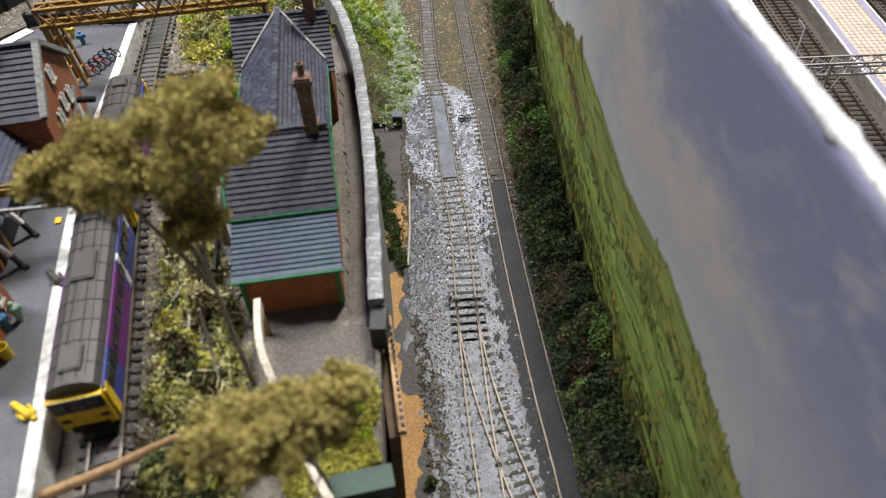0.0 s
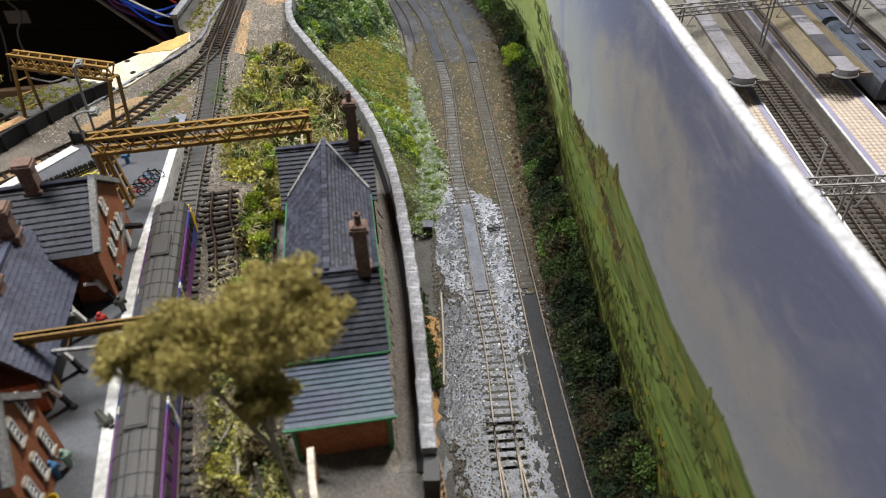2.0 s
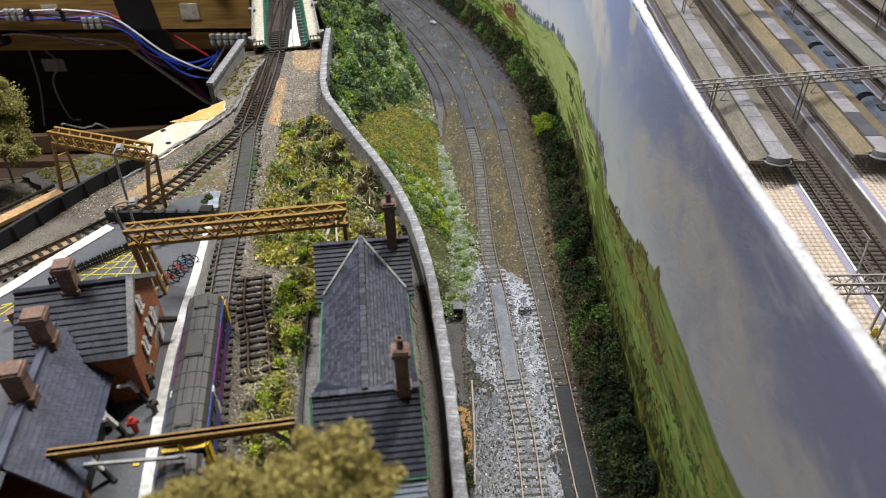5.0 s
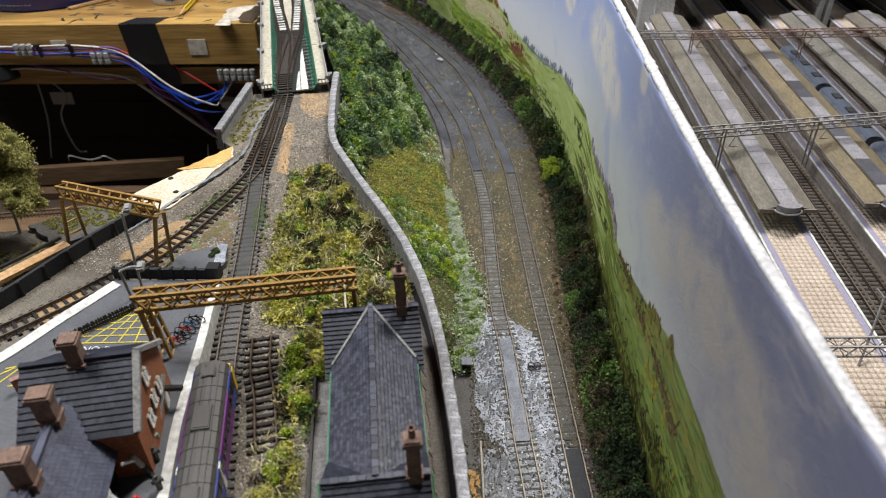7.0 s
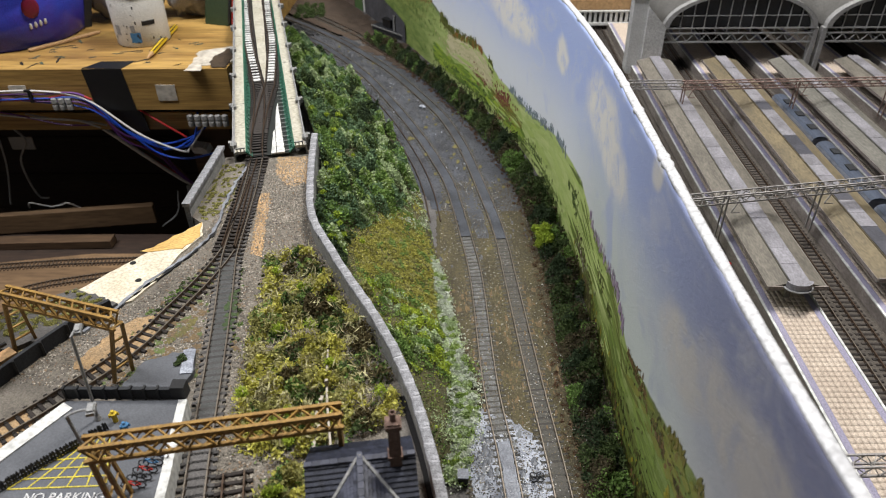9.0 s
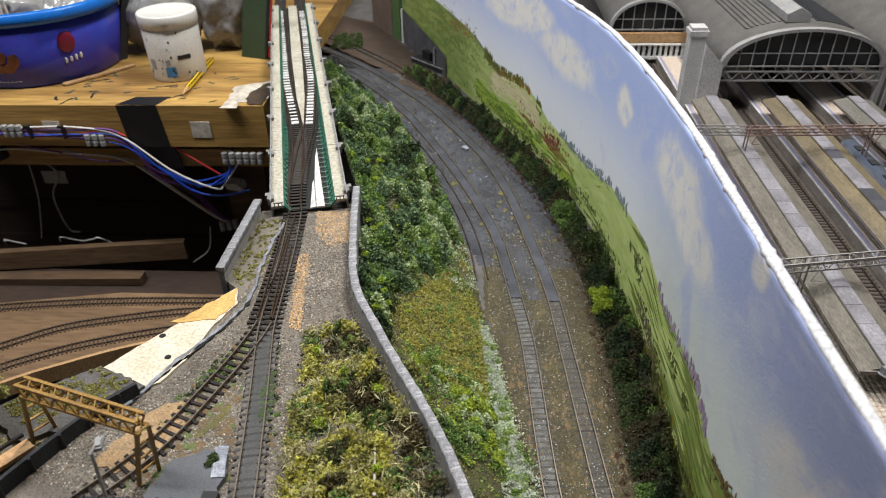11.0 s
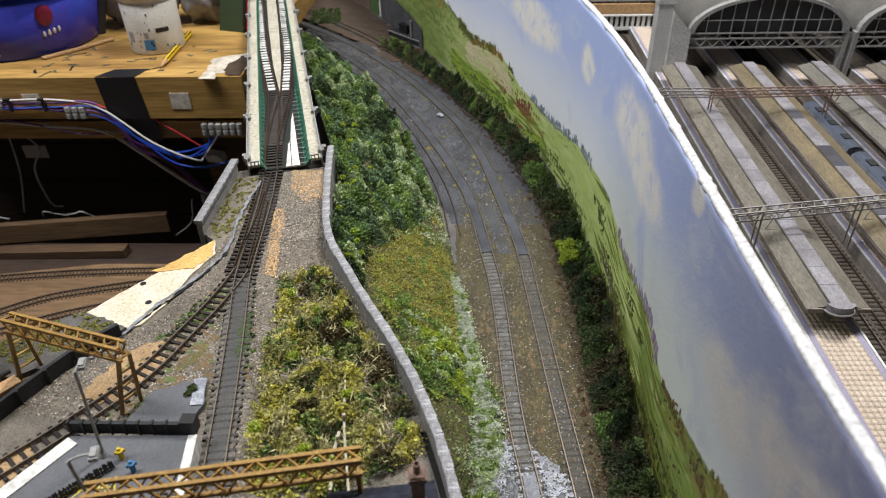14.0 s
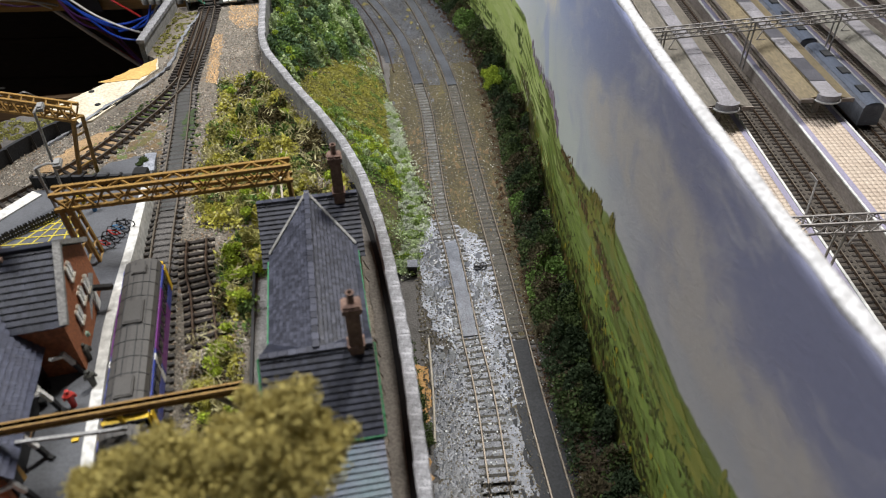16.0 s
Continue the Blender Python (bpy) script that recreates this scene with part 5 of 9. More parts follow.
M_chim = mat("chimney_brick", (0.25, 0.16, 0.125), 0.85, (0.12, 0.075, 0.06), 150, 1, 800, 0.5)
# teal and lilac sheen of the lean-to mixed into the slate colour
M_slate_teal = mat("sheen_tinted_slate", (0.05, 0.1, 0.11), 0.38, (0.06, 0.052, 0.1), 45, 1, 1000, 0.15, per=0.1, grain=0.2)
M_slate_blue = mat("blue_slate", (0.09, 0.1, 0.145), 0.36, (0.045, 0.047, 0.072), 120, 1, 1000, 0.15, per=0.12, stretch=(0.4, 1.0, 1.0), grain=0.25)
M_stone = mat("pale_stone", (0.5, 0.45, 0.38), 0.8, (0.38, 0.34, 0.28), 90, 1, 800, 0.3)

house = thing("goods_building", "long slate roofed brick building with green trim and two chimneys", "building", x=-0.064, y=0.249, z=0.0708, rz=8.75)
Z = 0.0708
hz = lambda z: z - Z
# walls
put("wall", Build().box((0, 0.03, hz(0.102) / 2), (0.036, 0.098, hz(0.102))), M_brick, house)
put("wall", Build().box((0, -0.0185, hz(0.1) / 2), (0.037, 0.047, hz(0.1))), M_brick, house)
put("wall", Build().box((0, -0.053, hz(0.0905) / 2), (0.037, 0.026, hz(0.0905))), M_brick, house)
put("wall", Build().box((0, 0.079, hz(0.1) / 2), (0.043, 0.045, hz(0.1))), M_brick, house)
gb = Build()
for sx in (-0.0215, 0.0215):
    gb.add([(sx, 0.0565, hz(0.1)), (sx, 0.1015, hz(0.1)), (sx, 0.079, hz(0.1185))], [(0, 1, 2)])
for sx in (-0.0185, 0.0185):
    gb.add([(sx, -0.042, hz(0.1)), (sx, 0.005, hz(0.1)), (sx, -0.0185, hz(0.12))], [(0, 1, 2)])
put("gable", gb, M_brick, house)
# far cross wing, long wing, near wing, lean-to
# cross wings take the shaded slate copy, the long wing the lighter one
slope(house, (-0.0235, 0.0545, hz(0.1005)), (0.0235, 0.0545, hz(0.1005)), (-0.0235, 0.079, hz(0.1195)), (0.0235, 0.079, hz(0.1195)), 14, M_slate_shaded)
slope(house, (0.0235, 0.1035, hz(0.1005)), (-0.0235, 0.1035, hz(0.1005)), (0.0235, 0.079, hz(0.1195)), (-0.0235, 0.079, hz(0.1195)), 11, M_slate_shaded)
slope(house, (-0.0197, 0.072, hz(0.104)), (-0.0197, -0.012, hz(0.104)), (0, 0.079, hz(0.1225)), (0, -0.0188, hz(0.1225)), 13, M_slate, gap=0.36)
slope(house, (0.0197, -0.012, hz(0.104)), (0.0197, 0.072, hz(0.104)), (0, -0.0188, hz(0.1225)), (0, 0.079, hz(0.1225)), 13, M_slate, gap=0.36)
slope(house, (-0.0205, -0.0445, hz(0.1015)), (0.0205, -0.0445, hz(0.1015)), (-0.0205, -0.0185, hz(0.1215)), (0.0205, -0.0185, hz(0.1215)), 14, M_slate_shaded)
slope(house, (0.0205, 0.0067, hz(0.1015)), (-0.0205, 0.0067, hz(0.1015)), (0.0205, -0.0185, hz(0.1215)), (-0.0205, -0.0185, hz(0.1215)), 12, M_slate_shaded)
slope(house, (-0.02, -0.0685, hz(0.0925)), (0.02, -0.0685, hz(0.0925)), (-0.02, -0.0432, hz(0.1005)), (0.02, -0.0432, hz(0.1005)), 12, M_slate_teal, label="blue green slate roof with sheen in its colour", single=True)
# ridge tiles
for a, b_, n in (((0, -0.0185, hz(0.1228)), (0, 0.08, hz(0.1228)), 27), ((-0.0235, 0.079, hz(0.1198)), (0.0235, 0.079, hz(0.1198)), 13), ((-0.0205, -0.0185, hz(0.1218)), (0.0205, -0.0185, hz(0.1218)), 12)):
    a, b_ = Vector(a), Vector(b_)
    for i in range(n):
        p0, p1 = a.lerp(b_, i / n), a.lerp(b_, (i + 0.94) / n)
        put("ridge_tile", Build().bar(p0, p1, 0.0023 + 0.0003 * (i % 2), 0.0013), M_slate, house)
# stone valleys where the long roof meets the far wing
for s in (-1, 1):
    put("valley", Build().bar((0, 0.0785, hz(0.1232)), (s * 0.0197, 0.0585, hz(0.1052)), 0.0012, 0.0012), M_concrete, house)
# green gutters and barge boards
put("gutter", Build().bar((-0.0203, -0.01, hz(0.1035)), (-0.0203, 0.055, hz(0.1035)), 0.0011), M_green, house, "green painted gutter")
put("gutter", Build().bar((0.0203, -0.01, hz(0.1035)), (0.0203, 0.055, hz(0.1035)), 0.0008), M_green, house, "green painted gutter")
put("gutter", Build().bar((-0.0205, -0.0690, hz(0.0922)), (0.0205, -0.0690, hz(0.0922)), 0.0011), M_green, house, "green painted gutter")
put("gutter", Build().bar((-0.021, -0.0450, hz(0.101)), (0.021, -0.0450, hz(0.101)), 0.0011), M_green, house, "green painted gutter")
for s in (-1, 1):
    put("barge_board", Build().bar((s * 0.0211, -0.0445, hz(0.1012)), (s * 0.0211, -0.0185, hz(0.1212)), 0.0006, 0.0018), M_green, house, "green painted barge board")
    put("drainpipe", Build().bar((s * 0.0175, -0.0672, 0), (s * 0.0175, -0.0672, hz(0.092)), 0.0014), M_green, house, "dark green corner pipe")
chimney(house, 0.0145, -0.0195, hz(0.113), hz(0.143), 0.0052, 0.0046, 1)
chimney(house, 0.0150, 0.0775, hz(0.112), hz(0.142), 0.005, 0.0046, 1)
for y in (0.005, 0.02, 0.035):
    for s in (-1, 1):
        w = put("window", Build().box((s * 0.0181, y, 0.014), (0.0006, 0.006, 0.012)), M_glass, house)
        put("window_frame", Build().box((s * 0.0184, y, 0.0203), (0.0006, 0.0066, 0.0008)).box((s * 0.0184, y, 0.0077), (0.0006, 0.0066, 0.0008)).box((s * 0.0184, y - 0.003, 0.014), (0.0006, 0.0007, 0.012)).box((s * 0.0184, y + 0.003, 0.014), (0.0006, 0.0007, 0.012)).box((s * 0.0184, y, 0.014), (0.0006, 0.0005, 0.012)), M_white, w)
# plinth beside the building
put("plinth", Build().box((-0.0265, 0.02, 0.0012), (0.0115, 0.12, 0.0024)), M_concrete, house, "grey brown loading strip")
put("kerb", Build().box((-0.0325, 0.02, 0.003), (0.0012, 0.13, 0.006)), M_black, house, "dark timber edging")

# yard fence rail
f = thing("fence", "pale curved timber fence rail in the yard", "fence")
put("rail", sweep(Build(), spline([(-0.0635, 0.1724, 0.0), (-0.0610, 0.160, 0.0), (-0.0575, 0.149, 0.0), (-0.0512, 0.1366, 0.0), (-0.043, 0.121, 0.0), (-0.033, 0.1045, 0.0), (-0.028, 0.097, 0.0)], 0.003), [(-0.0012, 0.0855), (0.0012, 0.0855), (0.0012, 0.0905), (-0.0012, 0.0905)]), mat("pale_timber", (0.62, 0.55, 0.46), 0.7, (0.5, 0.43, 0.35), 60, 1, 700, 0.2), f)
for x, y in ((-0.0635, 0.1715), (-0.0575, 0.149), (-0.0512, 0.1366), (-0.043, 0.121), (-0.033, 0.1045)):
    put("post", Build().box((x, y, 0.0785), (0.0018, 0.0018, 0.016)), M_wood, f)
# dark green planter at the near corner
pl = thing("planter", "dark green box with weeds at the board edge", "planter", x=-0.022, y=0.109, z=0.0708, rz=12)
put("body", Build().box((0, 0, 0.0035), (0.019, 0.007, 0.007)).box((0, 0, 0.0074), (0.0196, 0.0076, 0.0008)), plain("bottle_green", (0.01, 0.05, 0.03), 0.5), pl)
# timber strut structure at the wall's near end
s = thing("retaining_frame", "dark timber frame against the end of the wall", "frame")
put("board", Build().add([(-0.0245, 0.179, 0.062), (-0.0195, 0.1792, 0.062), (-0.0125, 0.134, 0.06), (-0.0165, 0.1335, 0.06), (-0.0265, 0.179, -0.003), (-0.0215, 0.1792, -0.003), (-0.0145, 0.134, -0.003), (-0.0185, 0.1335, -0.003)], BOXF), M_shelf, s, "brown plywood side panel")
put("beam", Build().bar((-0.0192, 0.182, 0.066), (-0.0115, 0.133, 0.064), 0.0024, 0.003), M_wood, s)
put("post", Build().box((-0.0205, 0.169, 0.077), (0.0058, 0.011, 0.012)), M_black, s, "black end post of the wall")
for i in range(16):
    put("bolt", Build().box((-0.0178 + 0.00017 * i * 2.6, 0.176 - 0.0028 * i, 0.068), (0.001, 0.001, 0.001)), M_black, s)


def brick_house(label, x, y, rz, length, half, z_eave, z_ridge, rows, slate, windows, wide=0.0026, tall=0.0062):
    """A gabled brick building whose ridge runs along its own x axis, with the gable at x = 0 facing the platform."""
    h = thing("station_building", label, "building", "brick station buildings", x, y, 0.0828, rz)
    e, r = z_eave - 0.0828, z_ridge - 0.0828
    pts = [(-half, 0), (half, 0), (half, e), (0, r - 0.001), (-half, e)]
    for sx in (0.0, -length):
        b = Build()
        b.add([(sx, p[0], p[1]) for p in pts] + [(sx - 0.0012, p[0], p[1]) for p in pts], [(0, 1, 2, 3, 4), (9, 8, 7, 6, 5), (0, 5, 6, 1), (1, 6, 7, 2), (2, 7, 8, 3), (3, 8, 9, 4), (4, 9, 5, 0)])
        put("gable", b, M_brick, h, "orange brick gable wall")
    for s in (-1, 1):
        put("wall", Build().box((-length / 2 - 0.0006, s * (half - 0.0006), e / 2), (length - 0.0012, 0.0012, e)), M_brick, h)
    o = 0.0012
    slope(h, (-length - 0.001, -half - o, e - 0.0008), (0.0014, -half - o, e - 0.0008), (-length - 0.001, 0, r), (0.0014, 0, r), rows, slate)
    slope(h, (0.0014, half + o, e - 0.0008), (-length - 0.001, half + o, e - 0.0008), (0.0014, 0, r), (-length - 0.001, 0, r), rows, slate)
    put("ridge", Build().bar((-length - 0.001, 0, r + 0.0004), (0.0014, 0, r + 0.0004), 0.0026, 0.0018), slate, h)
    for s in (-1, 1):
        b = Build().bar((0.0012, s * (half + o), e - 0.0004), (0.0012, 0, r + 0.0012), 0.003, 0.0022)
        put("coping", b, M_concrete, h, "pale grey stone gable coping")
    for wy, wz in windows:
        w = put("window", Build().box((0.0003, wy, wz), (0.0007, wide, tall)), M_glass, h)
        fr = Build()
        for k in (-1, 1):
            fr.box((0.0008, wy + k * (wide / 2 + 0.0002), wz), (0.0006, 0.0005, tall + 0.0008)).box((0.0008, wy, wz + k * (tall / 2 + 0.0002)), (0.0006, wide + 0.0004, 0.0006))
        for k in range(1, 4):
            fr.box((0.0008, wy, wz - tall / 2 + tall * k / 4), (0.0005, wide, 0.0004 if k != 2 else 0.0008))
        put("window_frame", fr, M_livwhite, w)
        b = Build()
        arch = [(wy + wide * 0.75 * math.cos(q), wz + tall / 2 + 0.0005 + wide * 0.55 * math.sin(q)) for q in np.linspace(0, math.pi, 7)]
        b.add([(0.0009, y_, z_) for y_, z_ in arch] + [(0.0, y_, z_) for y_, z_ in arch], [tuple(range(7))] + [(i, 7 + i, 8 + i, i + 1) for i in range(6)])
        put("window_head", b, M_stone, w, "pale arched stone window head")
        put("window_sill", Build().box((0.001, wy, wz - tall / 2 - 0.0009), (0.0014, wide * 1.6, 0.0008)), M_stone, w)
    return h


b1 = brick_house("orange brick station house with grey slate roof and chimneys", -0.1725, 0.2835, 12.3, 0.046, 0.0265, 0.112, 0.1312, 12, M_slate_shaded, ((-0.0115, 0.017), (-0.008, 0.017), (-0.0015, 0.019), (0.002, 0.019), (0.0085, 0.017), (0.012, 0.017), (-0.0018, 0.0335), (0.0018, 0.0335)), 0.0019, 0.005)
chimney(b1, -0.0235, 0.0, 0.04, 0.0605, 0.0062, 0.006, 0)
put("door", Build().box((0.0005, 0.013, 0.008), (0.001, 0.006, 0.016)), M_livwhite, b1)
b3 = brick_house("orange brick station house beside the platform with white windows", -0.1540, 0.1625, 12.3, 0.06, 0.0165, 0.1125, 0.132, 11, M_slate, ((0.009, 0.034), (-0.001, 0.034), (0.009, 0.0145), (-0.001, 0.0145), (-0.0105, 0.0145)), 0.003, 0.0095)
# lower middle range with its ridge along the platform
b2 = thing("station_range", "low slate roofed station range with two brown chimneys", "building", "brick station buildings", -0.1885, 0.2255, 0.0828, 12.3)
put("wall", Build().box((-0.001, 0, 0.008), (0.026, 0.066, 0.016)), M_brick, b2)
put("end_wall", Build().box((0.0122, 0.0, 0.008), (0.0012, 0.06, 0.014)), M_black, b2, "dark open waiting shelter front")
slope(b2, (0.0172, -0.0345, 0.0172), (0.0172, 0.0365, 0.0172), (-0.0008, -0.0345, 0.0422), (-0.0008, 0.0365, 0.0422), 13, M_slate_blue, label="blue grey slate roof")
slope(b2, (-0.022, 0.0365, 0.0172), (-0.022, -0.0345, 0.0172), (-0.0008, 0.0365, 0.0422), (-0.0008, -0.0345, 0.0422), 13, M_slate_blue)
put("ridge", Build().bar((-0.0008, -0.0345, 0.0426), (-0.0008, 0.0365, 0.0426), 0.0028, 0.0022), M_slate_blue, b2)
chimney(b2, -0.001, 0.027, 0.036, 0.057, 0.0072, 0.006, 0)
chimney(b2, -0.001, -0.003, 0.036, 0.057, 0.0072, 0.006, 0)
# canopy brackets along the range
br = thing("canopy_post", "white and black angled canopy post on the platform", "post", "canopy posts", -0.1678, 0.2564, 0.0828, 12.3)
put("post", Build().bar((0, 0, 0), (-0.0015, 0, 0.0065), 0.0017), M_black, br, "black lower post")
put("upper_post", Build().bar((-0.0015, 0, 0.0065), (-0.004, 0, 0.0135), 0.0017), M_livwhite, br, "white upper post")
put("brace", Build().bar((-0.0035, 0, 0.0115), (-0.0065, 0.0055, 0.0165), 0.0012).bar((-0.0035, 0, 0.0115), (-0.0065, -0.0055, 0.0165), 0.0012), M_livwhite, br, "white brace")
put("foot", Build().bar((0, 0, 0.0006), (0.0025, -0.002, 0.0006), 0.0016, 0.0012), M_black, br)
for x, y in ((-0.1697, 0.2375), (-0.1665, 0.2159), (-0.1632, 0.1978)):
    copy_thing(br, pose(x, y, 0.0828, 0, 0, 12.3))
for x, y, m_ in ((-0.1775, 0.226, M_wood), (-0.1745, 0.207, M_wood), (-0.179, 0.244, M_black)):
    be = thing("bench", "small timber platform bench", "bench", "platform benches", x, y, 0.0828, 12.3)
    put("seat", Build().box((0, 0, 0.0032), (0.004, 0.011, 0.0008)), m_, be)
    put("backrest", Build().box((-0.002, 0, 0.0055), (0.0008, 0.011, 0.004)), m_, be)
    for s_ in (-1, 1):
        put("leg", Build().box((0, s_ * 0.0045, 0.0016), (0.0036, 0.001, 0.0032)), M_black, be)

# ---- platform ----
edge = [(-0.1075, 0.06), (-0.1198, 0.104), (-0.1285, 0.137), (-0.1385, 0.173), (-0.150, 0.218), (-0.1625, 0.275), (-0.1665, 0.30), (-0.1722, 0.345), (-0.1745, 0.3589), (-0.1795, 0.394)]
el = spline(edge, 0.005)
poly = [tuple(p) for p in el] + [(-0.2440, 0.3925), (-0.2615, 0.362), (-0.29, 0.315), (-0.45, 0.16), (-0.45, 0.06)]
plat = put("platform", Build().prism(poly, 0.0706, 0.0826), M_platform, kind="structure", label="grey tarmac station platform with white edge", category="platform")


def ribbon(name, line, o0, o1, z0, z1, material, label, kind="structure", category="edging", parent=None):
    return put(name, sweep(Build(), line, [(o0, z0), (o1, z0), (o1, z1), (o0, z1)]), material, parent, kind=kind, label=label, category=category)


ribbon("trim", el[9:], -0.0042, 0.0004, 0.0706, 0.0833, M_white, "white painted platform edge")
ribbon("trim", el[:10], -0.0085, 0.0004, 0.0706, 0.0834, M_white, "wide white painted platform end")
ribbon("trim", spline([(-0.2445, 0.391), (-0.2620, 0.361), (-0.2905, 0.314), (-0.36, 0.245)], 0.005), -0.0075, 0.0, 0.0706, 0.0834, M_white, "white painted rear platform edge")
patch("ground", [(-0.225, 0.405), (-0.1885, 0.402), (-0.187, 0.425), (-0.192, 0.442), (-0.218, 0.432)], 0.0708, 0.0745, M_platform, "grey ramp beyond the platform", category="platform", rough=0.0008, seed=44)
patch("ground", [(-0.198, 0.4405), (-0.191, 0.441), (-0.187, 0.421), (-0.193, 0.421)], 0.0745, 0.0752, M_plaster, "dusty white kerb remains on the ramp", category="platform", rough=0.0006, seed=45)
# end wall of concrete panels
ew = thing("platform_barrier", "dark concrete panel barrier across the platform end", "barrier")
for i in range(8):
    x = -0.244 + 0.0072 * i
    put("panel", Build().box((x + 0.0031, 0.3955, 0.0862), (0.0062, 0.0022, 0.0072)), M_infill_dark, ew)
    put("post", Build().box((x - 0.0005, 0.3953, 0.0865), (0.0012, 0.003, 0.0085)), M_black, ew)
put("end_block", Build().box((-0.1835, 0.3975, 0.0868), (0.0075, 0.0065, 0.0088)), M_black, ew, "black end block")
# black railings
fe = thing("fence", "black spear railings across the station yard", "fence")
a, c = Vector((-0.2515, 0.3345, 0.083)), Vector((-0.2135, 0.3735, 0.083))
n = 40
for z in (0.0012, 0.0034):
    put("rail", Build().bar(a + Vector((0, 0, z)), c + Vector((0, 0, z)), 0.0009), M_black, fe)
for i in range(n + 1):
    p = a.lerp(c, i / n)
    put("bar", Build().box((0, 0, 0.0022), (0.0009, 0.0009, 0.0044)).add([(-0.0006, -0.0006, 0.0044), (0.0006, -0.0006, 0.0044), (0.0006, 0.0006, 0.0044), (-0.0006, 0.0006, 0.0044), (0, 0, 0.0056)], [(0, 1, 4), (1, 2, 4), (2, 3, 4), (3, 0, 4)]), M_black, fe, m=Matrix.Translation(p) @ pose(0, 0, 0, random.uniform(-6, 6), random.uniform(-6, 6), 45))
# brick wall section by the yard
put("yard_wall", Build().box((0, 0, 0.004), (0.028, 0.0022, 0.008)).box((0, 0, 0.0084), (0.0285, 0.003, 0.0009)), mat("red_yard_wall", (0.36, 0.2, 0.16), 0.85, (0.25, 0.14, 0.11), 90, 1, 700, 0.4), label="low red brick wall in the station yard", category="wall", m=pose(-0.2445, 0.3115, 0.0826, 0, 0, 40))

# ---- yard markings ----
M_mark_y = mat("yellow_road_paint", (0.62, 0.5, 0.04), 0.7, (0.42, 0.36, 0.06), 120, 1, 900, 0.2)
M_mark_w = mat("white_road_paint", (0.66, 0.66, 0.66), 0.7, (0.5, 0.5, 0.5), 120, 1, 900, 0.2)
hb = Build()
A, B_, C_, D_ = Vector((-0.2465, 0.3375)), Vector((-0.2005, 0.3400)), Vector((-0.2105, 0.3685)), Vector((-0.2225, 0.3655))
for i in range(6):
    s_ = i / 5
    p, r = A.lerp(B_, s_), D_.lerp(C_, s_)
    hb.bar((p.x, p.y, 0.08275), (r.x, r.y, 0.08275), 0.0007, 0.0003)
    p, r = A.lerp(D_, s_), B_.lerp(C_, s_)
    if i < 5:
        hb.bar((p.x, p.y, 0.0828), (r.x, r.y, 0.0828), 0.0007, 0.0003)
put("road_marking", hb, M_mark_y, kind="structure", label="yellow cross hatched box painted on tarmac", category="marking")
hb = Build()
for p, r in (((-0.27, 0.318), (-0.245, 0.326)), ((-0.262, 0.306), (-0.238, 0.314)), ((-0.275, 0.31), (-0.262, 0.322)), ((-0.262, 0.32), (-0.268, 0.308)), ((-0.258, 0.309), (-0.252, 0.312)), ((-0.252, 0.312), (-0.254, 0.316)), ((-0.254, 0.316), (-0.259, 0.314))):
    hb.bar((*p, 0.08278), (*r, 0.08278), 0.0009, 0.0003)
put("road_marking", hb, M_mark_y, kind="structure", label="yellow painted bay lines and symbol on tarmac", category="marking")
cu = bpy.data.curves.new("no_parking", "FONT")
cu.body, cu.size, cu.extrude, cu.align_x = "NO PARKING", 0.0062, 0.0001, "CENTER"
tx = new("tmp_text", cu)
dg = bpy.context.evaluated_depsgraph_get()
tm = bpy.data.meshes.new_from_object(tx.evaluated_get(dg))
bpy.data.objects.remove(tx)
put("road_marking", tm, M_mark_w, kind="structure", label="white lettering NO PARKING painted on tarmac", category="marking", m=pose(-0.2175, 0.3315, 0.0829, 0, 0, 1.5))

# ---- gantries ----
def zigzag(pts, w):
    """One bent square bar through the points."""
    v = []
    for i, p in enumerate(pts):
        d = (pts[min(i + 1, len(pts) - 1)] - pts[max(i - 1, 0)]).normalized()
        s = d.cross(Vector((0.31, 0.22, 0.92))).normalized() * w / 2
        r = d.cross(s).normalized() * w / 2
        v += [p + s + r, p - s + r, p - s - r, p + s - r]
    n = len(pts)
    return Build().add(v, [(4 * i + j, 4 * i + (j + 1) % 4, 4 * i + 4 + (j + 1) % 4, 4 * i + 4 + j) for i in range(n - 1) for j in range(4)] + [(3, 2, 1, 0), (4 * n - 4, 4 * n - 3, 4 * n - 2, 4 * n - 1)])


def lattice(parent, a, b, w, h, bays, bar, material, side=None):
    """A box truss from a to b (the middle of its top), w deep and h high."""
    a, b = Vector(a), Vector(b)
    d = (b - a).normalized()
    s = d.cross(Vector((0, 0, 1))).normalized() * w / 2
    dn = Vector((0, 0, -h))
    for o in (s, -s, s + dn, -s + dn):
        put("chord", Build().bar(a + o, b + o, bar * 1.25), material, parent)
    for o0, o1 in ((s, -s), (s, s + dn), (-s, -s + dn), (s + dn, -s + dn)):
        put("lacing", zigzag([a.lerp(b, i / (2 * bays)) + (o1 if i % 2 else o0) for i in range(2 * bays + 1)], bar * 0.8), material, parent)


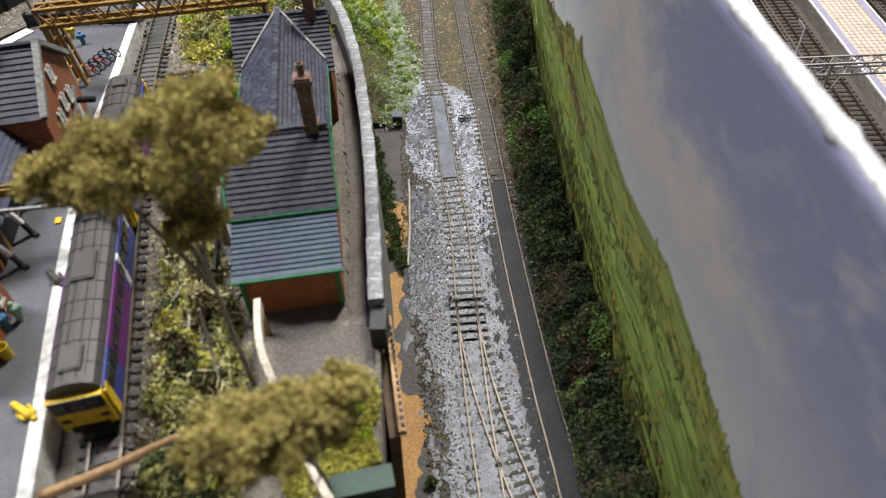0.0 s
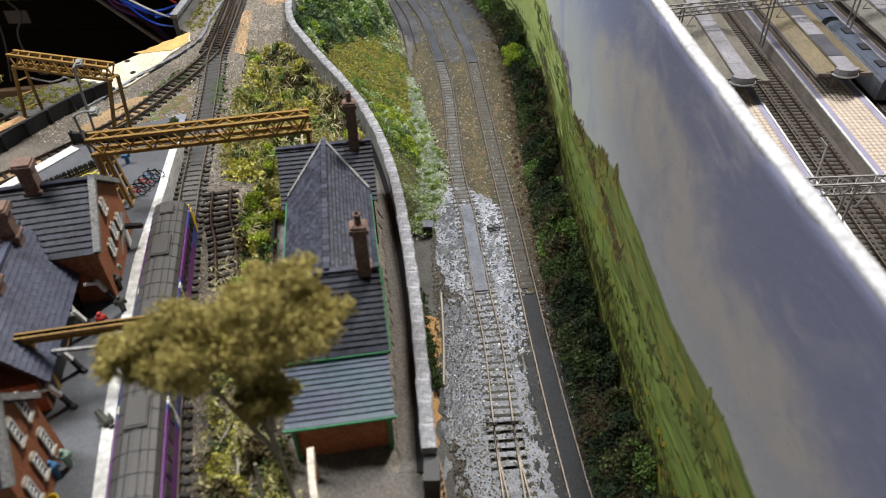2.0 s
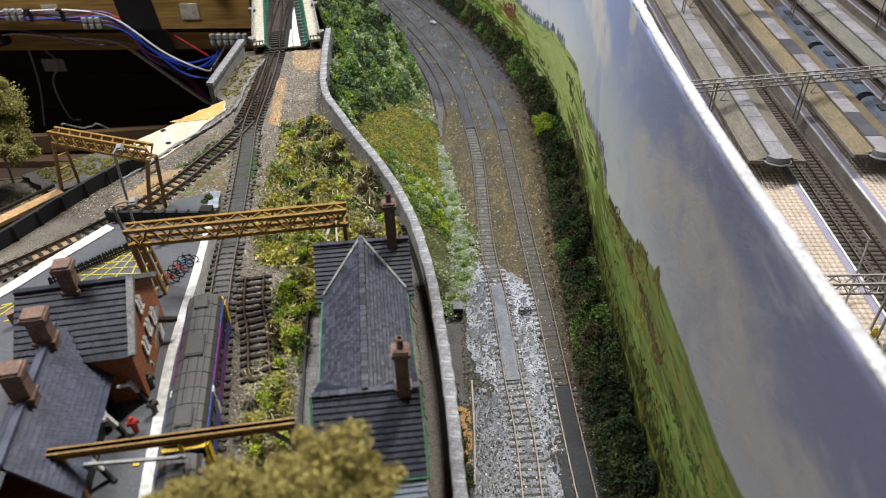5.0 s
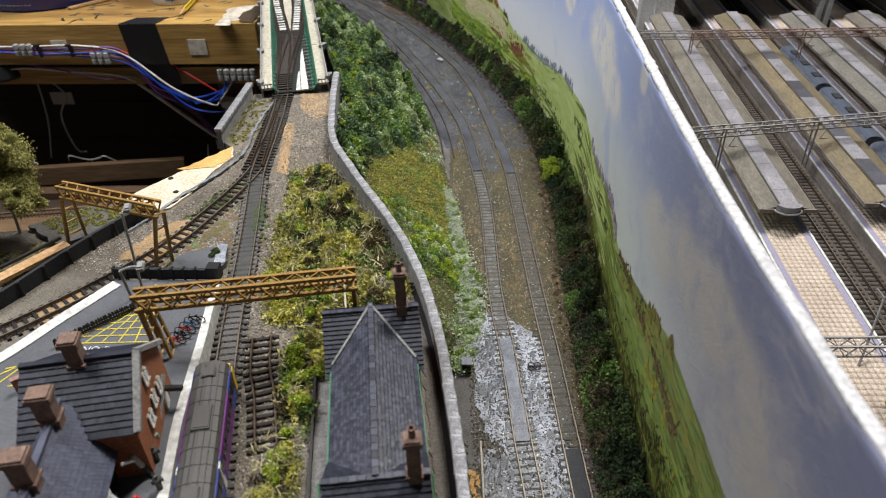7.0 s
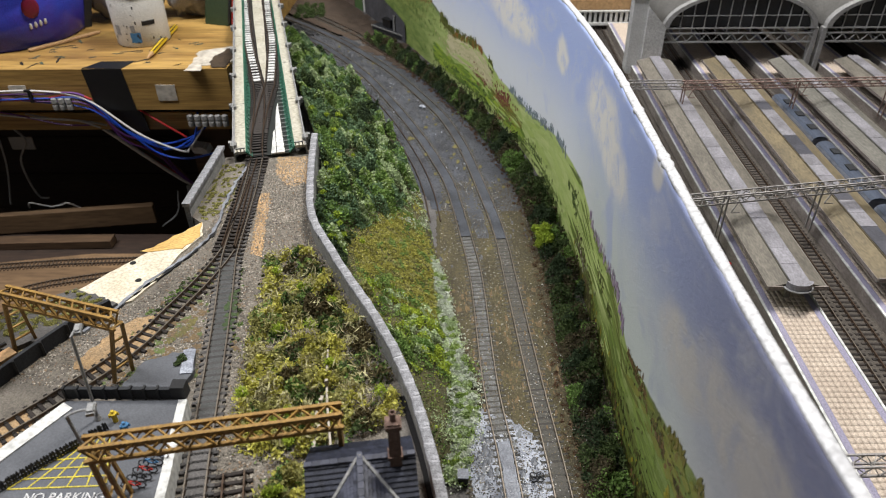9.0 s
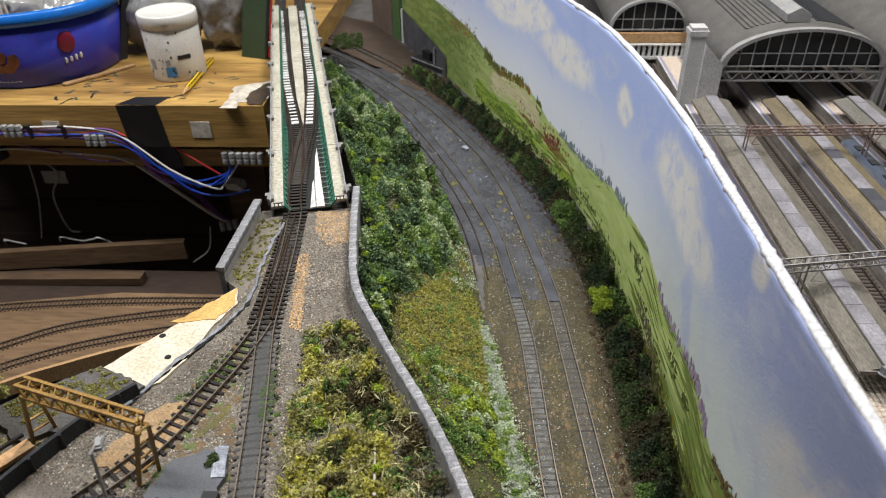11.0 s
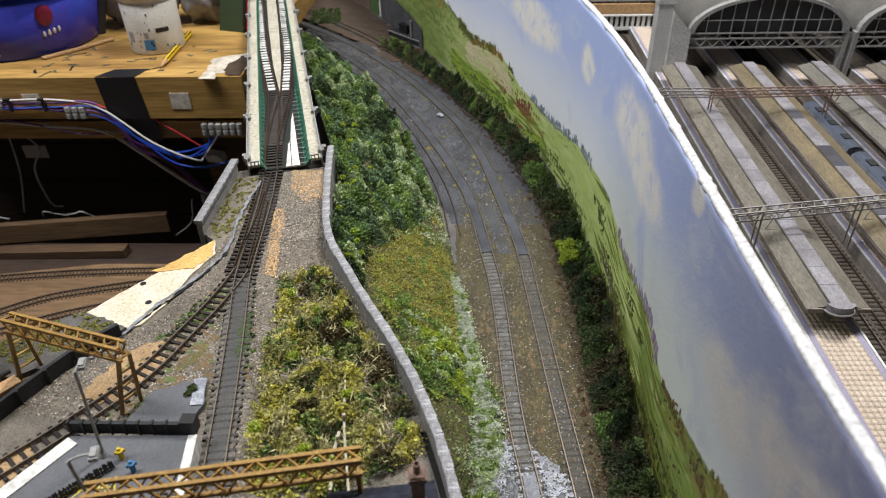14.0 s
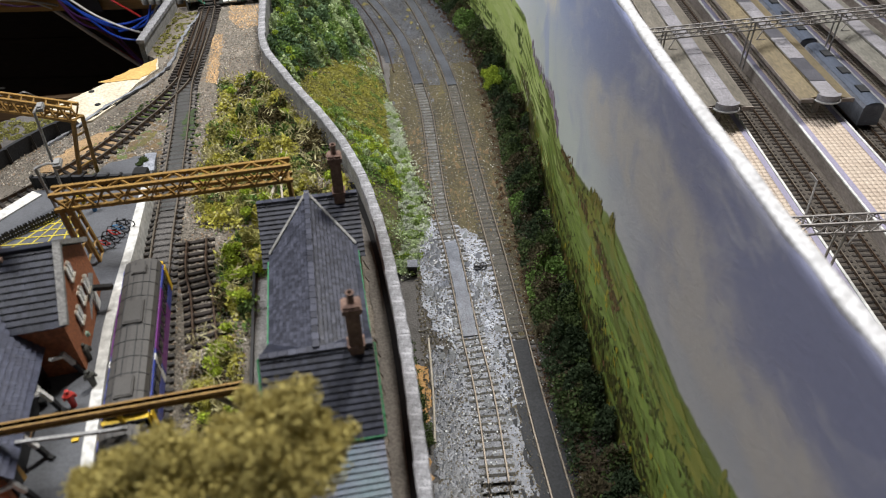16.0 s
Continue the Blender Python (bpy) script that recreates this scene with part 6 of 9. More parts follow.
def lattice_leg(parent, top, foot, w0, w1, along, bar, material, bays=4):
    """Two splayed posts with cross bracing; along: the direction in which they spread."""
    t, f, u = Vector(top), Vector(foot), Vector(along).normalized()
    for s in (-1, 1):
        put("post", Build().bar(t + u * s * w0 / 2, f + u * s * w1 / 2, bar * 1.5), material, parent)
    z = []
    for i in range(bays + 1):
        k = 1 if i % 2 else -1
        wi = (w0 + (w1 - w0) * i / bays) / 2
        z += [t.lerp(f, i / bays) + u * k * wi, t.lerp(f, i / bays) - u * k * wi]
    put("lacing", zigzag(z, bar * 0.9), material, parent)


g1 = thing("overhead_gantry", "ochre lattice girder gantry spanning the station tracks", "gantry", "overhead line gantries")
lattice(g1, (-0.1955, 0.3305, 0.1245), (-0.0865, 0.3505, 0.1245), 0.0065, 0.0085, 9, 0.0014, M_gantry)
lattice_leg(g1, (-0.193, 0.331, 0.1165), (-0.1915, 0.3312, 0.0826), 0.0065, 0.0095, (-0.18, 0.98, 0), 0.0012, M_gantry)
lattice_leg(g1, (-0.189, 0.332, 0.1165), (-0.186, 0.3325, 0.0826), 0.0065, 0.0075, (-0.18, 0.98, 0), 0.001, M_gantry)
lattice_leg(g1, (-0.0885, 0.350, 0.1165), (-0.0885, 0.350, 0.0706), 0.006, 0.008, (-0.18, 0.98, 0), 0.0013, M_gantry)
g2 = thing("overhead_gantry", "ochre lattice girder gantry over the curved track", "gantry", "overhead line gantries")
lattice(g2, (-0.2885, 0.4385, 0.1225), (-0.2165, 0.4165, 0.1225), 0.006, 0.008, 9, 0.0013, M_gantry)
lattice_leg(g2, (-0.2175, 0.4168, 0.115), (-0.228, 0.4225, 0.0706), 0.006, 0.012, (0.55, 0.83, 0), 0.0012, M_gantry)
lattice_leg(g2, (-0.2868, 0.438, 0.115), (-0.298, 0.4475, 0.0706), 0.006, 0.013, (0.6, 0.8, 0), 0.0012, M_gantry)
g0 = thing("overhead_gantry", "plain brass coloured gantry beam across the train", "gantry", "overhead line gantries")
put("beam", Build().bar((-0.178, 0.2053, 0.1125), (-0.088, 0.2222, 0.1125), 0.0016, 0.0034).bar((-0.178, 0.2053, 0.1138), (-0.088, 0.2222, 0.1138), 0.0032, 0.0008).bar((-0.178, 0.2053, 0.1108), (-0.088, 0.2222, 0.1108), 0.0028, 0.0006), M_gantry, g0)
put("post", Build().bar((-0.0893, 0.2219, 0.112), (-0.0885, 0.2175, 0.0706), 0.0026), M_bark, g0, "brown post")
put("brace", Build().bar((-0.0985, 0.22, 0.111), (-0.0892, 0.2195, 0.103), 0.0014), M_bark, g0)
put("post", Build().bar((-0.1725, 0.2066, 0.112), (-0.172, 0.2065, 0.0826), 0.002), M_gantry, g0)
put("arm", Build().bar((-0.168, 0.209, 0.102), (-0.130, 0.2135, 0.102), 0.0012), M_grey, g0, "grey wire arm")
put("warning_plate", Build().box((-0.131, 0.2142, 0.1065), (0.0018, 0.0006, 0.004)), M_yellow, g0, "small yellow plate")


def lamp_post(label, x, y, z, h, lean, arm):
    l_ = thing("street_lamp", label, "lamp", "yard lamps", x, y, z)
    top = Vector((lean[0], lean[1], h))
    put("post", tube(Build(), [(0, 0, 0), tuple(top * 0.5), tuple(top)], 0.0008, 8), M_grey, l_)
    put("base", lathe(Build(), (0, 0, 0), [(0, 0), (0.002, 0), (0.0018, 0.001), (0.0011, 0.003)], 12), M_grey, l_)
    put("arm", tube(Build(), [tuple(top), tuple(top + Vector((arm[0] * 0.5, arm[1] * 0.5, 0.001))), tuple(top + Vector((*arm, 0.0)))], 0.0006, 7), M_grey, l_)
    e = top + Vector((*arm, 0))
    put("lantern", Build().box((e.x, e.y, e.z - 0.0002), (0.0034, 0.0068, 0.0018), 15).box((e.x, e.y, e.z + 0.001), (0.0026, 0.005, 0.0012), 15), M_grey, l_)


lamp_post("grey bent street lamp at the platform end", -0.2215, 0.3805, 0.0826, 0.055, (0.002, 0.003), (0.001, 0.005))
lamp_post("grey street lamp beside the railings", -0.1995, 0.3385, 0.0826, 0.05, (-0.003, 0.0), (0.009, 0.004))


# ---- bicycles ----
def bicycle(material, x, y, rz):
    b_ = thing("bicycle", "tiny model bicycle leaning in a row", "bicycle", "parked bicycles", x, y, 0.0826, rz)
    for s_ in (-1, 1):
        r = Build()
        pts = [(0, s_ * 0.0034 + 0.0024 * math.cos(a_ * 0.5236), 0.0026 + 0.0024 * math.sin(a_ * 0.5236)) for a_ in range(13)]
        tube(r, pts, 0.00032, 5)
        put("wheel", r, M_black, b_)
    put("frame", Build().bar((0, 0.0034, 0.0026), (0, 0.0024, 0.0058), 0.0005).bar((0, 0.0026, 0.0052), (0, -0.0016, 0.005), 0.0005).bar((0, -0.0034, 0.0026), (0, -0.0014, 0.0056), 0.0005).bar((0, 0.0026, 0.005), (0, -0.0004, 0.0022), 0.0005).bar((0, -0.0034, 0.0026), (0, -0.0004, 0.0022), 0.0005), material, b_)
    put("handlebar", Build().bar((-0.0014, 0.0023, 0.006), (0.0014, 0.0023, 0.006), 0.0004), M_black, b_)
    put("saddle", Build().box((0, -0.0014, 0.0058), (0.0008, 0.0016, 0.0005)), M_black, b_)


for k in range(5):
    bicycle((M_black, M_fig[3], M_fig[0], M_black, M_fig[0])[k], -0.1815 - 0.0012 * k, 0.3555 - 0.0042 * k, 95)
# downpipe bracket on the platform wall
put("drain_pipe", Build().bar((-0.174, 0.297, 0.094), (-0.1655, 0.2975, 0.094), 0.0022), M_black, label="black pipe stub on the station wall", category="pipe")
put("drain_pipe", Build().bar((-0.1733, 0.281, 0.084), (-0.1745, 0.3005, 0.1), 0.0016), M_grey, label="grey sloping downpipe on the gable", category="pipe")


# ---- figures ----
def figure(x, y, z, m_, rz=0, h=0.0118, lying=False):
    k = h / 0.0118
    b_ = Build()
    lathe(b_, (0, 0, 0.0), [(0, 0), (0.0012, 0.0), (0.0013, 0.004 * k), (0.0015, 0.006 * k), (0.0019, 0.009 * k), (0.0012, 0.0098 * k), (0.0006, 0.0101 * k), (0.0010, 0.0108 * k), (0.0008, 0.0116 * k), (0, 0.0118 * k)], 9)
    b_.bar((0.0018, 0, 0.0088 * k), (0.0021, 0.0006, 0.0052 * k), 0.0008).bar((-0.0018, 0, 0.0088 * k), (-0.0021, 0.0006, 0.0052 * k), 0.0008)
    put("figurine", b_, m_, label="tiny painted plastic figurine on the platform", category="figurine", group="model figurines", m=pose(x, y, z + (0.0013 if lying else 0), 90 if lying else 0, 0, rz))


for x, y, k, ly in ((-0.1678, 0.264, 4, 0), (-0.1606, 0.2493, 4, 0), (-0.1653, 0.2392, 0, 0), (-0.1769, 0.2773, 2, 0), (-0.152, 0.171, 2, 0), (-0.1545, 0.1665, 3, 0), (-0.2116, 0.379, 1, 0), (-0.2028, 0.3716, 3, 0), (-0.1715, 0.2725, 2, 0)):
    figure(x, y, 0.0826, M_fig[k], 30, 0.0098 if y < 0.3 else 0.008)
figure(-0.1385, 0.1345, 0.0826, M_fig[1], 60, lying=True)
figure(-0.151, 0.194, 0.0826, M_fig[4], 50, lying=True)
put("litter_bin", lathe(Build(), (0, 0, 0), [(0, 0), (0.002, 0), (0.0022, 0.006), (0.0018, 0.006), (0.0017, 0.001)], 12), M_fig[1], label="small yellow bin on the platform", category="bin", m=pose(-0.1495, 0.1545, 0.0826))
put("signboard", Build().box((0, 0, 0.0004), (0.0024, 0.0035, 0.0008)), M_yellow, label="tiny yellow card lying on the platform", category="card", m=pose(-0.1590, 0.2235, 0.0826, 0, 0, 12))


# ---- train ----
def rail_car(label, x, y, rz, cab_near, cab_far, lead):
    c_ = thing("rail_car", label, "train", "two car train", x, y, TOP, rz)
    L, w = 0.0895, 0.0084
    z0, z1, zr = 0.0035, 0.0205, 0.0245
    sec = [(-w, z0), (-w, z1 - 0.002), (-w * 0.97, z1)] + [(w * 0.97 * math.cos(a_), z1 + (zr - z1) * math.sin(a_)) for a_ in (2.6, 2.1, 1.57, 1.04, 0.54)] + [(w * 0.97, z1), (w, z1 - 0.002), (w, z0)]
    ln = np.array([(0, y_) for y_ in (-L / 2 + 0.001, -L / 4, 0, L / 4, L / 2 - 0.001)])
    put("body", sweep(Build(), ln, sec), M_livwhite, c_, "white and blue painted body")
    rf = [(p, q + 0.0003) for p, q in sec[2:-2]]
    rf = [(rf[0][0] * 1.015, rf[0][1] - 0.0012)] + rf + [(rf[-1][0] * 1.015, rf[-1][1] - 0.0012)]
    roof = put("roof", sweep(Build(), ln * (1, 1.004), rf), M_train, c_, "dull brown grey ribbed roof", smooth=False)
    for y_, ww, ll in ((-0.034, 0.007, 0.010), (0.008, 0.008, 0.014), (0.036, 0.0065, 0.006)):
        put("hatch", Build().box((0, y_, zr + 0.0003), (ww, ll, 0.0011)).box((0, y_, zr + 0.0009), (ww * 0.85, ll * 0.88, 0.0006)), M_train, roof)
    for x_ in (-0.0046, -0.002, 0.0022, 0.0048):
        put("roof_rib", Build().box((x_, 0, z1 + (zr - z1) * math.sqrt(max(0, 1 - (x_ / w) ** 2)) + 0.0003), (0.0002, L * 0.93, 0.00022)), M_infill_dark, roof)
    for k in range(9):
        y_ = -L / 2 + 0.009 + k * 0.009
        rb = Build()
        arc_ = [(w * 0.985 * math.cos(a_), z1 + 0.0003 + (zr - z1 + 0.0002) * math.sin(a_)) for a_ in np.linspace(0.25, 2.9, 9)]
        for (p0, q0), (p1, q1) in zip(arc_, arc_[1:]):
            rb.bar((p0, y_, q0 - 0.00012), (p1, y_, q1 - 0.00012), 0.0002)
        put("roof_seam", rb, M_infill_dark, roof)
    for s_ in (-1, 1):
        sx = s_ * (w + 0.00025)
        put("livery_band", Build().box((sx, 0.0, 0.0068), (0.0006, L * 0.97, 0.0062)), M_blue, c_, "deep blue lower band")
        put("livery_band", Build().box((sx + s_ * 0.0001, lead * 0.008, 0.0118), (0.0006, L * 0.42, 0.016)), M_purple, c_, "purple centre panel")
        put("livery_band", Build().box((sx + s_ * 0.0002, -lead * 0.0155, 0.0118), (0.0006, 0.0035, 0.0155)), M_livwhite, c_, "white door panel")
        put("livery_band", Build().box((sx, 0, 0.0186), (0.0006, L * 0.97, 0.0018)), M_blue, c_, "dark blue cantrail")
        for k in range(10):
            y_ = -L / 2 + 0.0085 + k * 0.0080
            put("window", Build().box((sx + s_ * 0.0004, y_, 0.0142), (0.0006, 0.006, 0.0055)), M_glass, c_)
        for y_, on in ((-L / 2 + 0.002, cab_near), (L / 2 - 0.002, cab_far)):
            if on:
                put("cab_panel", Build().box((sx + s_ * 0.0003, y_, 0.0115), (0.0007, 0.0038, 0.014)), M_yellow, c_, "yellow cab corner")
    for y_, s_, on in ((-L / 2, -1, cab_near), (L / 2, 1, cab_far)):
        e_ = put("end", Build().box((0, y_ + s_ * 0.0004, 0.0115), (2 * w, 0.0022, 0.016)), M_yellow if on else M_black, c_, "yellow cab end" if on else "dark inner end")
        if on:
            put("windscreen", Build().box((0, y_ + s_ * 0.0016, 0.0162), (2 * w * 0.94, 0.0006, 0.0062)), M_black, e_, "black windscreen surround")
            for k in (-1, 0, 1):
                put("pane", Build().box((k * 0.0052, y_ + s_ * 0.002, 0.0162), (0.0042, 0.0005, 0.0048)), M_glass, e_)
            for k in (-1, 1):
                put("headlamp", Build().box((k * 0.006, y_ + s_ * 0.0017, 0.0088), (0.0026, 0.0005, 0.0012)), M_black, e_)
            put("coupling", Build().box((0, y_ + s_ * 0.003, 0.004), (0.003, 0.005, 0.002)).box((0, y_ + s_ * 0.001, 0.0035), (0.012, 0.002, 0.003)), M_black, e_)
    put("underframe", Build().box((0, 0, 0.0028), (0.0125, L * 0.95, 0.0025)), M_black, c_)
    for y_ in (-0.03, 0.03):
        for s_ in (-1, 1):
            wb = Build()
            m_ = [(s_ * 0.0049, y_ + 0.0026 * math.cos(k * 0.5236), 0.0026 + 0.0026 * math.sin(k * 0.5236)) for k in range(12)]
            wb.add(m_ + [(s_ * 0.0064, p[1], p[2]) for p in m_], [tuple(range(12)), tuple(range(23, 11, -1))] + [(k, 12 + k, 12 + (k + 1) % 12, (k + 1) % 12) for k in range(12)])
            put("wheel", wb, M_black, c_)


rail_car("brown roofed rail car with purple sides and yellow cab", -0.1243, 0.1745, 14.6, True, False, -1)
rail_car("brown roofed diesel rail car with purple and blue sides", -0.1460, 0.2680, 12.0, True, True, 1)


# ---- weeds and scrub on the upper board ----
def ground_clumps(poly, n, z=0.0708, up=0.004, lumpy=0.0):
    """Places spread over a piece of ground; lumpy: how far they gather into taller mounds with gaps between."""
    p = sample(poly, int(n * (1 + lumpy)))
    p = p + RNG.normal(size=p.shape) * (0.0028 if lumpy else 0.0)
    if not lumpy:
        return np.c_[p, z + RNG.uniform(0, up, len(p))]
    k = np.array([0.5 + 0.9 * noise.noise((x * 42, y * 42, 1.5)) for x, y in p])
    keep = RNG.uniform(size=len(p)) < np.clip(k * 1.5, 0.06, 1)
    p, k = p[keep], np.clip(k[keep], 0, 1)
    return np.c_[p, z + RNG.uniform(0, up, len(p)) * (0.2 + 1.7 * k)]


SCRUB_FAR = [(-0.168, 0.535), (-0.142, 0.548), (-0.128, 0.528), (-0.108, 0.49), (-0.09, 0.455), (-0.073, 0.42), (-0.066, 0.392), (-0.1, 0.372), (-0.12, 0.362), (-0.148, 0.37), (-0.156, 0.42), (-0.164, 0.47)]
SCRUB_SIDE = [(-0.131, 0.345), (-0.115, 0.36), (-0.103, 0.345), (-0.106, 0.32), (-0.1085, 0.27), (-0.1, 0.235), (-0.113, 0.225), (-0.1205, 0.25), (-0.1175, 0.285), (-0.1235, 0.315)]
SCRUB_NEAR = [(-0.093, 0.105), (-0.062, 0.105), (-0.0665, 0.14), (-0.0745, 0.175), (-0.09, 0.21), (-0.098, 0.235), (-0.118, 0.27), (-0.1245, 0.262), (-0.11, 0.2), (-0.1, 0.15)]
SCRUB_YARD = [(-0.056, 0.145), (-0.022, 0.15), (-0.0185, 0.118), (-0.043, 0.1), (-0.055, 0.12)]
L_brown = leaf("brown_scrub", (0.16, 0.13, 0.06), (0.08, 0.065, 0.035), 0.4)
for poly, n, tall, tag in ((SCRUB_FAR, 95000, 0.015, "beyond the building"), (SCRUB_SIDE, 22000, 0.009, "beside the siding"), (SCRUB_NEAR, 42000, 0.011, "beside the train")):
    q = sample(poly, n) + RNG.normal(size=(n, 2)) * 0.0022
    p = np.c_[q, np.full(n, 0.0708)]
    lump, who = tufts(p, 84, 5.0)
    lump = np.clip(0.05 + lump * (0.5 + 0.85 * field(p, 38, 20.0)) + 0.25 * field(p, 40, 15.0), 0, 1.3)
    keep = RNG.uniform(size=n) < 0.08 + lump * 1.2
    p, lump, who = p[keep], lump[keep], who[keep]
    mixed = ((0.24, L_brown, "dark brown"), (0.17, L_dark, "dark green"), (0.3, L_olive, "olive"), (0.14, L_yellow, "yellow green"), (0.15, L_straw, "pale straw")) if poly is SCRUB_NEAR else ((0.14, L_brown, "dark brown"), (0.1, L_dark, "dark green"), (0.1, L_green, "dull green"), (0.28, L_olive, "olive"), (0.28, L_yellow, "yellow green"), (0.1, L_straw, "pale straw"))
    thicket("scrub", p, tall * 1.25 * lump * (0.75 + 0.5 * field(p, 190, 3.0)) + 0.0006, mixed, 0.001, "fibrous scrub " + tag, 0.55, 0.35, who, 30.0, 0.2)
    c = ground_clumps(poly, int(n / 900), up=0.014, lumpy=0.9)
    stuff("dry_stalks", fibre_mesh("dry_stalks", np.repeat(c, 8, axis=0) + RNG.normal(size=(len(c) * 8, 3)) * 0.0018, 0.0024, 0.12, 1.0), L_straw, "pale dry stalks " + tag)
bushes("scrub", ground_clumps(SCRUB_FAR, 16, up=0.012), 0.0025, 0.0045, 200, 0.0011, L_bright, "lime green tufts in the scrub")
bushes("scrub", ground_clumps(SCRUB_SIDE, 26, up=0.01), 0.002, 0.0045, 200, 0.0011, L_bright, "lime green scrub beside the siding")
bushes("scrub", ground_clumps(SCRUB_YARD, 260, up=0.0025), 0.0012, 0.0035, 110, 0.0009, L_yellow, "low dry weeds in the yard corner", 0.4)
bushes("scrub", np.array([(-0.0265, 0.139, 0.072), (-0.026, 0.137, 0.073), (-0.0225, 0.129, 0.072), (-0.0235, 0.1275, 0.073), (-0.028, 0.1385, 0.072)]), 0.0018, 0.0028, 200, 0.0008, L_bright, "two bright yellow weed tufts", 0.6)
# small tufts along the tracks
for n, m_, lab in ((90, L_green, "small green tufts between the tracks"), (70, L_dark, "small dark tufts between the tracks")):
    c = ground_clumps([(-0.245, 0.45), (-0.215, 0.53), (-0.185, 0.53), (-0.168, 0.45), (-0.182, 0.44), (-0.19, 0.5), (-0.2, 0.52), (-0.225, 0.47)], n, up=0.0006)
    bushes("weeds", c, 0.0008, 0.0026, 70, 0.0008, m_, lab, 0.3)
bushes("weeds", ground_clumps([(-0.2, 0.432), (-0.196, 0.436), (-0.193, 0.431), (-0.197, 0.427)], 8, z=0.0745, up=0.002), 0.0015, 0.003, 120, 0.0009, L_dark, "dark green tuft on the ramp")
bushes("weeds", ground_clumps([(-0.242, 0.60), (-0.242, 0.68), (-0.222, 0.68), (-0.214, 0.6), (-0.23, 0.59)], 110, up=0.001), 0.0008, 0.0024, 70, 0.0008, L_olive, "sparse weeds behind the parapet", 0.3)
bushes("weeds", ground_clumps([(-0.262, 0.485), (-0.29, 0.498), (-0.335, 0.465), (-0.31, 0.452), (-0.28, 0.465)], 150, z=0.0745, up=0.001), 0.0008, 0.003, 70, 0.0008, L_olive, "mossy weeds on the board corner", 0.3)
bushes("weeds", ground_clumps([(-0.285, 0.47), (-0.31, 0.45), (-0.37, 0.42), (-0.35, 0.37), (-0.31, 0.405)], 160, up=0.001), 0.001, 0.003, 80, 0.0009, L_straw, "pale dry grass behind the low wall", 0.3)


def pebbles(name, pts, s0, s1, material, label):
    """Loose stones: small uneven blocks, each lying its own way."""
    n = len(pts)
    base = np.array([(-1, -1, 0), (1, -1, 0), (1, 1, 0), (-1, 1, 0), (0, 0, 1.2)], float)
    s = RNG.uniform(s0, s1, n)[:, None, None]
    v = base[None] * s * RNG.uniform(0.6, 1.2, (n, 5, 3))
    a = RNG.uniform(0, 6.28, n)
    c, d = np.cos(a)[:, None], np.sin(a)[:, None]
    x, y = v[..., 0] * c - v[..., 1] * d, v[..., 0] * d + v[..., 1] * c
    v = np.stack([x, y, v[..., 2]], -1) + pts[:, None]
    o = np.arange(n)[:, None] * 5
    t = np.concatenate([o + np.array([[0, 1, 4]]), o + np.array([[1, 2, 4]]), o + np.array([[2, 3, 4]]), o + np.array([[3, 0, 4]])], 0)
    return stuff(name, np_mesh(name, v.reshape(-1, 3), t), material, label, "stones")


M_peb = mat("loose_ballast", (0.21, 0.185, 0.155), 0.85, (0.085, 0.075, 0.06), 45, 1, 900, 0.0, per=0.55)
up_poly = [(-0.31, 0.42), (-0.24, 0.5), (-0.225, 0.58), (-0.22, 0.68), (-0.165, 0.68), (-0.148, 0.58), (-0.072, 0.4), (-0.1, 0.36), (-0.106, 0.2), (-0.062, 0.1), (-0.09, 0.09), (-0.145, 0.25), (-0.172, 0.36), (-0.18, 0.41), (-0.24, 0.41)]
pebbles("ballast", ground_clumps(up_poly, 26000, up=0.0004), 0.0003, 0.0007, M_peb, "loose grey ballast stones on the upper board")
pebbles("ballast", ground_clumps(up_poly, 6000, up=0.0005), 0.0003, 0.00065, mat("pale_stones", (0.42, 0.38, 0.32), 0.85, (0.2, 0.18, 0.15), 60, 1, 900, 0.0, per=0.4), "pale stones scattered in the upper ballast")
pebbles("ballast", ground_clumps(up_poly, 5000, up=0.0005), 0.0003, 0.0007, mat("rusty_stones", (0.22, 0.155, 0.1), 0.85, (0.13, 0.09, 0.06), 60, 1, 900, 0.0, per=0.4), "rust brown stones scattered in the upper ballast")
sand_poly = [(-0.205, 0.695), (-0.166, 0.695), (-0.158, 0.64), (-0.1485, 0.59), (-0.172, 0.585), (-0.186, 0.55), (-0.19, 0.6)]
top_sand = [(-0.196, 0.695), (-0.166, 0.695), (-0.158, 0.648), (-0.174, 0.64), (-0.19, 0.662)]
side_sand = [(-0.197, 0.63), (-0.189, 0.63), (-0.179, 0.569), (-0.175, 0.541), (-0.184, 0.544)]
pebbles("ballast", np.vstack([ground_clumps(top_sand, 900, z=0.0712, up=0.0005), ground_clumps(side_sand, 700, z=0.0712, up=0.0006)]), 0.0003, 0.0008, mat("orange_grit", (0.5, 0.33, 0.17), 0.85, (0.3, 0.2, 0.11), 60, 1, 900, 0.0, per=0.4), "orange grit by the bridge")
pebbles("ballast", ground_clumps(sand_poly, 2600, z=0.0711, up=0.0006), 0.0003, 0.0007, mat("grey_grit", (0.3, 0.265, 0.215), 0.85, (0.14, 0.13, 0.115), 60, 1, 900, 0.0, per=0.5), "grey grit mixed into the orange ballast")
low_poly = [(0.06, 0.1), (0.06, 0.5), (0.05, 0.65), (0.02, 0.78), (-0.05, 0.78), (-0.05, 0.6), (-0.034, 0.48), (-0.024, 0.3), (-0.012, 0.2), (0.0, 0.1)]
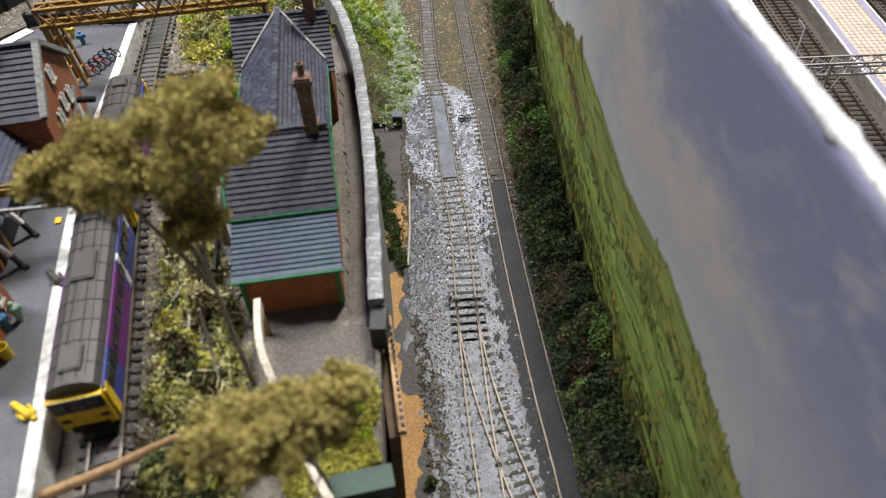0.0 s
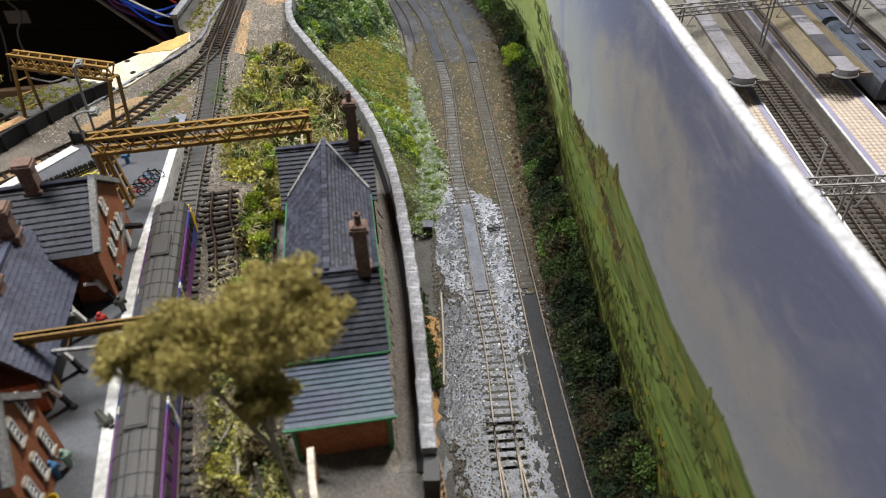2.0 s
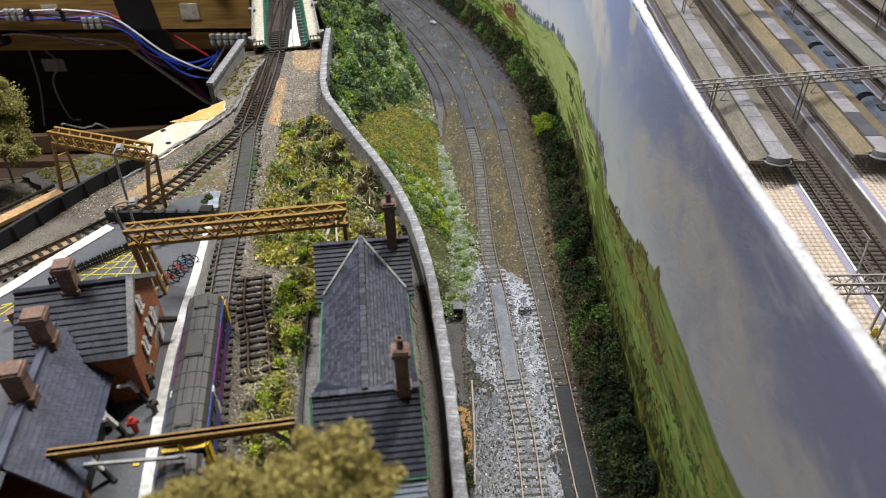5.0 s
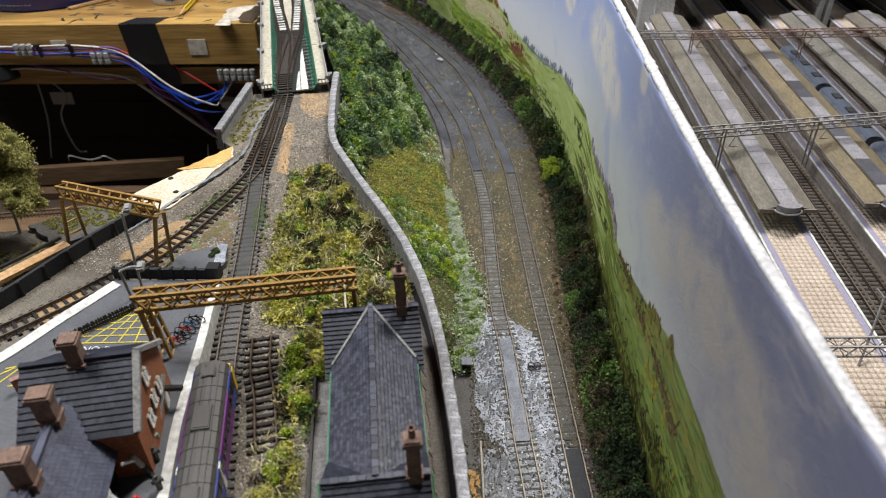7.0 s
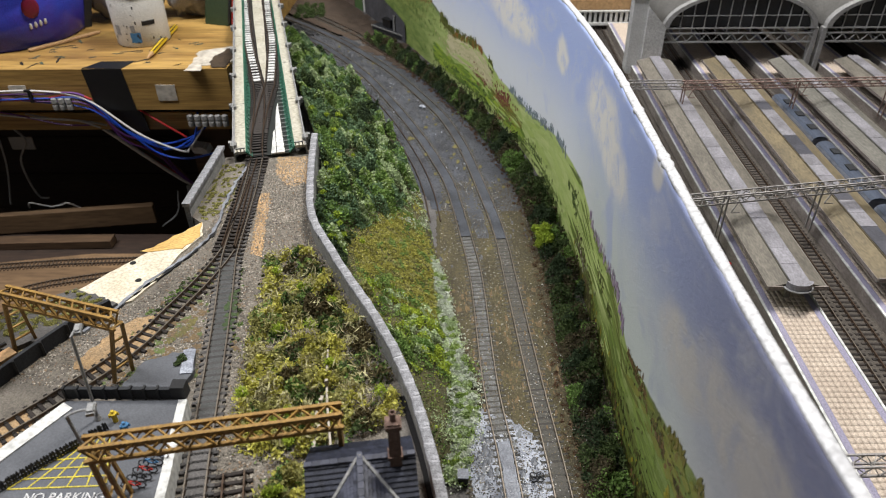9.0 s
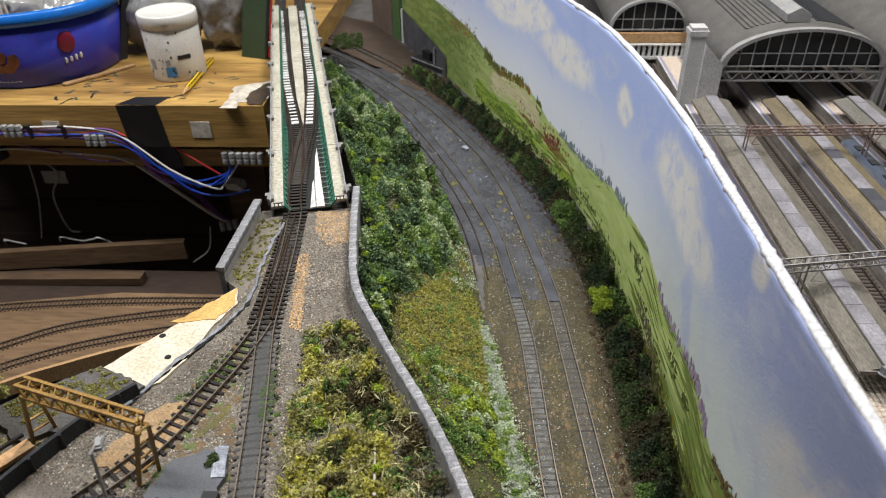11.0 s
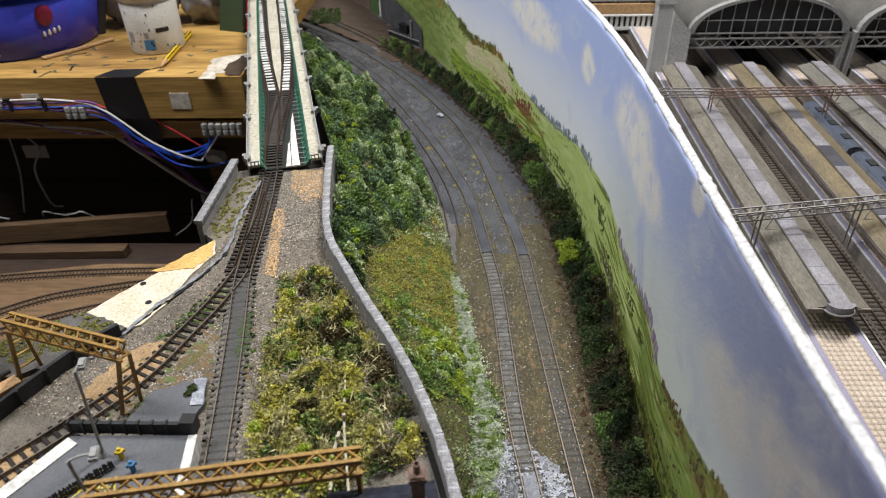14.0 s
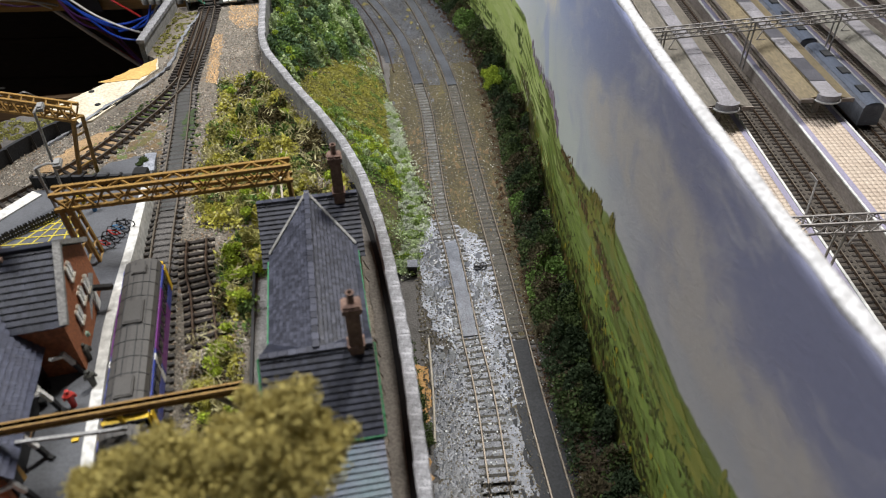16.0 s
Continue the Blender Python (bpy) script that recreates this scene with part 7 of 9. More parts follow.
pebbles("ballast", ground_clumps(low_poly, 3000, z=-0.0018, up=0.0006), 0.0002, 0.0005, mat("pale_grit", (0.42, 0.42, 0.4), 0.8, (0.22, 0.22, 0.2), 60, 1, 900, 0.0, per=0.5), "pale grit scattered round the lower tracks")
pebbles("ballast", ground_clumps(low_poly, 34000, z=-0.0021, up=0.0005), 0.0003, 0.0006, mat("dark_loose_ballast", (0.12, 0.098, 0.058), 0.85, (0.045, 0.038, 0.026), 45, 1, 900, 0.0, per=0.6), "loose ballast stones round the lower tracks")


# ---- trees ----
def tree(label, x, y, crown, trunk_pts, limbs, leaves, per=2600, size=0.0012, twig=None):
    t_ = thing("tree", label, "tree", "bare stemmed model trees", x, y, 0.0708)
    tb = Build()
    tube(tb, trunk_pts, 0.0009, 8, radii=(0.0012, 0.0007, 0.0005))
    put("trunk", tb, M_bark, t_)
    for l_ in limbs:
        put("limb", tube(Build(), l_, 0.0007, 6, radii=(0.0009, 0.0004)), M_bark, t_)
    cs = np.array([c[:3] for c in crown])
    # smaller clumps round each main clump give an uneven outline
    sub, rad = [], []
    for c, r in zip(cs, [c[3] for c in crown]):
        for _ in range(34):
            d = RNG.normal(size=3)
            d /= np.linalg.norm(d)
            sub.append(c + d * r * RNG.uniform(0.25, 1.0) * (1, 1, 0.8))
            rad.append(r * RNG.uniform(0.18, 0.42))
    put("crown", flake_mesh("crown", np.array(sub), np.array(rad), per // 4, size * 0.5, 0.85, 0.15), leaves, t_)
    return t_


T = Vector((-0.0616, 0.1441, 0.0708))
loc = lambda x, y, z: (x - T.x, y - T.y, z - T.z)
tree("slender tree with an olive yellow spreading crown", T.x, T.y,
     [(*loc(-0.056, 0.152, 0.1800), 0.0145), (*loc(-0.0480, 0.156, 0.175), 0.009), (*loc(-0.083, 0.150, 0.1700), 0.0135), (*loc(-0.094, 0.150, 0.166), 0.009), (*loc(-0.068, 0.155, 0.160), 0.012), (*loc(-0.064, 0.150, 0.150), 0.008)],
     [(0, 0, 0), loc(-0.0625, 0.1455, 0.105), loc(-0.064, 0.149, 0.16)],
     [[loc(-0.0632, 0.147, 0.125), loc(-0.072, 0.148, 0.145), loc(-0.083, 0.150, 0.167)], [loc(-0.0635, 0.148, 0.135), loc(-0.06, 0.15, 0.155), loc(-0.056, 0.152, 0.178)], [loc(-0.0632, 0.147, 0.13), loc(-0.068, 0.151, 0.145), loc(-0.07, 0.155, 0.165)]],
     L_tree)
T = Vector((-0.0318, 0.108, 0.0708))
tree("slender tree with a mustard yellow crown by the yard", T.x, T.y,
     [(*loc(-0.0305, 0.0935, 0.142), 0.013), (*loc(-0.0425, 0.0935, 0.136), 0.011), (*loc(-0.022, 0.0985, 0.140), 0.0095), (*loc(-0.050, 0.090, 0.132), 0.008), (*loc(-0.034, 0.086, 0.148), 0.010)],
     [(0, 0, 0), loc(-0.032, 0.104, 0.1), loc(-0.032, 0.095, 0.135)],
     [[loc(-0.032, 0.104, 0.1), loc(-0.038, 0.099, 0.118), loc(-0.0425, 0.0935, 0.134)], [loc(-0.032, 0.103, 0.105), loc(-0.026, 0.1, 0.125), loc(-0.022, 0.0985, 0.138)]],
     L_tree)
T = Vector((-0.345, 0.458, 0.0708))
tree("grey green bushy tree at the layout edge", T.x, T.y,
     [(*loc(-0.343, 0.464, 0.124), 0.022), (*loc(-0.372, 0.475, 0.13), 0.024), (*loc(-0.327, 0.45, 0.108), 0.017), (*loc(-0.36, 0.44, 0.104), 0.019), (*loc(-0.348, 0.425, 0.092), 0.015), (*loc(-0.335, 0.462, 0.138), 0.013)],
     [(0, 0, 0), (0.001, 0.001, 0.02), (0.0, 0.002, 0.045)], [[(0, 0, 0.02), (-0.01, 0.008, 0.035), (-0.025, 0.015, 0.05)]], L_olive, per=3400, size=0.0014)
# fallen branch and stick near the track
put("branch", tube(Build(), [(-0.121, 0.105, 0.078), (-0.098, 0.1115, 0.084), (-0.086, 0.1155, 0.088), (-0.0755, 0.1195, 0.09)], 0.0016, 8, radii=(0.0019, 0.0016, 0.001)), M_wood, label="bare orange brown branch lying over the track", category="branch")
for pts in ([(-0.092, 0.155, 0.0715), (-0.0935, 0.175, 0.074), (-0.0995, 0.19, 0.0735)], [(-0.0745, 0.145, 0.0715), (-0.0775, 0.155, 0.085), (-0.0785, 0.16, 0.1)], [(-0.105, 0.185, 0.0715), (-0.098, 0.2, 0.075), (-0.095, 0.205, 0.0755)]):
    put("twig", tube(Build(), pts, 0.0006, 6), M_bark, label="thin dry grey twig in the scrub", category="twig", group="dry twigs")
# pale concrete posts in the scrub
for x, y, h in ((-0.1085, 0.395, 0.012), (-0.1075, 0.409, 0.012), (-0.1065, 0.377, 0.012)):
    put("marker_post", Build().box((0, 0, h / 2), (0.0018, 0.0018, h)).box((0, 0, h), (0.0014, 0.0014, 0.0012)), M_stone, label="short pale concrete marker post in scrub", category="post", group="marker posts", m=pose(x, y, 0.0708, 4, 3, 10))
for x0, y0, x1, y1 in ((-0.1075, 0.366, -0.1065, 0.377), (-0.1095, 0.385, -0.108, 0.4)):
    put("timber", Build().bar((x0, y0, 0.078), (x1, y1, 0.0795), 0.0016, 0.001), M_stone, label="pale broken fence rail in the scrub", category="rail")

put("timber", tube(Build(), [(-0.111, 0.438, 0.0775), (-0.1055, 0.4, 0.0785), (-0.097, 0.359, 0.0765)], 0.0007, 6), M_stone, label="long pale thin rail lying in the scrub", category="rail")

# low black wall and planks behind the curve
lwl = spline([(-0.335, 0.345), (-0.3123, 0.3797), (-0.2925, 0.423), (-0.2735, 0.4600), (-0.2575, 0.4800)], 0.006)
put("low_wall", sweep(Build(), lwl, [(-0.0012, 0.0706), (0.0012, 0.0706), (0.0012, 0.0815), (-0.0012, 0.0815)]), M_infill_dark, kind="structure", label="low black panel wall behind the curve", category="wall")
for i in range(0, len(lwl), 3):
    put("pilaster", Build().box((lwl[i][0] + 0.0016, lwl[i][1], 0.076), (0.0014, 0.0018, 0.0108), 26), M_black, kind="structure", label="black pilaster of the low wall", category="pilaster")
put("plank", Build().bar((-0.325, 0.398, 0.0765), (-0.2985, 0.4375, 0.0765), 0.0085, 0.0025), M_wood, label="bare orange timber plank behind the wall", category="plank")
put("plank", Build().bar((-0.327, 0.407, 0.0795), (-0.304, 0.441, 0.0795), 0.0018, 0.0018), M_black, label="black timber batten on the plank", category="plank")
# small things on the lower level
bx = thing("relay_box", "small dark relay box beside the wall", "box", x=-0.031, y=0.405, z=-0.003)
put("body", Build().box((0, 0, 0.0045), (0.006, 0.0065, 0.009)), M_black, bx)
put("lid", Build().box((0, 0, 0.0094), (0.0068, 0.0072, 0.0011)), M_infill, bx)
cw = Build()
for k in range(4):
    a0 = k * 1.3
    pts = [(0.0042 * (k % 2) + 0.0022 * math.cos(a0 + j * 0.55), 0.0026 * (k // 2) + 0.0022 * math.sin(a0 + j * 0.55), 0.0006 + 0.0002 * k) for j in range(13)]
    tube(cw, pts, 0.0004, 5)
put("wire_coil", cw, M_black, label="small black coil of wire by the track", category="wire", m=pose(0.0125, 0.407, -0.0013))
put("tuft", flake_mesh("tuft", np.array([(0.0, 0.0, 0.002)]), np.array([0.0028]), 260, 0.0009), L_dark, label="dark green ball of foliage on the ballast", category="plant", m=pose(-0.0045, 0.146, -0.0025))
wr = Build()
tube(wr, [(-0.0215, 0.345, -0.001), (-0.0205, 0.325, -0.0008), (-0.0195, 0.30, -0.0008), (-0.0193, 0.272, -0.0008)], 0.0007, 6)
put("point_rod", wr, M_stone, label="pale point rod lying along the wall", category="rod")

# ---- bridge ----
bd = Vector((-0.1545, 0.588))
ang = math.degrees(math.atan2(-bd.x, bd.y))
bg = thing("bridge", "cream decked model railway bridge with green girders", "bridge", x=-0.2009, y=0.694, z=0.08, rz=ang)
L = 0.66


def bx_part(name, cx, cy, cz, sx, sy, sz, material, label=""):
    return put(name, Build().box((cx, cy, cz), (sx, sy, sz)), material, bg, label)


for s_ in (-1, 1):
    for k in range(6):
        bx_part("deck_plank", s_ * 0.0262, L * (k + 0.5) / 6, -0.0008, 0.0092, L / 6 - 0.0008, 0.0022, M_cream, "cream walkway plank")
    # lattice girder leaning inwards from the walkway edge: two chords, crossed bars and posts
    gi = put("girder", Build().bar((s_ * 0.0212, 0, -0.0006), (s_ * 0.0212, L, -0.0006), 0.0014), M_girder, bg, "green lattice girder")
    put("lower_chord", Build().bar((s_ * 0.0168, 0, -0.0052), (s_ * 0.0168, L, -0.0052), 0.0014), M_girder, bg)
    for k in range(66):
        y_ = k * 0.01
        put("rib", Build().bar((s_ * 0.0212, y_, -0.0006), (s_ * 0.0168, y_, -0.0052), 0.0012), M_girder, bg)
        put("brace", Build().bar((s_ * 0.0212, y_, -0.0008), (s_ * 0.0168, y_ + 0.01, -0.0052), 0.0013).bar((s_ * 0.0168, y_, -0.0054), (s_ * 0.0212, y_ + 0.01, -0.001), 0.0013), M_girder, bg)
        if s_ > 0 and k < 18:
            put("cross_tie", Build().bar((0.0118, y_ + 0.003, -0.0044), (0.0172, y_ + 0.003, -0.0044), 0.0007), M_rib, bg)
    bx_part("outer_girder", s_ * 0.0316, L / 2, -0.009, 0.0014, L, 0.018, M_grey, "grey outer girder")
    for k in range(8):
        y_ = 0.012 + k * 0.088
        put("pier_cap", Build().box((s_ * 0.0318, y_, 0.0005), (0.0052, 0.0075, 0.006)), M_concrete, bg)
        put("pier_cap", Build().box((s_ * 0.0348, y_ + 0.012, -0.0025), (0.0042, 0.005, 0.005)), M_concrete, bg)
    for z in (0.0035, 0.0068):
        put("handrail", Build().bar((s_ * 0.0318, 0.0, z), (s_ * 0.0318, L, z), 0.0006), M_grey, bg)
    for k in range(34):
        put("stanchion", Build().box((s_ * 0.0318, k * 0.0198, 0.0035), (0.0006, 0.0006, 0.007)), M_grey, bg)
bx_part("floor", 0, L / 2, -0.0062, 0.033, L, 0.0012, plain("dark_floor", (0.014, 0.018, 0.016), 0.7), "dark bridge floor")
# cream wedge between the diverging tracks, white plate beside the points
put("centre_plate", Build().prism([(0.0005, 0.168), (0.0048, 0.25), (0.0066, 0.40), (0.0066, L), (-0.0066, L), (-0.0066, 0.40), (-0.0042, 0.25)], -0.0044, -0.0022), M_cream, bg)
put("side_plate", Build().prism([(0.0, 0.0), (0.0046, 0.0), (0.0054, 0.05), (0.0038, 0.045)], -0.0056, -0.0043), M_white, bg)
put("side_plate", Build().prism([(0.0052, 0.0), (0.0122, 0.0), (0.0117, 0.05), (0.0112, 0.115), (0.0085, 0.095), (0.006, 0.05)], -0.0056, -0.0042), M_white, bg)
for s_ in (-1, 1):
    for k in range(3):
        put("end_rail", Build().box((s_ * 0.0225 + s_ * 0.003 * k, -0.003, 0.0025), (0.0008, 0.0012, 0.006)), M_concrete, bg)
    put("end_rail", Build().box((s_ * 0.0255, -0.003, 0.0052), (0.008, 0.0014, 0.001)), M_concrete, bg)
M = pose(-0.2009, 0.694, 0.08, 0, 0, ang)
SL_DARK = sleeper_mesh("sleeper", mat("dark_sleeper", (0.05, 0.042, 0.038), 0.8, (0.03, 0.025, 0.022), 90, 1, 900, 0.3, per=0.2))
bz = 0.0785
track([(-0.2125, 0.688, bz - 0.003), (-0.2165, 0.705, bz), (-0.2255, 0.75, bz), (-0.236, 0.80, bz), (-0.2475, 0.846, bz), (-0.2546, 0.8677, bz), (-0.2942, 0.9912, bz), (-0.322, 1.09, bz), (-0.3517, 1.1972, bz), (-0.385, 1.32, bz), (-0.40, 1.38, bz)], "bridge track on pale and dark sleepers", tie=SL_DARK, rail=M_rail)
track([(-0.2225, 0.735, bz), (-0.2300, 0.79, bz), (-0.2345, 0.83, bz), (-0.2395, 0.8677, bz), (-0.2647, 0.9915, bz), (-0.291, 1.09, bz), (-0.3184, 1.197, bz), (-0.352, 1.32, bz), (-0.368, 1.38, bz)], "second bridge track on pale and dark sleepers", tie=SL_DARK, rail=M_rail)
# pale paper packing between sleepers
for base in ([(-0.2546, 0.8677), (-0.2942, 0.9912), (-0.322, 1.09), (-0.3517, 1.1972), (-0.38, 1.3)], [(-0.2395, 0.8677), (-0.2647, 0.9915), (-0.291, 1.09), (-0.3184, 1.197), (-0.346, 1.3)]):
    pl_ = spline(base, 0.0092)
    for p, n in zip(pl_, normals2(pl_)):
        put("packing", Build().box((0, 0, 0), (0.0078, random.choice((0.0052, 0.0066, 0.003)), 0.0008)), M_livwhite, bg, m=M.inverted() @ (Matrix.Translation((p[0], p[1], bz - 0.0018)) @ Matrix.Rotation(math.atan2(n[1], n[0]), 4, "Z")))
# piers of the bridge
for k in range(3):
    y_ = 0.15 + 0.2 * k
    put("pier", Build().box((0, y_, -0.055), (0.045, 0.012, 0.092)), M_concrete, bg)

# ---- workbench ----
wb_ = thing("workbench", "varnished timber workbench with layered front edge", "workbench")
put("top", Build().box((-0.745, 1.36, 0.0085), (0.82, 0.70, 0.057)), M_bench, wb_)
put("lower_rail", Build().box((-0.745, 1.37, -0.0435), (0.80, 0.69, 0.025)), M_bench, wb_)
put("groove", Build().box((-0.745, 1.375, -0.0255), (0.79, 0.69, 0.011)), M_black, wb_)
for x in (-1.1, -0.4):
    put("leg", Build().box((x, 1.1, -0.405), (0.06, 0.06, 0.69)), M_shelf, wb_)
wb2 = thing("side_bench", "timber bench end beyond the bridge", "workbench")
put("top", Build().box((-0.32, 1.66, -0.0195), (0.26, 0.2, 0.033)), M_shelf, wb2)
M_tape = plain("black_tape", (0.012, 0.012, 0.013), 0.45)
tp = thing("black_tape", "strip of black tape over the bench edge", "tape")
put("top_strip", Build().prism([(-0.527, 1.012), (-0.474, 1.011), (-0.466, 1.04), (-0.512, 1.038)], 0.0371, 0.0376), M_tape, tp)
put("front_strip", Build().add([(-0.527, 1.0093, 0.0375), (-0.474, 1.0093, 0.0375), (-0.468, 1.0093, -0.02), (-0.522, 1.0093, -0.02), (-0.527, 1.01, 0.0375), (-0.474, 1.01, 0.0375), (-0.468, 1.01, -0.02), (-0.522, 1.01, -0.02)], [(3, 2, 1, 0), (4, 5, 6, 7), (0, 1, 5, 4), (1, 2, 6, 5), (2, 3, 7, 6), (3, 0, 4, 7)]), M_tape, tp)
put("hanging_strip", Build().add([(-0.522, 1.0185, -0.02), (-0.468, 1.0185, -0.02), (-0.462, 1.0185, -0.056), (-0.512, 1.0185, -0.056), (-0.522, 1.02, -0.02), (-0.468, 1.02, -0.02), (-0.462, 1.02, -0.056), (-0.512, 1.02, -0.056)], BOXF), M_tape, tp)
M_paper = mat("white_paper", (0.58, 0.54, 0.47), 0.8, (0.42, 0.37, 0.3), 40, 1, 120, 0.2)
put("cable_pad", Build().box((-0.4215, 1.0094, 0.0045), (0.0255, 0.0012, 0.022)), M_paper, label="white square sticker on the bench front", category="sticker")
put("cable_pad", Build().box((-0.6205, 1.0094, 0.0085), (0.023, 0.0012, 0.014)), M_paper, label="white cable tie pad on the bench front", category="cable pad")
patch("papers", [(-0.391, 1.075), (-0.338, 1.1), (-0.336, 1.03), (-0.372, 1.02), (-0.385, 1.03)], 0.0371, 0.0378, M_paper, "torn pale masking tape on the bench", category="tape", step=0.008, rough=0.002, seed=51)
patch("papers", [(-0.388, 1.0), (-0.366, 1.0), (-0.372, 1.0285), (-0.386, 1.0285)], 0.0378, 0.0383, M_paper, "torn strip of masking tape", category="tape", step=0.008, rough=0.001, seed=52)
patch("burn_mark", [(-0.352, 1.09), (-0.336, 1.1), (-0.336, 1.013), (-0.358, 1.013), (-0.364, 1.05)], 0.0379, 0.0384, mat("scorched_wood", (0.07, 0.045, 0.025), 0.8, (0.03, 0.02, 0.012), 60, 1, 300, 0.3), "dark brown burn on the bench end", category="stain", step=0.006, rough=0.002, seed=53)
br_ = random.Random(31)
for k in range(16):
    x, y = br_.uniform(-0.62, -0.4), br_.uniform(1.02, 1.13)
    ln_ = br_.uniform(0.004, 0.014)
    put("paint_stain", Build().prism(ragged([(-ln_, -0.0012), (ln_, -0.0016), (ln_ * 0.8, 0.0014), (-ln_ * 0.7, 0.0012)], 0.003, 0.0007, k), 0, 0.0003), (M_black, plain("dried_green_paint", (0.06, 0.09, 0.07), 0.7))[k % 2], label="small smear of dried paint on the bench", category="stain", group="paint smears", m=pose(x, y, 0.0371, 0, 0, br_.uniform(0, 180)))
# plastic tub
TUB = (-0.700, 1.168, 0.0375)
tb_ = thing("plastic_tub", "round purple plastic sweet tub with blue rim", "tub", x=TUB[0], y=TUB[1], z=TUB[2])
M_tub = mat("purple_tub", (0.055, 0.02, 0.22), 0.25, (0.012, 0.07, 0.45), 14, 1.2, 900, 0.0)
put("body", lathe(Build(), (0, 0, 0), [(0, 0), (0.101, 0), (0.1035, 0.003), (0.118, 0.088), (0.1165, 0.088), (0.1, 0.004), (0, 0.003)], 72), M_tub, tb_, smooth=True)
put("rim", lathe(Build(), (0, 0, 0), [(0.117, 0.085), (0.1235, 0.0855), (0.1255, 0.092), (0.125, 0.100), (0.121, 0.1025), (0.1175, 0.1), (0.116, 0.085)], 72), plain("bright_blue_plastic", (0.01, 0.16, 0.62), 0.3), tb_, "bright blue plastic rim", smooth=True)
M_choc = plain("chocolate_print", (0.2, 0.07, 0.035), 0.4)
def on_tub(name, a_, h_, prof, material, label, sx=1.0, sy=1.0, turn=0.0):
    """A low rounded print on the side of the tub."""
    r_ = 0.1032 + 0.0145 * (h_ / 0.085)
    p = Vector((r_ * math.cos(radians(a_)), r_ * math.sin(radians(a_)), h_))
    m = Matrix.Translation(p) @ Matrix.Rotation(radians(a_), 4, "Z") @ Matrix.Rotation(radians(99), 4, "Y") @ Matrix.Rotation(radians(turn), 4, "Z") @ Matrix.Diagonal((sx, sy, 1, 1))
    put(name, lathe(Build(), (0, 0, 0), prof, 20), material, tb_, label, m=m, smooth=True)


DOME = [(0.012, -0.002), (0.0118, 0.0004), (0.009, 0.0018), (0.005, 0.0023), (0, 0.0024)]
for a_, h_, k_, tn in ((-97, 0.036, 0.95, 0), (-87, 0.044, 1.0, 30), (-78, 0.039, 0.9, 70), (-90, 0.03, 0.9, 10), (-82, 0.031, 0.85, 40), (-104, 0.044, 0.9, 80)):
    on_tub("printed_sweet", a_, h_, DOME, M_choc, "brown printed chocolate", k_ * 0.7, k_ * 1.05, tn)
FLAT = [(0.01, -0.002), (0.0099, 0.0007), (0.006, 0.0009), (0, 0.001)]
on_tub("printed_flower", -42, 0.056, DOME, plain("printed_red", (0.22, 0.012, 0.05), 0.35), "dark red printed rose", 1.25, 0.95)
on_tub("printed_flower", -41, 0.063, FLAT, plain("printed_crimson", (0.32, 0.02, 0.05), 0.35), "crimson printed petal", 0.7, 0.6)
for k in range(4):
    on_tub("lettering_block", -45 + 3.6 * k, 0.031 + 0.0009 * k, FLAT, M_livwhite, "plain white bar of lettering", 0.42, 0.2)
for k in range(11):
    on_tub("lettering_block", -109 + 3.0 * k, 0.0105, FLAT, M_grey, "tiny plain bar of lettering", 0.07, 0.2)
M_film = plain("clear_film", (0.34, 0.34, 0.33), 0.12, spec=0.8)


def crumple(name, c, s, label, category, material, seed):
    """A crumpled plastic bag: a lumpy closed skin with folds."""
    rnd = Vector((seed * 3.1, seed * 1.7, seed * 0.3))
    nu, nv = 60, 34
    vs = []
    for i in range(nu):
        for j in range(nv):
            a_, b_ = 6.28318 * i / nu, math.pi * j / (nv - 1) - math.pi / 2
            d = Vector((math.cos(a_) * math.cos(b_), math.sin(a_) * math.cos(b_), math.sin(b_)))
            r_ = 1 + 0.3 * noise.noise(d * 1.6 + rnd) + 0.2 * abs(noise.noise(d * 3.5 + rnd)) + 0.16 * abs(noise.noise(d * 7 + rnd)) + 0.05 * noise.noise(d * 16 + rnd)
            z = max(-0.98, d.z * r_)
            vs.append((d.x * r_ * s[0], d.y * r_ * s[1], (z + 1) * s[2]))
    f_ = [(i * nv + j, ((i + 1) % nu) * nv + j, ((i + 1) % nu) * nv + j + 1, i * nv + j + 1) for i in range(nu) for j in range(nv - 1)]
    return put(name, Build().add(vs, f_), material, label=label, category=category, m=pose(*c), smooth=True)


crumple("plastic_wrap", (-0.735, 1.18, 0.0415), (0.06, 0.055, 0.052), "crumpled clear film packets inside the tub", "packet", M_film, 1)
crumple("plastic_wrap", (-0.655, 1.20, 0.0415), (0.035, 0.045, 0.05), "crumpled clear packet inside the tub", "packet", M_film, 5)
put("tape_roll", lathe(Build(), (-0.685, 1.120, 0.105), [(0.03, 0), (0.036, 0), (0.036, 0.014), (0.03, 0.014), (0.03, 0)], 40), M_livwhite, label="white ring of tape in the tub", category="tape roll")
put("paper_bag", Build().box((-0.745, 1.12, 0.112), (0.07, 0.005, 0.05)).box((-0.74, 1.127, 0.118), (0.065, 0.004, 0.05)), M_paper, label="printed paper packet in the tub", category="packet")
crumple("plastic_bag", (-0.545, 1.235, 0.0375), (0.055, 0.035, 0.055), "crumpled clear plastic bag on the bench", "bag", M_film, 2)
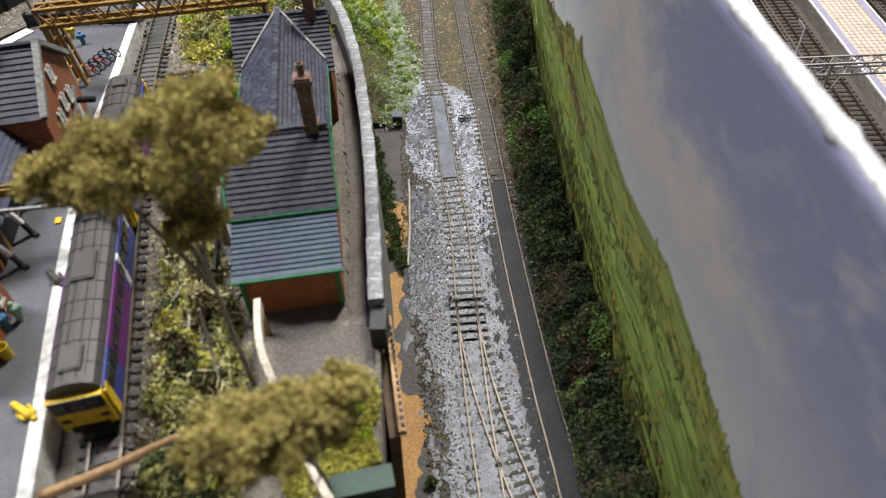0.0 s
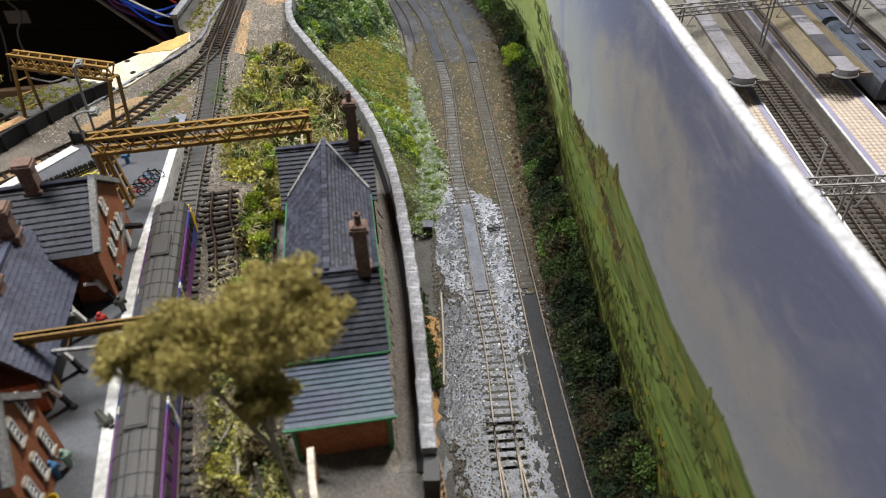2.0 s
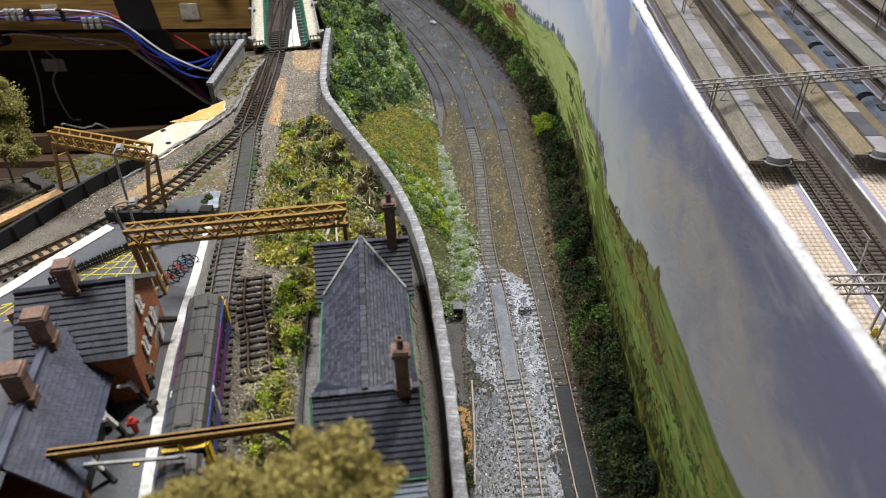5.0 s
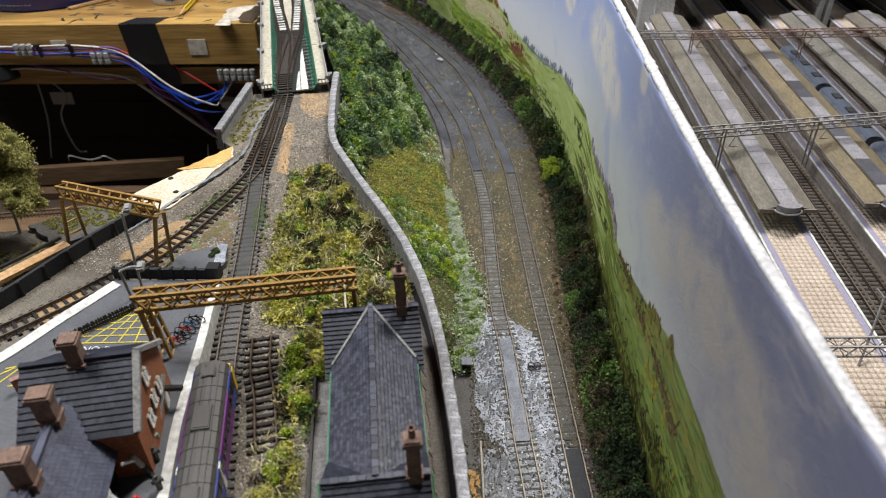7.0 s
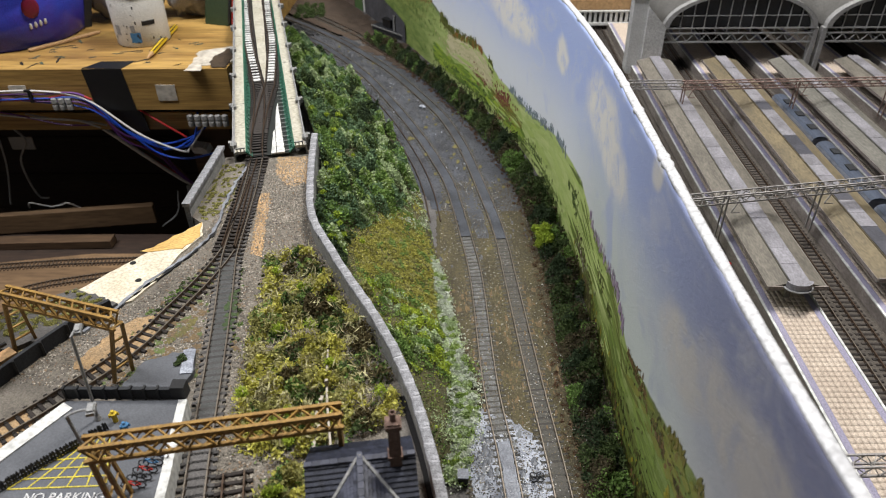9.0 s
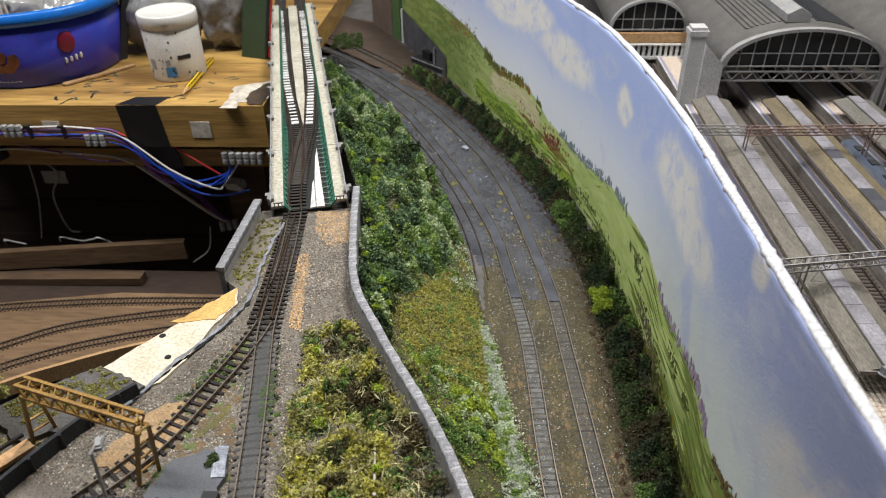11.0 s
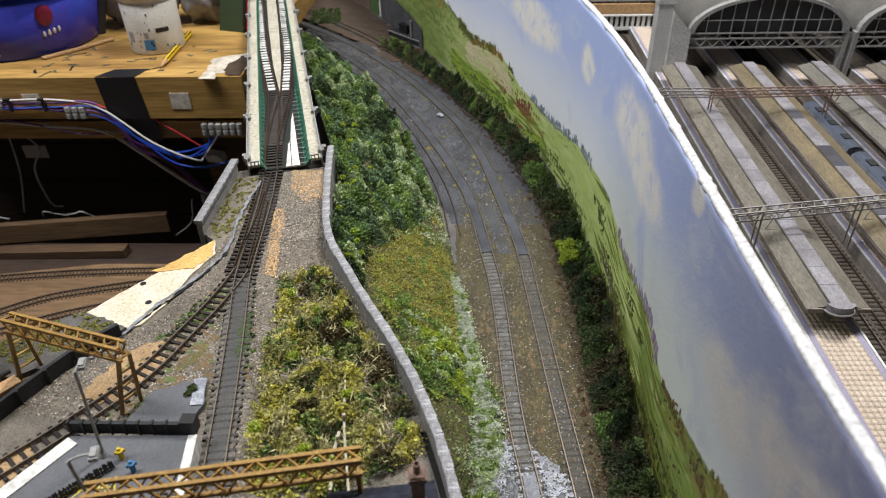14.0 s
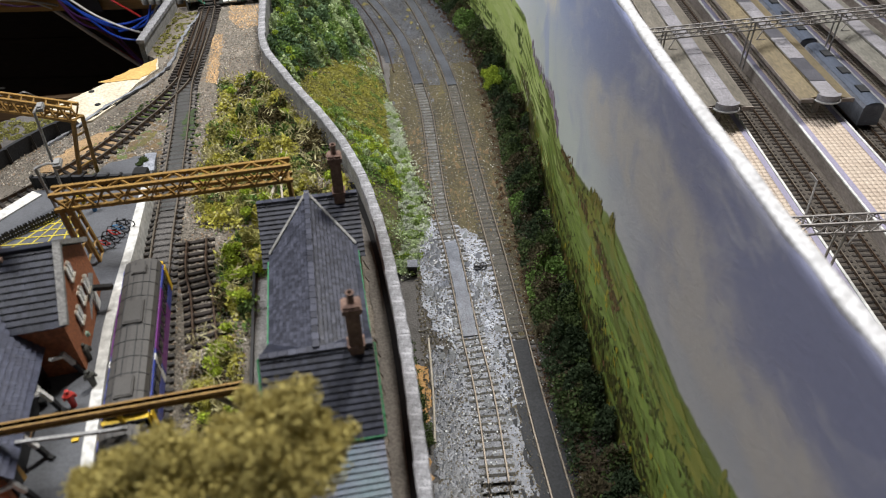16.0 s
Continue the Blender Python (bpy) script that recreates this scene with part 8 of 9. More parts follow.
crumple("plastic_bag", (-0.447, 1.25, 0.0375), (0.04, 0.035, 0.062), "clear bag of grey ballast on the bench", "bag", mat("bagged_ballast", (0.3, 0.29, 0.29), 0.35, (0.16, 0.155, 0.15), 120, 1, 700, 0.4), 3)
cd = thing("packet", "green and black printed packet leaning on the bench", "packet", x=-0.399, y=1.195, z=0.0375, rz=-18)
put("sleeve", Build().add([(-0.022, 0, 0), (0.02, 0, 0), (0.03, 0.02, 0.1), (-0.012, 0.02, 0.1), (-0.022, 0.008, 0), (0.02, 0.008, 0), (0.03, 0.028, 0.1), (-0.012, 0.028, 0.1)], [(0, 1, 2, 3), (7, 6, 5, 4), (0, 4, 5, 1), (1, 5, 6, 2), (2, 6, 7, 3), (3, 7, 4, 0)]), plain("green_card", (0.045, 0.07, 0.035), 0.3), cd)
put("stripe", Build().bar((0.0225, -0.0012, 0.004), (0.032, 0.0188, 0.1), 0.006, 0.0012), M_black, cd, "black stripe")
put("stripe", Build().bar((0.0275, -0.0008, 0.004), (0.037, 0.0192, 0.1), 0.003, 0.0012), M_fig[0], cd, "red stripe")
cd2 = put("packet_edge", Build().bar((-0.598, 1.19, 0.0375), (-0.58, 1.22, 0.14), 0.006, 0.012), M_black, label="black and red card edge behind the bag", category="packet")
# paint pot
pt = thing("paint_pot", "white plastic paint pot spattered with black", "paint pot", x=-0.486, y=1.128, z=0.0375, rz=0)
M_pot = mat("spattered_white", (0.72, 0.71, 0.68), 0.4, (0.62, 0.61, 0.57), 30, 0.8, 900, 0.0)
put("body", lathe(Build(), (0, 0, 0), [(0, 0), (0.0355, 0), (0.0365, 0.002), (0.0375, 0.072), (0.0365, 0.074), (0, 0.074)], 48), M_pot, pt, smooth=True)
put("lid", lathe(Build(), (0, 0, 0), [(0.0382, 0.0705), (0.0392, 0.071), (0.0392, 0.086), (0.0382, 0.088), (0.034, 0.0875), (0.033, 0.0865), (0, 0.0865)], 48), M_pot, pt, "white spattered screw lid", smooth=True)


def on_pot(a_, h_, w_, t_, material, name):
    k = Build()
    n_ = 8
    vs = []
    for i in range(n_ + 1):
        an = radians(a_) + (i / n_ - 0.5) * w_ / 0.0372
        for dz in (-t_ / 2, t_ / 2):
            rr = 0.0369 + 0.001 * (h_ + dz) / 0.072
            vs.append((rr * math.cos(an), rr * math.sin(an), h_ + dz))
    put(name, k.add(vs, [(2 * i, 2 * i + 2, 2 * i + 3, 2 * i + 1) for i in range(n_)]), material, pt)


on_pot(-82, 0.014, 0.014, 0.014, M_fig[3], "label_disc")
on_pot(-50, 0.033, 0.018, 0.006, M_black, "label_bar")
on_pot(-122, 0.024, 0.009, 0.014, M_grey, "label_bars")
on_pot(-85, 0.027, 0.006, 0.008, M_grey, "label_bars")
rr_ = random.Random(9)
for k in range(26):
    on_pot(rr_.uniform(-170, -10), rr_.uniform(0.006, 0.069), rr_.uniform(0.001, 0.0035), rr_.uniform(0.0008, 0.004), M_black, "spatter")
# pencil
pc = thing("pencil", "yellow pencil with black stripes and bare wooden tip", "pencil")
pa, pb_ = Vector((-0.4485, 1.038, 0.0412)), Vector((-0.4562, 1.176, 0.0412))
d_ = (pb_ - pa).normalized()
put("shaft", tube(Build(), [tuple(pa + d_ * 0.02), tuple(pb_)], 0.0036, 6), plain("pencil_yellow", (0.72, 0.48, 0.02), 0.4), pc)
put("tip", tube(Build(), [tuple(pa), tuple(pa + d_ * 0.01), tuple(pa + d_ * 0.02)], 0.0036, 8, radii=(0.0005, 0.002, 0.0035)), M_wood, pc, "bare sharpened wood")
for s_ in (-1, 1):
    sd = d_.cross(Vector((0, 0, 1))) * s_ * 0.0021 + Vector((0, 0, 0.0029))
    put("stripe", Build().bar(pa + d_ * 0.021 + sd, pb_ + sd, 0.0011, 0.0008), M_black, pc, "black stripe")
put("stick", Build().bar((-0.6303, 1.0788, 0.0395), (-0.598, 1.1165, 0.0395), 0.009, 0.0022).bar((-0.598, 1.1165, 0.0395), (-0.5656, 1.159, 0.0395), 0.0085, 0.0022), M_wood, label="pale bent wooden lolly stick on the bench", category="stick")
rr_ = random.Random(12)
for k in range(14):
    x, y = rr_.uniform(-0.62, -0.37), rr_.uniform(1.02, 1.1)
    patch("paint_spot", [(x, y), (x + 0.008, y + 0.002), (x + 0.01, y + 0.005), (x + 0.002, y + 0.004)], 0.037, 0.0374, M_fig[4], "dark paint smear on the bench", category="stain", step=0.002, rough=0.001, seed=60 + k)

# ---- wires ----
def wire(pts, r, colour, label):
    put("wire", tube(Build(), pts, r, 6, step=0.006), M_wire[colour], label=label, category="wire", group="wiring under the bench")


wr = random.Random(12)
for k in range(8):
    col = ("blue", "purple", "blue", "brown", "red", "white", "brown", "purple")[k]
    jz = [wr.uniform(-0.006, 0.006) for _ in range(9)]
    dz = 0.0012 * k
    pts = [(-0.9, 1.0055, 0.002 + dz), (-0.75, 1.006, -0.001 + dz), (-0.66, 1.0055, -0.003 + dz), (-0.59, 1.005, -0.002 + dz), (-0.53, 1.0045, -0.010 + dz)]
    if k in (0, 2, 5):
        pts += [(-0.49 + 0.004 * k, 1.004, -0.045 - dz), (-0.45 + 0.006 * k, 1.01, -0.068 - 2 * dz), (-0.41, 1.02, -0.07 - 2 * dz), (-0.385 + 0.002 * k, 1.025, -0.055 + 3 * dz)]
    elif k == 4:
        pts = pts[1:4] + [(-0.545, 1.0045, 0.002), (-0.522, 1.0045, -0.001)]
    else:
        pts += [(-0.5, 1.012, -0.05 - dz), (-0.47, 1.03, -0.085 - dz), (-0.45, 1.05, -0.13 - dz), (-0.438, 1.06, -0.166)]
    pts = [(p[0], p[1] - 0.0006 * (k % 3), p[2] + (jz[i] if i else 0)) for i, p in enumerate(pts)]
    wire(pts, 0.0014, col, col + " insulated wire clipped along the bench front")
wire([(-0.47, 1.018, -0.022), (-0.44, 1.012, -0.04), (-0.41, 1.012, -0.062)], 0.0014, "red", "red wire behind the black tape")
wire([(-0.76, 1.02, -0.026), (-0.70, 1.016, -0.02), (-0.64, 1.016, -0.03), (-0.58, 1.016, -0.044), (-0.54, 1.018, -0.046)], 0.0013, "purple", "purple wire along the lower rail")
wire([(-0.74, 1.02, -0.036), (-0.69, 1.016, -0.028), (-0.62, 1.016, -0.034), (-0.56, 1.016, -0.038), (-0.53, 1.018, -0.05)], 0.0012, "white", "white wire along the lower rail")
wire([(-0.56, 1.03, -0.035), (-0.535, 1.035, -0.06), (-0.49, 1.045, -0.11), (-0.455, 1.055, -0.15), (-0.438, 1.06, -0.165)], 0.0028, "white", "thick white cable hanging under the bench")
wire([(-0.53, 1.036, -0.065), (-0.48, 1.05, -0.12), (-0.447, 1.06, -0.155), (-0.435, 1.062, -0.17)], 0.0014, "red", "thin red wire hanging under the bench")
wire([(-0.5, 1.02, -0.05), (-0.46, 1.02, -0.09), (-0.42, 1.022, -0.1), (-0.38, 1.03, -0.095)], 0.0016, "blue", "blue wire looping under the bench")
wire([(-0.39, 1.02, -0.028), (-0.395, 1.016, -0.05), (-0.41, 1.016, -0.075), (-0.45, 1.02, -0.085)], 0.0016, "blue", "blue wire drooping from the connector strip")
wire([(-0.71, 1.06, -0.07), (-0.712, 1.06, -0.1), (-0.718, 1.06, -0.14), (-0.735, 1.06, -0.2)], 0.0013, "grey", "thin grey wire hanging in the dark")
wire([(-0.684, 1.06, -0.07), (-0.672, 1.06, -0.09), (-0.69, 1.06, -0.12), (-0.692, 1.06, -0.15), (-0.685, 1.06, -0.185), (-0.67, 1.06, -0.188)], 0.0015, "grey", "kinked grey wire hanging in the dark")
wire([(-0.63, 1.02, -0.03), (-0.59, 1.018, -0.037), (-0.55, 1.018, -0.04), (-0.52, 1.018, -0.046)], 0.0014, "grey", "grey wire along the lower rail")
wire([(-0.46, 1.05, -0.17), (-0.47, 1.05, -0.21), (-0.5, 1.05, -0.235)], 0.0012, "grey", "thin grey wire to the shelf")


def connector(x, y, z, n_, label, rz=0):
    c_ = thing("connector_strip", label, "connector", "connector strips", x, y, z, rz)
    for k in range(n_):
        put("terminal", lathe(Build(), ((k - (n_ - 1) / 2) * 0.0095, 0, 0), [(0, -0.008), (0.0042, -0.0075), (0.0044, -0.002), (0.0036, 0.0), (0.0044, 0.002), (0.0042, 0.0075), (0.002, 0.0085), (0, 0.0085)], 12), M_film, c_)


connector(-0.374, 1.01, -0.036, 6, "translucent screw connector strip under the bench")
connector(-0.563, 1.003, -0.008, 3, "white screw connector block on the bench front")
connector(-0.672, 1.004, 0.004, 3, "white screw connector block on the wires")
connector(-0.435, 1.06, -0.172, 3, "white plug on the hanging cable", 20)
put("switch", Build().box((0, 0, 0), (0.026, 0.014, 0.012)).box((0.003, -0.002, 0.007), (0.012, 0.01, 0.004)), M_livwhite, label="small white switch box under the bench", category="switch", m=pose(-0.41, 1.055, -0.1, 20, 0, -15))
for x in (-0.648, -0.602):
    put("cable_tie", Build().box((x, 1.0035, 0.003), (0.003, 0.006, 0.018)).box((x - 0.002, 1.001, 0.011), (0.007, 0.003, 0.003)), M_black, label="black cable tie round the wires", category="cable tie", group="cable ties")
put("speaker", lathe(Build(), (-0.735, 1.03, -0.045), [(0, 0), (0.028, 0), (0.03, 0.004), (0.026, 0.02), (0.014, 0.024), (0, 0.024)], 28), M_black, label="round black motor on the bench rail", category="motor")
put("tag", Build().box((-0.68, 1.062, -0.095), (0.035, 0.002, 0.02)), M_grey, label="grey card tag under the bench", category="tag")

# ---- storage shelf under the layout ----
# timber darkened in its colour for parts that lie in shade
M_shadewood = mat("shade_dark_timber", (0.05, 0.028, 0.018), 0.8, (0.025, 0.015, 0.01), 22, 1, 300, 0.2, stretch=(0.15, 1, 1))
SH = -0.2
SL_BROWN = sleeper_mesh("sleeper", mat("brown_sleeper", (0.1, 0.062, 0.036), 0.8, (0.06, 0.038, 0.024), 90, 1, 900, 0.3, per=0.2))
M_shelftop = mat("tan_plywood", (0.21, 0.13, 0.068), 0.6, (0.11, 0.066, 0.035), 22, 1, 200, 0.2, stretch=(0.15, 1.0, 1.5))
shelf = thing("shelf", "curved brown plywood shelf carrying storage tracks", "shelf")
front = [(-1.2, 0.55), (-0.75, 0.66), (-0.628, 0.748), (-0.576, 0.782), (-0.46, 0.836), (-0.3, 0.86)]
put("board", Build().prism(front + [(-0.3, 0.93), (-0.55, 0.93), (-0.72, 0.90), (-1.2, 0.8)], SH - 0.02, SH - 0.003), M_shelftop, shelf)
put("edge_strip", sweep(Build(), spline(front, 0.02), [(-0.0005, SH - 0.024), (0.004, SH - 0.024), (0.004, SH - 0.0025), (-0.0005, SH - 0.0025)]), M_wood, shelf, "pale raw plywood edge")
for x, y in ((-0.9, 0.66), (-0.55, 0.86), (-0.36, 0.9)):
    put("bracket", Build().box((x, y, (SH - 0.02 + FLOOR) / 2), (0.03, 0.03, SH - 0.02 - FLOOR)), M_shadewood, shelf, "dark timber post")
# shadow behind the lit tan shelf, put into this board's colour
put("rear_board", Build().prism([(-1.2, 0.86), (-0.74, 0.935), (-0.54, 0.955), (-0.3, 0.955), (-0.3, 1.02), (-1.2, 1.02)], SH - 0.06, SH - 0.03), M_shadewood, shelf, "rear board coloured dark as shaded")
for off, lab in ((0.0, "storage track on the curved shelf"), (0.052, "second storage track on the curved shelf")):
    track([(-0.9, 0.60 + off, SH), (-0.76, 0.69 + off, SH), (-0.642, 0.771 + off, SH), (-0.595, 0.8 + off, SH), (-0.542, 0.825 + off * 0.85, SH), (-0.455, 0.853 + off * 0.7, SH), (-0.36, 0.868 + off * 0.6, SH)], lab, tie=SL_BROWN)
track([(-0.9, 0.84, SH + 0.0), (-0.73, 0.885, SH), (-0.6, 0.905, SH), (-0.5, 0.912, SH), (-0.36, 0.916, SH)], "rear storage track on the shelf", tie=SL_BROWN)
put("batten", Build().bar((-0.83, 1.01, -0.212), (-0.505, 1.05, -0.209), 0.012, 0.03), M_shelftop, label="pale timber batten edge under the bench", category="batten")
put("batten", Build().bar((-0.8, 0.985, -0.225), (-0.55, 0.99, -0.222), 0.02, 0.012), M_shelf, label="brown timber batten under the bench", category="batten")

# ---- splashes, moss and stains on the ground ----
M_mossy = mat("olive_moss", (0.16, 0.14, 0.045), 0.95, (0.09, 0.078, 0.035), 90, 1, 900, 0.8)
M_rustpatch = mat("rusty_sand", (0.15, 0.105, 0.048), 0.95, (0.13, 0.09, 0.055), 90, 1, 900, 0.8)
M_wet = mat("dark_damp_stain", (0.04, 0.04, 0.042), 0.35, (0.025, 0.025, 0.026), 60, 1, 900, 0.2)
low_mid = [(-0.045, 0.6), (0.03, 0.6), (0.046, 0.48), (0.046, 0.38), (0.03, 0.44), (-0.028, 0.47)]
blobs("moss", ground_clumps(low_mid, 420, z=-0.0021, up=0.0003), 0.0004, 0.0022, M_mossy, "olive moss between the lower tracks", aspect=(0.7, 1.6))
blobs("stain", ground_clumps(low_mid, 260, z=-0.0018, up=0.0003), 0.0008, 0.0035, M_rustpatch, "rusty sand between the lower tracks", aspect=(0.6, 1.7))
mid_far = [(-0.055, 0.78), (0.022, 0.8), (0.036, 0.66), (-0.052, 0.62)]
blobs("stain", ground_clumps(mid_far, 60, z=-0.0016, up=0.0002), 0.0008, 0.0028, M_bluegrey, "slate grey splashes over the brown ballast", aspect=(0.7, 1.6))
blobs("moss", ground_clumps(mid_far, 50, z=-0.0017, up=0.0003), 0.0008, 0.003, M_mossy, "olive moss at the start of the curve", aspect=(0.7, 1.6))
curve_poly = [(-0.06, 0.76), (0.015, 0.82), (-0.05, 0.98), (-0.11, 1.08), (-0.24, 1.26), (-0.3, 1.22), (-0.2, 1.08), (-0.13, 0.93)]
blobs("stain", ground_clumps(curve_poly, 320, z=-0.0016, up=0.0004), 0.0007, 0.0028, M_wet, "dark damp stains on the curve", aspect=(0.8, 1.4))
blobs("moss", ground_clumps(curve_poly, 60, z=-0.0012, up=0.0004), 0.0008, 0.0035, M_mossy, "olive moss on the curve", aspect=(0.8, 1.4))
blobs("stain", ground_clumps(curve_poly, 90, z=-0.0013, up=0.0005), 0.0003, 0.0014, M_plaster, "pale dusty splashes on the curve", aspect=(0.8, 1.4))
verge = [(-0.049, 0.58), (-0.04, 0.58), (-0.030, 0.5), (-0.024, 0.46), (-0.024, 0.42), (-0.036, 0.41), (-0.042, 0.48)]
blobs("plaster_splashes", ground_clumps(verge, 170, z=-0.0021, up=0.0006), 0.001, 0.0042, M_plaster, "crumbling white plaster along the verge", high=0.0009)
q = sample(verge, 9000)
lump, who = tufts(q, 170, 7.7)
thicket("moss", np.c_[q, np.full(len(q), -0.0022)][lump > 0.3], 0.0026 * lump[lump > 0.3], ((0.5, L_white, "whitish"), (0.3, L_pale, "pale dusty"), (0.2, L_bright, "lime green")), 0.0008, "tufts along the plaster verge", 0.6, 0.1, who[lump > 0.3], 40.0, 0.6)
plas = [(-0.034, 0.475), (0.024, 0.445), (0.03, 0.36), (0.036, 0.3), (0.02, 0.26), (-0.008, 0.3), (-0.03, 0.4)]
blobs("plaster_splashes", ground_clumps(plas, 170, z=-0.0018, up=0.0004), 0.0006, 0.0026, M_plaster, "pale plaster splashes round the track")
blobs("stain", ground_clumps(plas, 70, z=-0.0016, up=0.0002), 0.001, 0.005, mat("grey_stain", (0.17, 0.18, 0.195), 0.7, (0.1, 0.105, 0.11), 60, 1, 800, 0.4), "grey stains in the plaster", aspect=(0.7, 1.4))
near_low = [(-0.022, 0.33), (0.028, 0.29), (0.035, 0.2), (0.03, 0.12), (0.0, 0.12), (-0.018, 0.22)]
blobs("stain", ground_clumps(near_low, 200, z=-0.0021, up=0.0002), 0.0008, 0.004, mat("pale_cement", (0.22, 0.23, 0.25), 0.6, (0.17, 0.175, 0.185), 70, 1, 900, 0.4), "pale grey cement smears by the points", aspect=(0.7, 1.6))
top_poly = [(-0.25, 0.45), (-0.225, 0.5), (-0.215, 0.53), (-0.19, 0.53), (-0.17, 0.45), (-0.172, 0.37), (-0.18, 0.42), (-0.24, 0.415)]
blobs("moss", ground_clumps(top_poly, 120, z=0.0712, up=0.0003), 0.0008, 0.004, mat("green_moss", (0.12, 0.15, 0.05), 0.95, (0.07, 0.09, 0.035), 90, 1, 900, 0.8), "green moss in the upper ballast")
blobs("stain", ground_clumps(top_poly, 140, z=0.0712, up=0.0003), 0.001, 0.0045, M_rustpatch, "rusty sand in the upper ballast")
M_wash = mat("bluish_wash", (0.1, 0.11, 0.135), 0.35, (0.05, 0.054, 0.062), 80, 1, 1000, 0.5)
blobs("stain", ground_clumps([(-0.02, 0.335), (-0.006, 0.33), (-0.002, 0.24), (-0.017, 0.24)], 120, z=-0.0018, up=0.0002), 0.0012, 0.005, M_wash, "bluish grey wash beside the near track", aspect=(0.7, 1.5))
blobs("stain", ground_clumps([(0.017, 0.34), (0.028, 0.35), (0.036, 0.26), (0.03, 0.2), (0.022, 0.25)], 45, z=-0.0016, up=0.0002), 0.001, 0.003, M_infill_dark, "dark cement smears between the tracks", aspect=(0.6, 1.6))
blobs("stain", ground_clumps([(-0.028, 0.45), (0.018, 0.42), (0.024, 0.36), (-0.012, 0.35)], 70, z=-0.0014, up=0.0002), 0.0008, 0.0038, M_wash, "grey patches in the plaster", aspect=(0.7, 1.4))
blobs("moss", ground_clumps([(-0.187, 0.5), (-0.181, 0.5), (-0.174, 0.46), (-0.18, 0.46)], 46, z=0.0728, up=0.0002), 0.0006, 0.0026, mat("dark_green_moss", (0.06, 0.09, 0.035), 0.95, (0.035, 0.055, 0.022), 90, 1, 900, 0.8), "dark green moss between the platform track rails", high=0.0003)
blobs("moss", ground_clumps([(-0.214, 0.45), (-0.208, 0.462), (-0.2, 0.48), (-0.203, 0.462)], 60, z=0.0712, up=0.0003), 0.0008, 0.003, M_mossy, "green moss strip between the upper tracks")
# added dark sheet that hides the lit floor and keeps the space below the bench in shade
put("wall_5", Build().box((-0.8, 1.5, -0.4), (1.6, 0.02, 0.72)), M_shadewood, kind="structure", label="added dark sheet standing in for the shade below the workbench", category="wall")
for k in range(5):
    put("trim", Build().box((-0.8, 1.487, -0.12 - 0.09 * k), (1.6, 0.006, 0.02)), M_shadewood, kind="structure", label="dark timber slat on the added shade sheet", category="trim")
for x, y, dx in ((-0.7, 1.05, 0.01), (-0.62, 1.05, -0.012), (-0.78, 1.04, 0.008)):
    wire([(x, y, -0.2), (x + dx, y - 0.01, -0.185), (x + dx * 2, y - 0.004, -0.192), (x + dx * 4, y, -0.199)], 0.0012, "white", "loose wire end lying behind the batten")


# ---- the large station beyond the backdrop ----
def sx(k, y):
    return 0.2062 + 0.0885 * k + 0.012 * (y - 0.55)


Y0, Y1 = -0.1, 1.5
put("ground", Build().prism([(sx(-1.6, Y0), Y0), (sx(5.2, Y0), Y0), (sx(5.2, Y1), Y1), (sx(-1.6, Y1), Y1)], -0.003, -0.0022), mat("dark_track_bed", (0.1, 0.085, 0.07), 0.9, (0.055, 0.047, 0.04), 45, 1, 800, 1.0, dist=0.0012), kind="structure", label="dark oily ballast between station platforms", category="ground")
M_slab = mat("pink_slabs", (0.6, 0.51, 0.42), 0.8, (0.46, 0.37, 0.3), 60, 1, 900, 0.2, per=0.06)
M_plat_side = mat("platform_side", (0.3, 0.26, 0.235), 0.85, (0.13, 0.11, 0.095), 80, 1, 800, 0.4, stretch=(1.0, 0.4, 1.0))
rows_x = 7
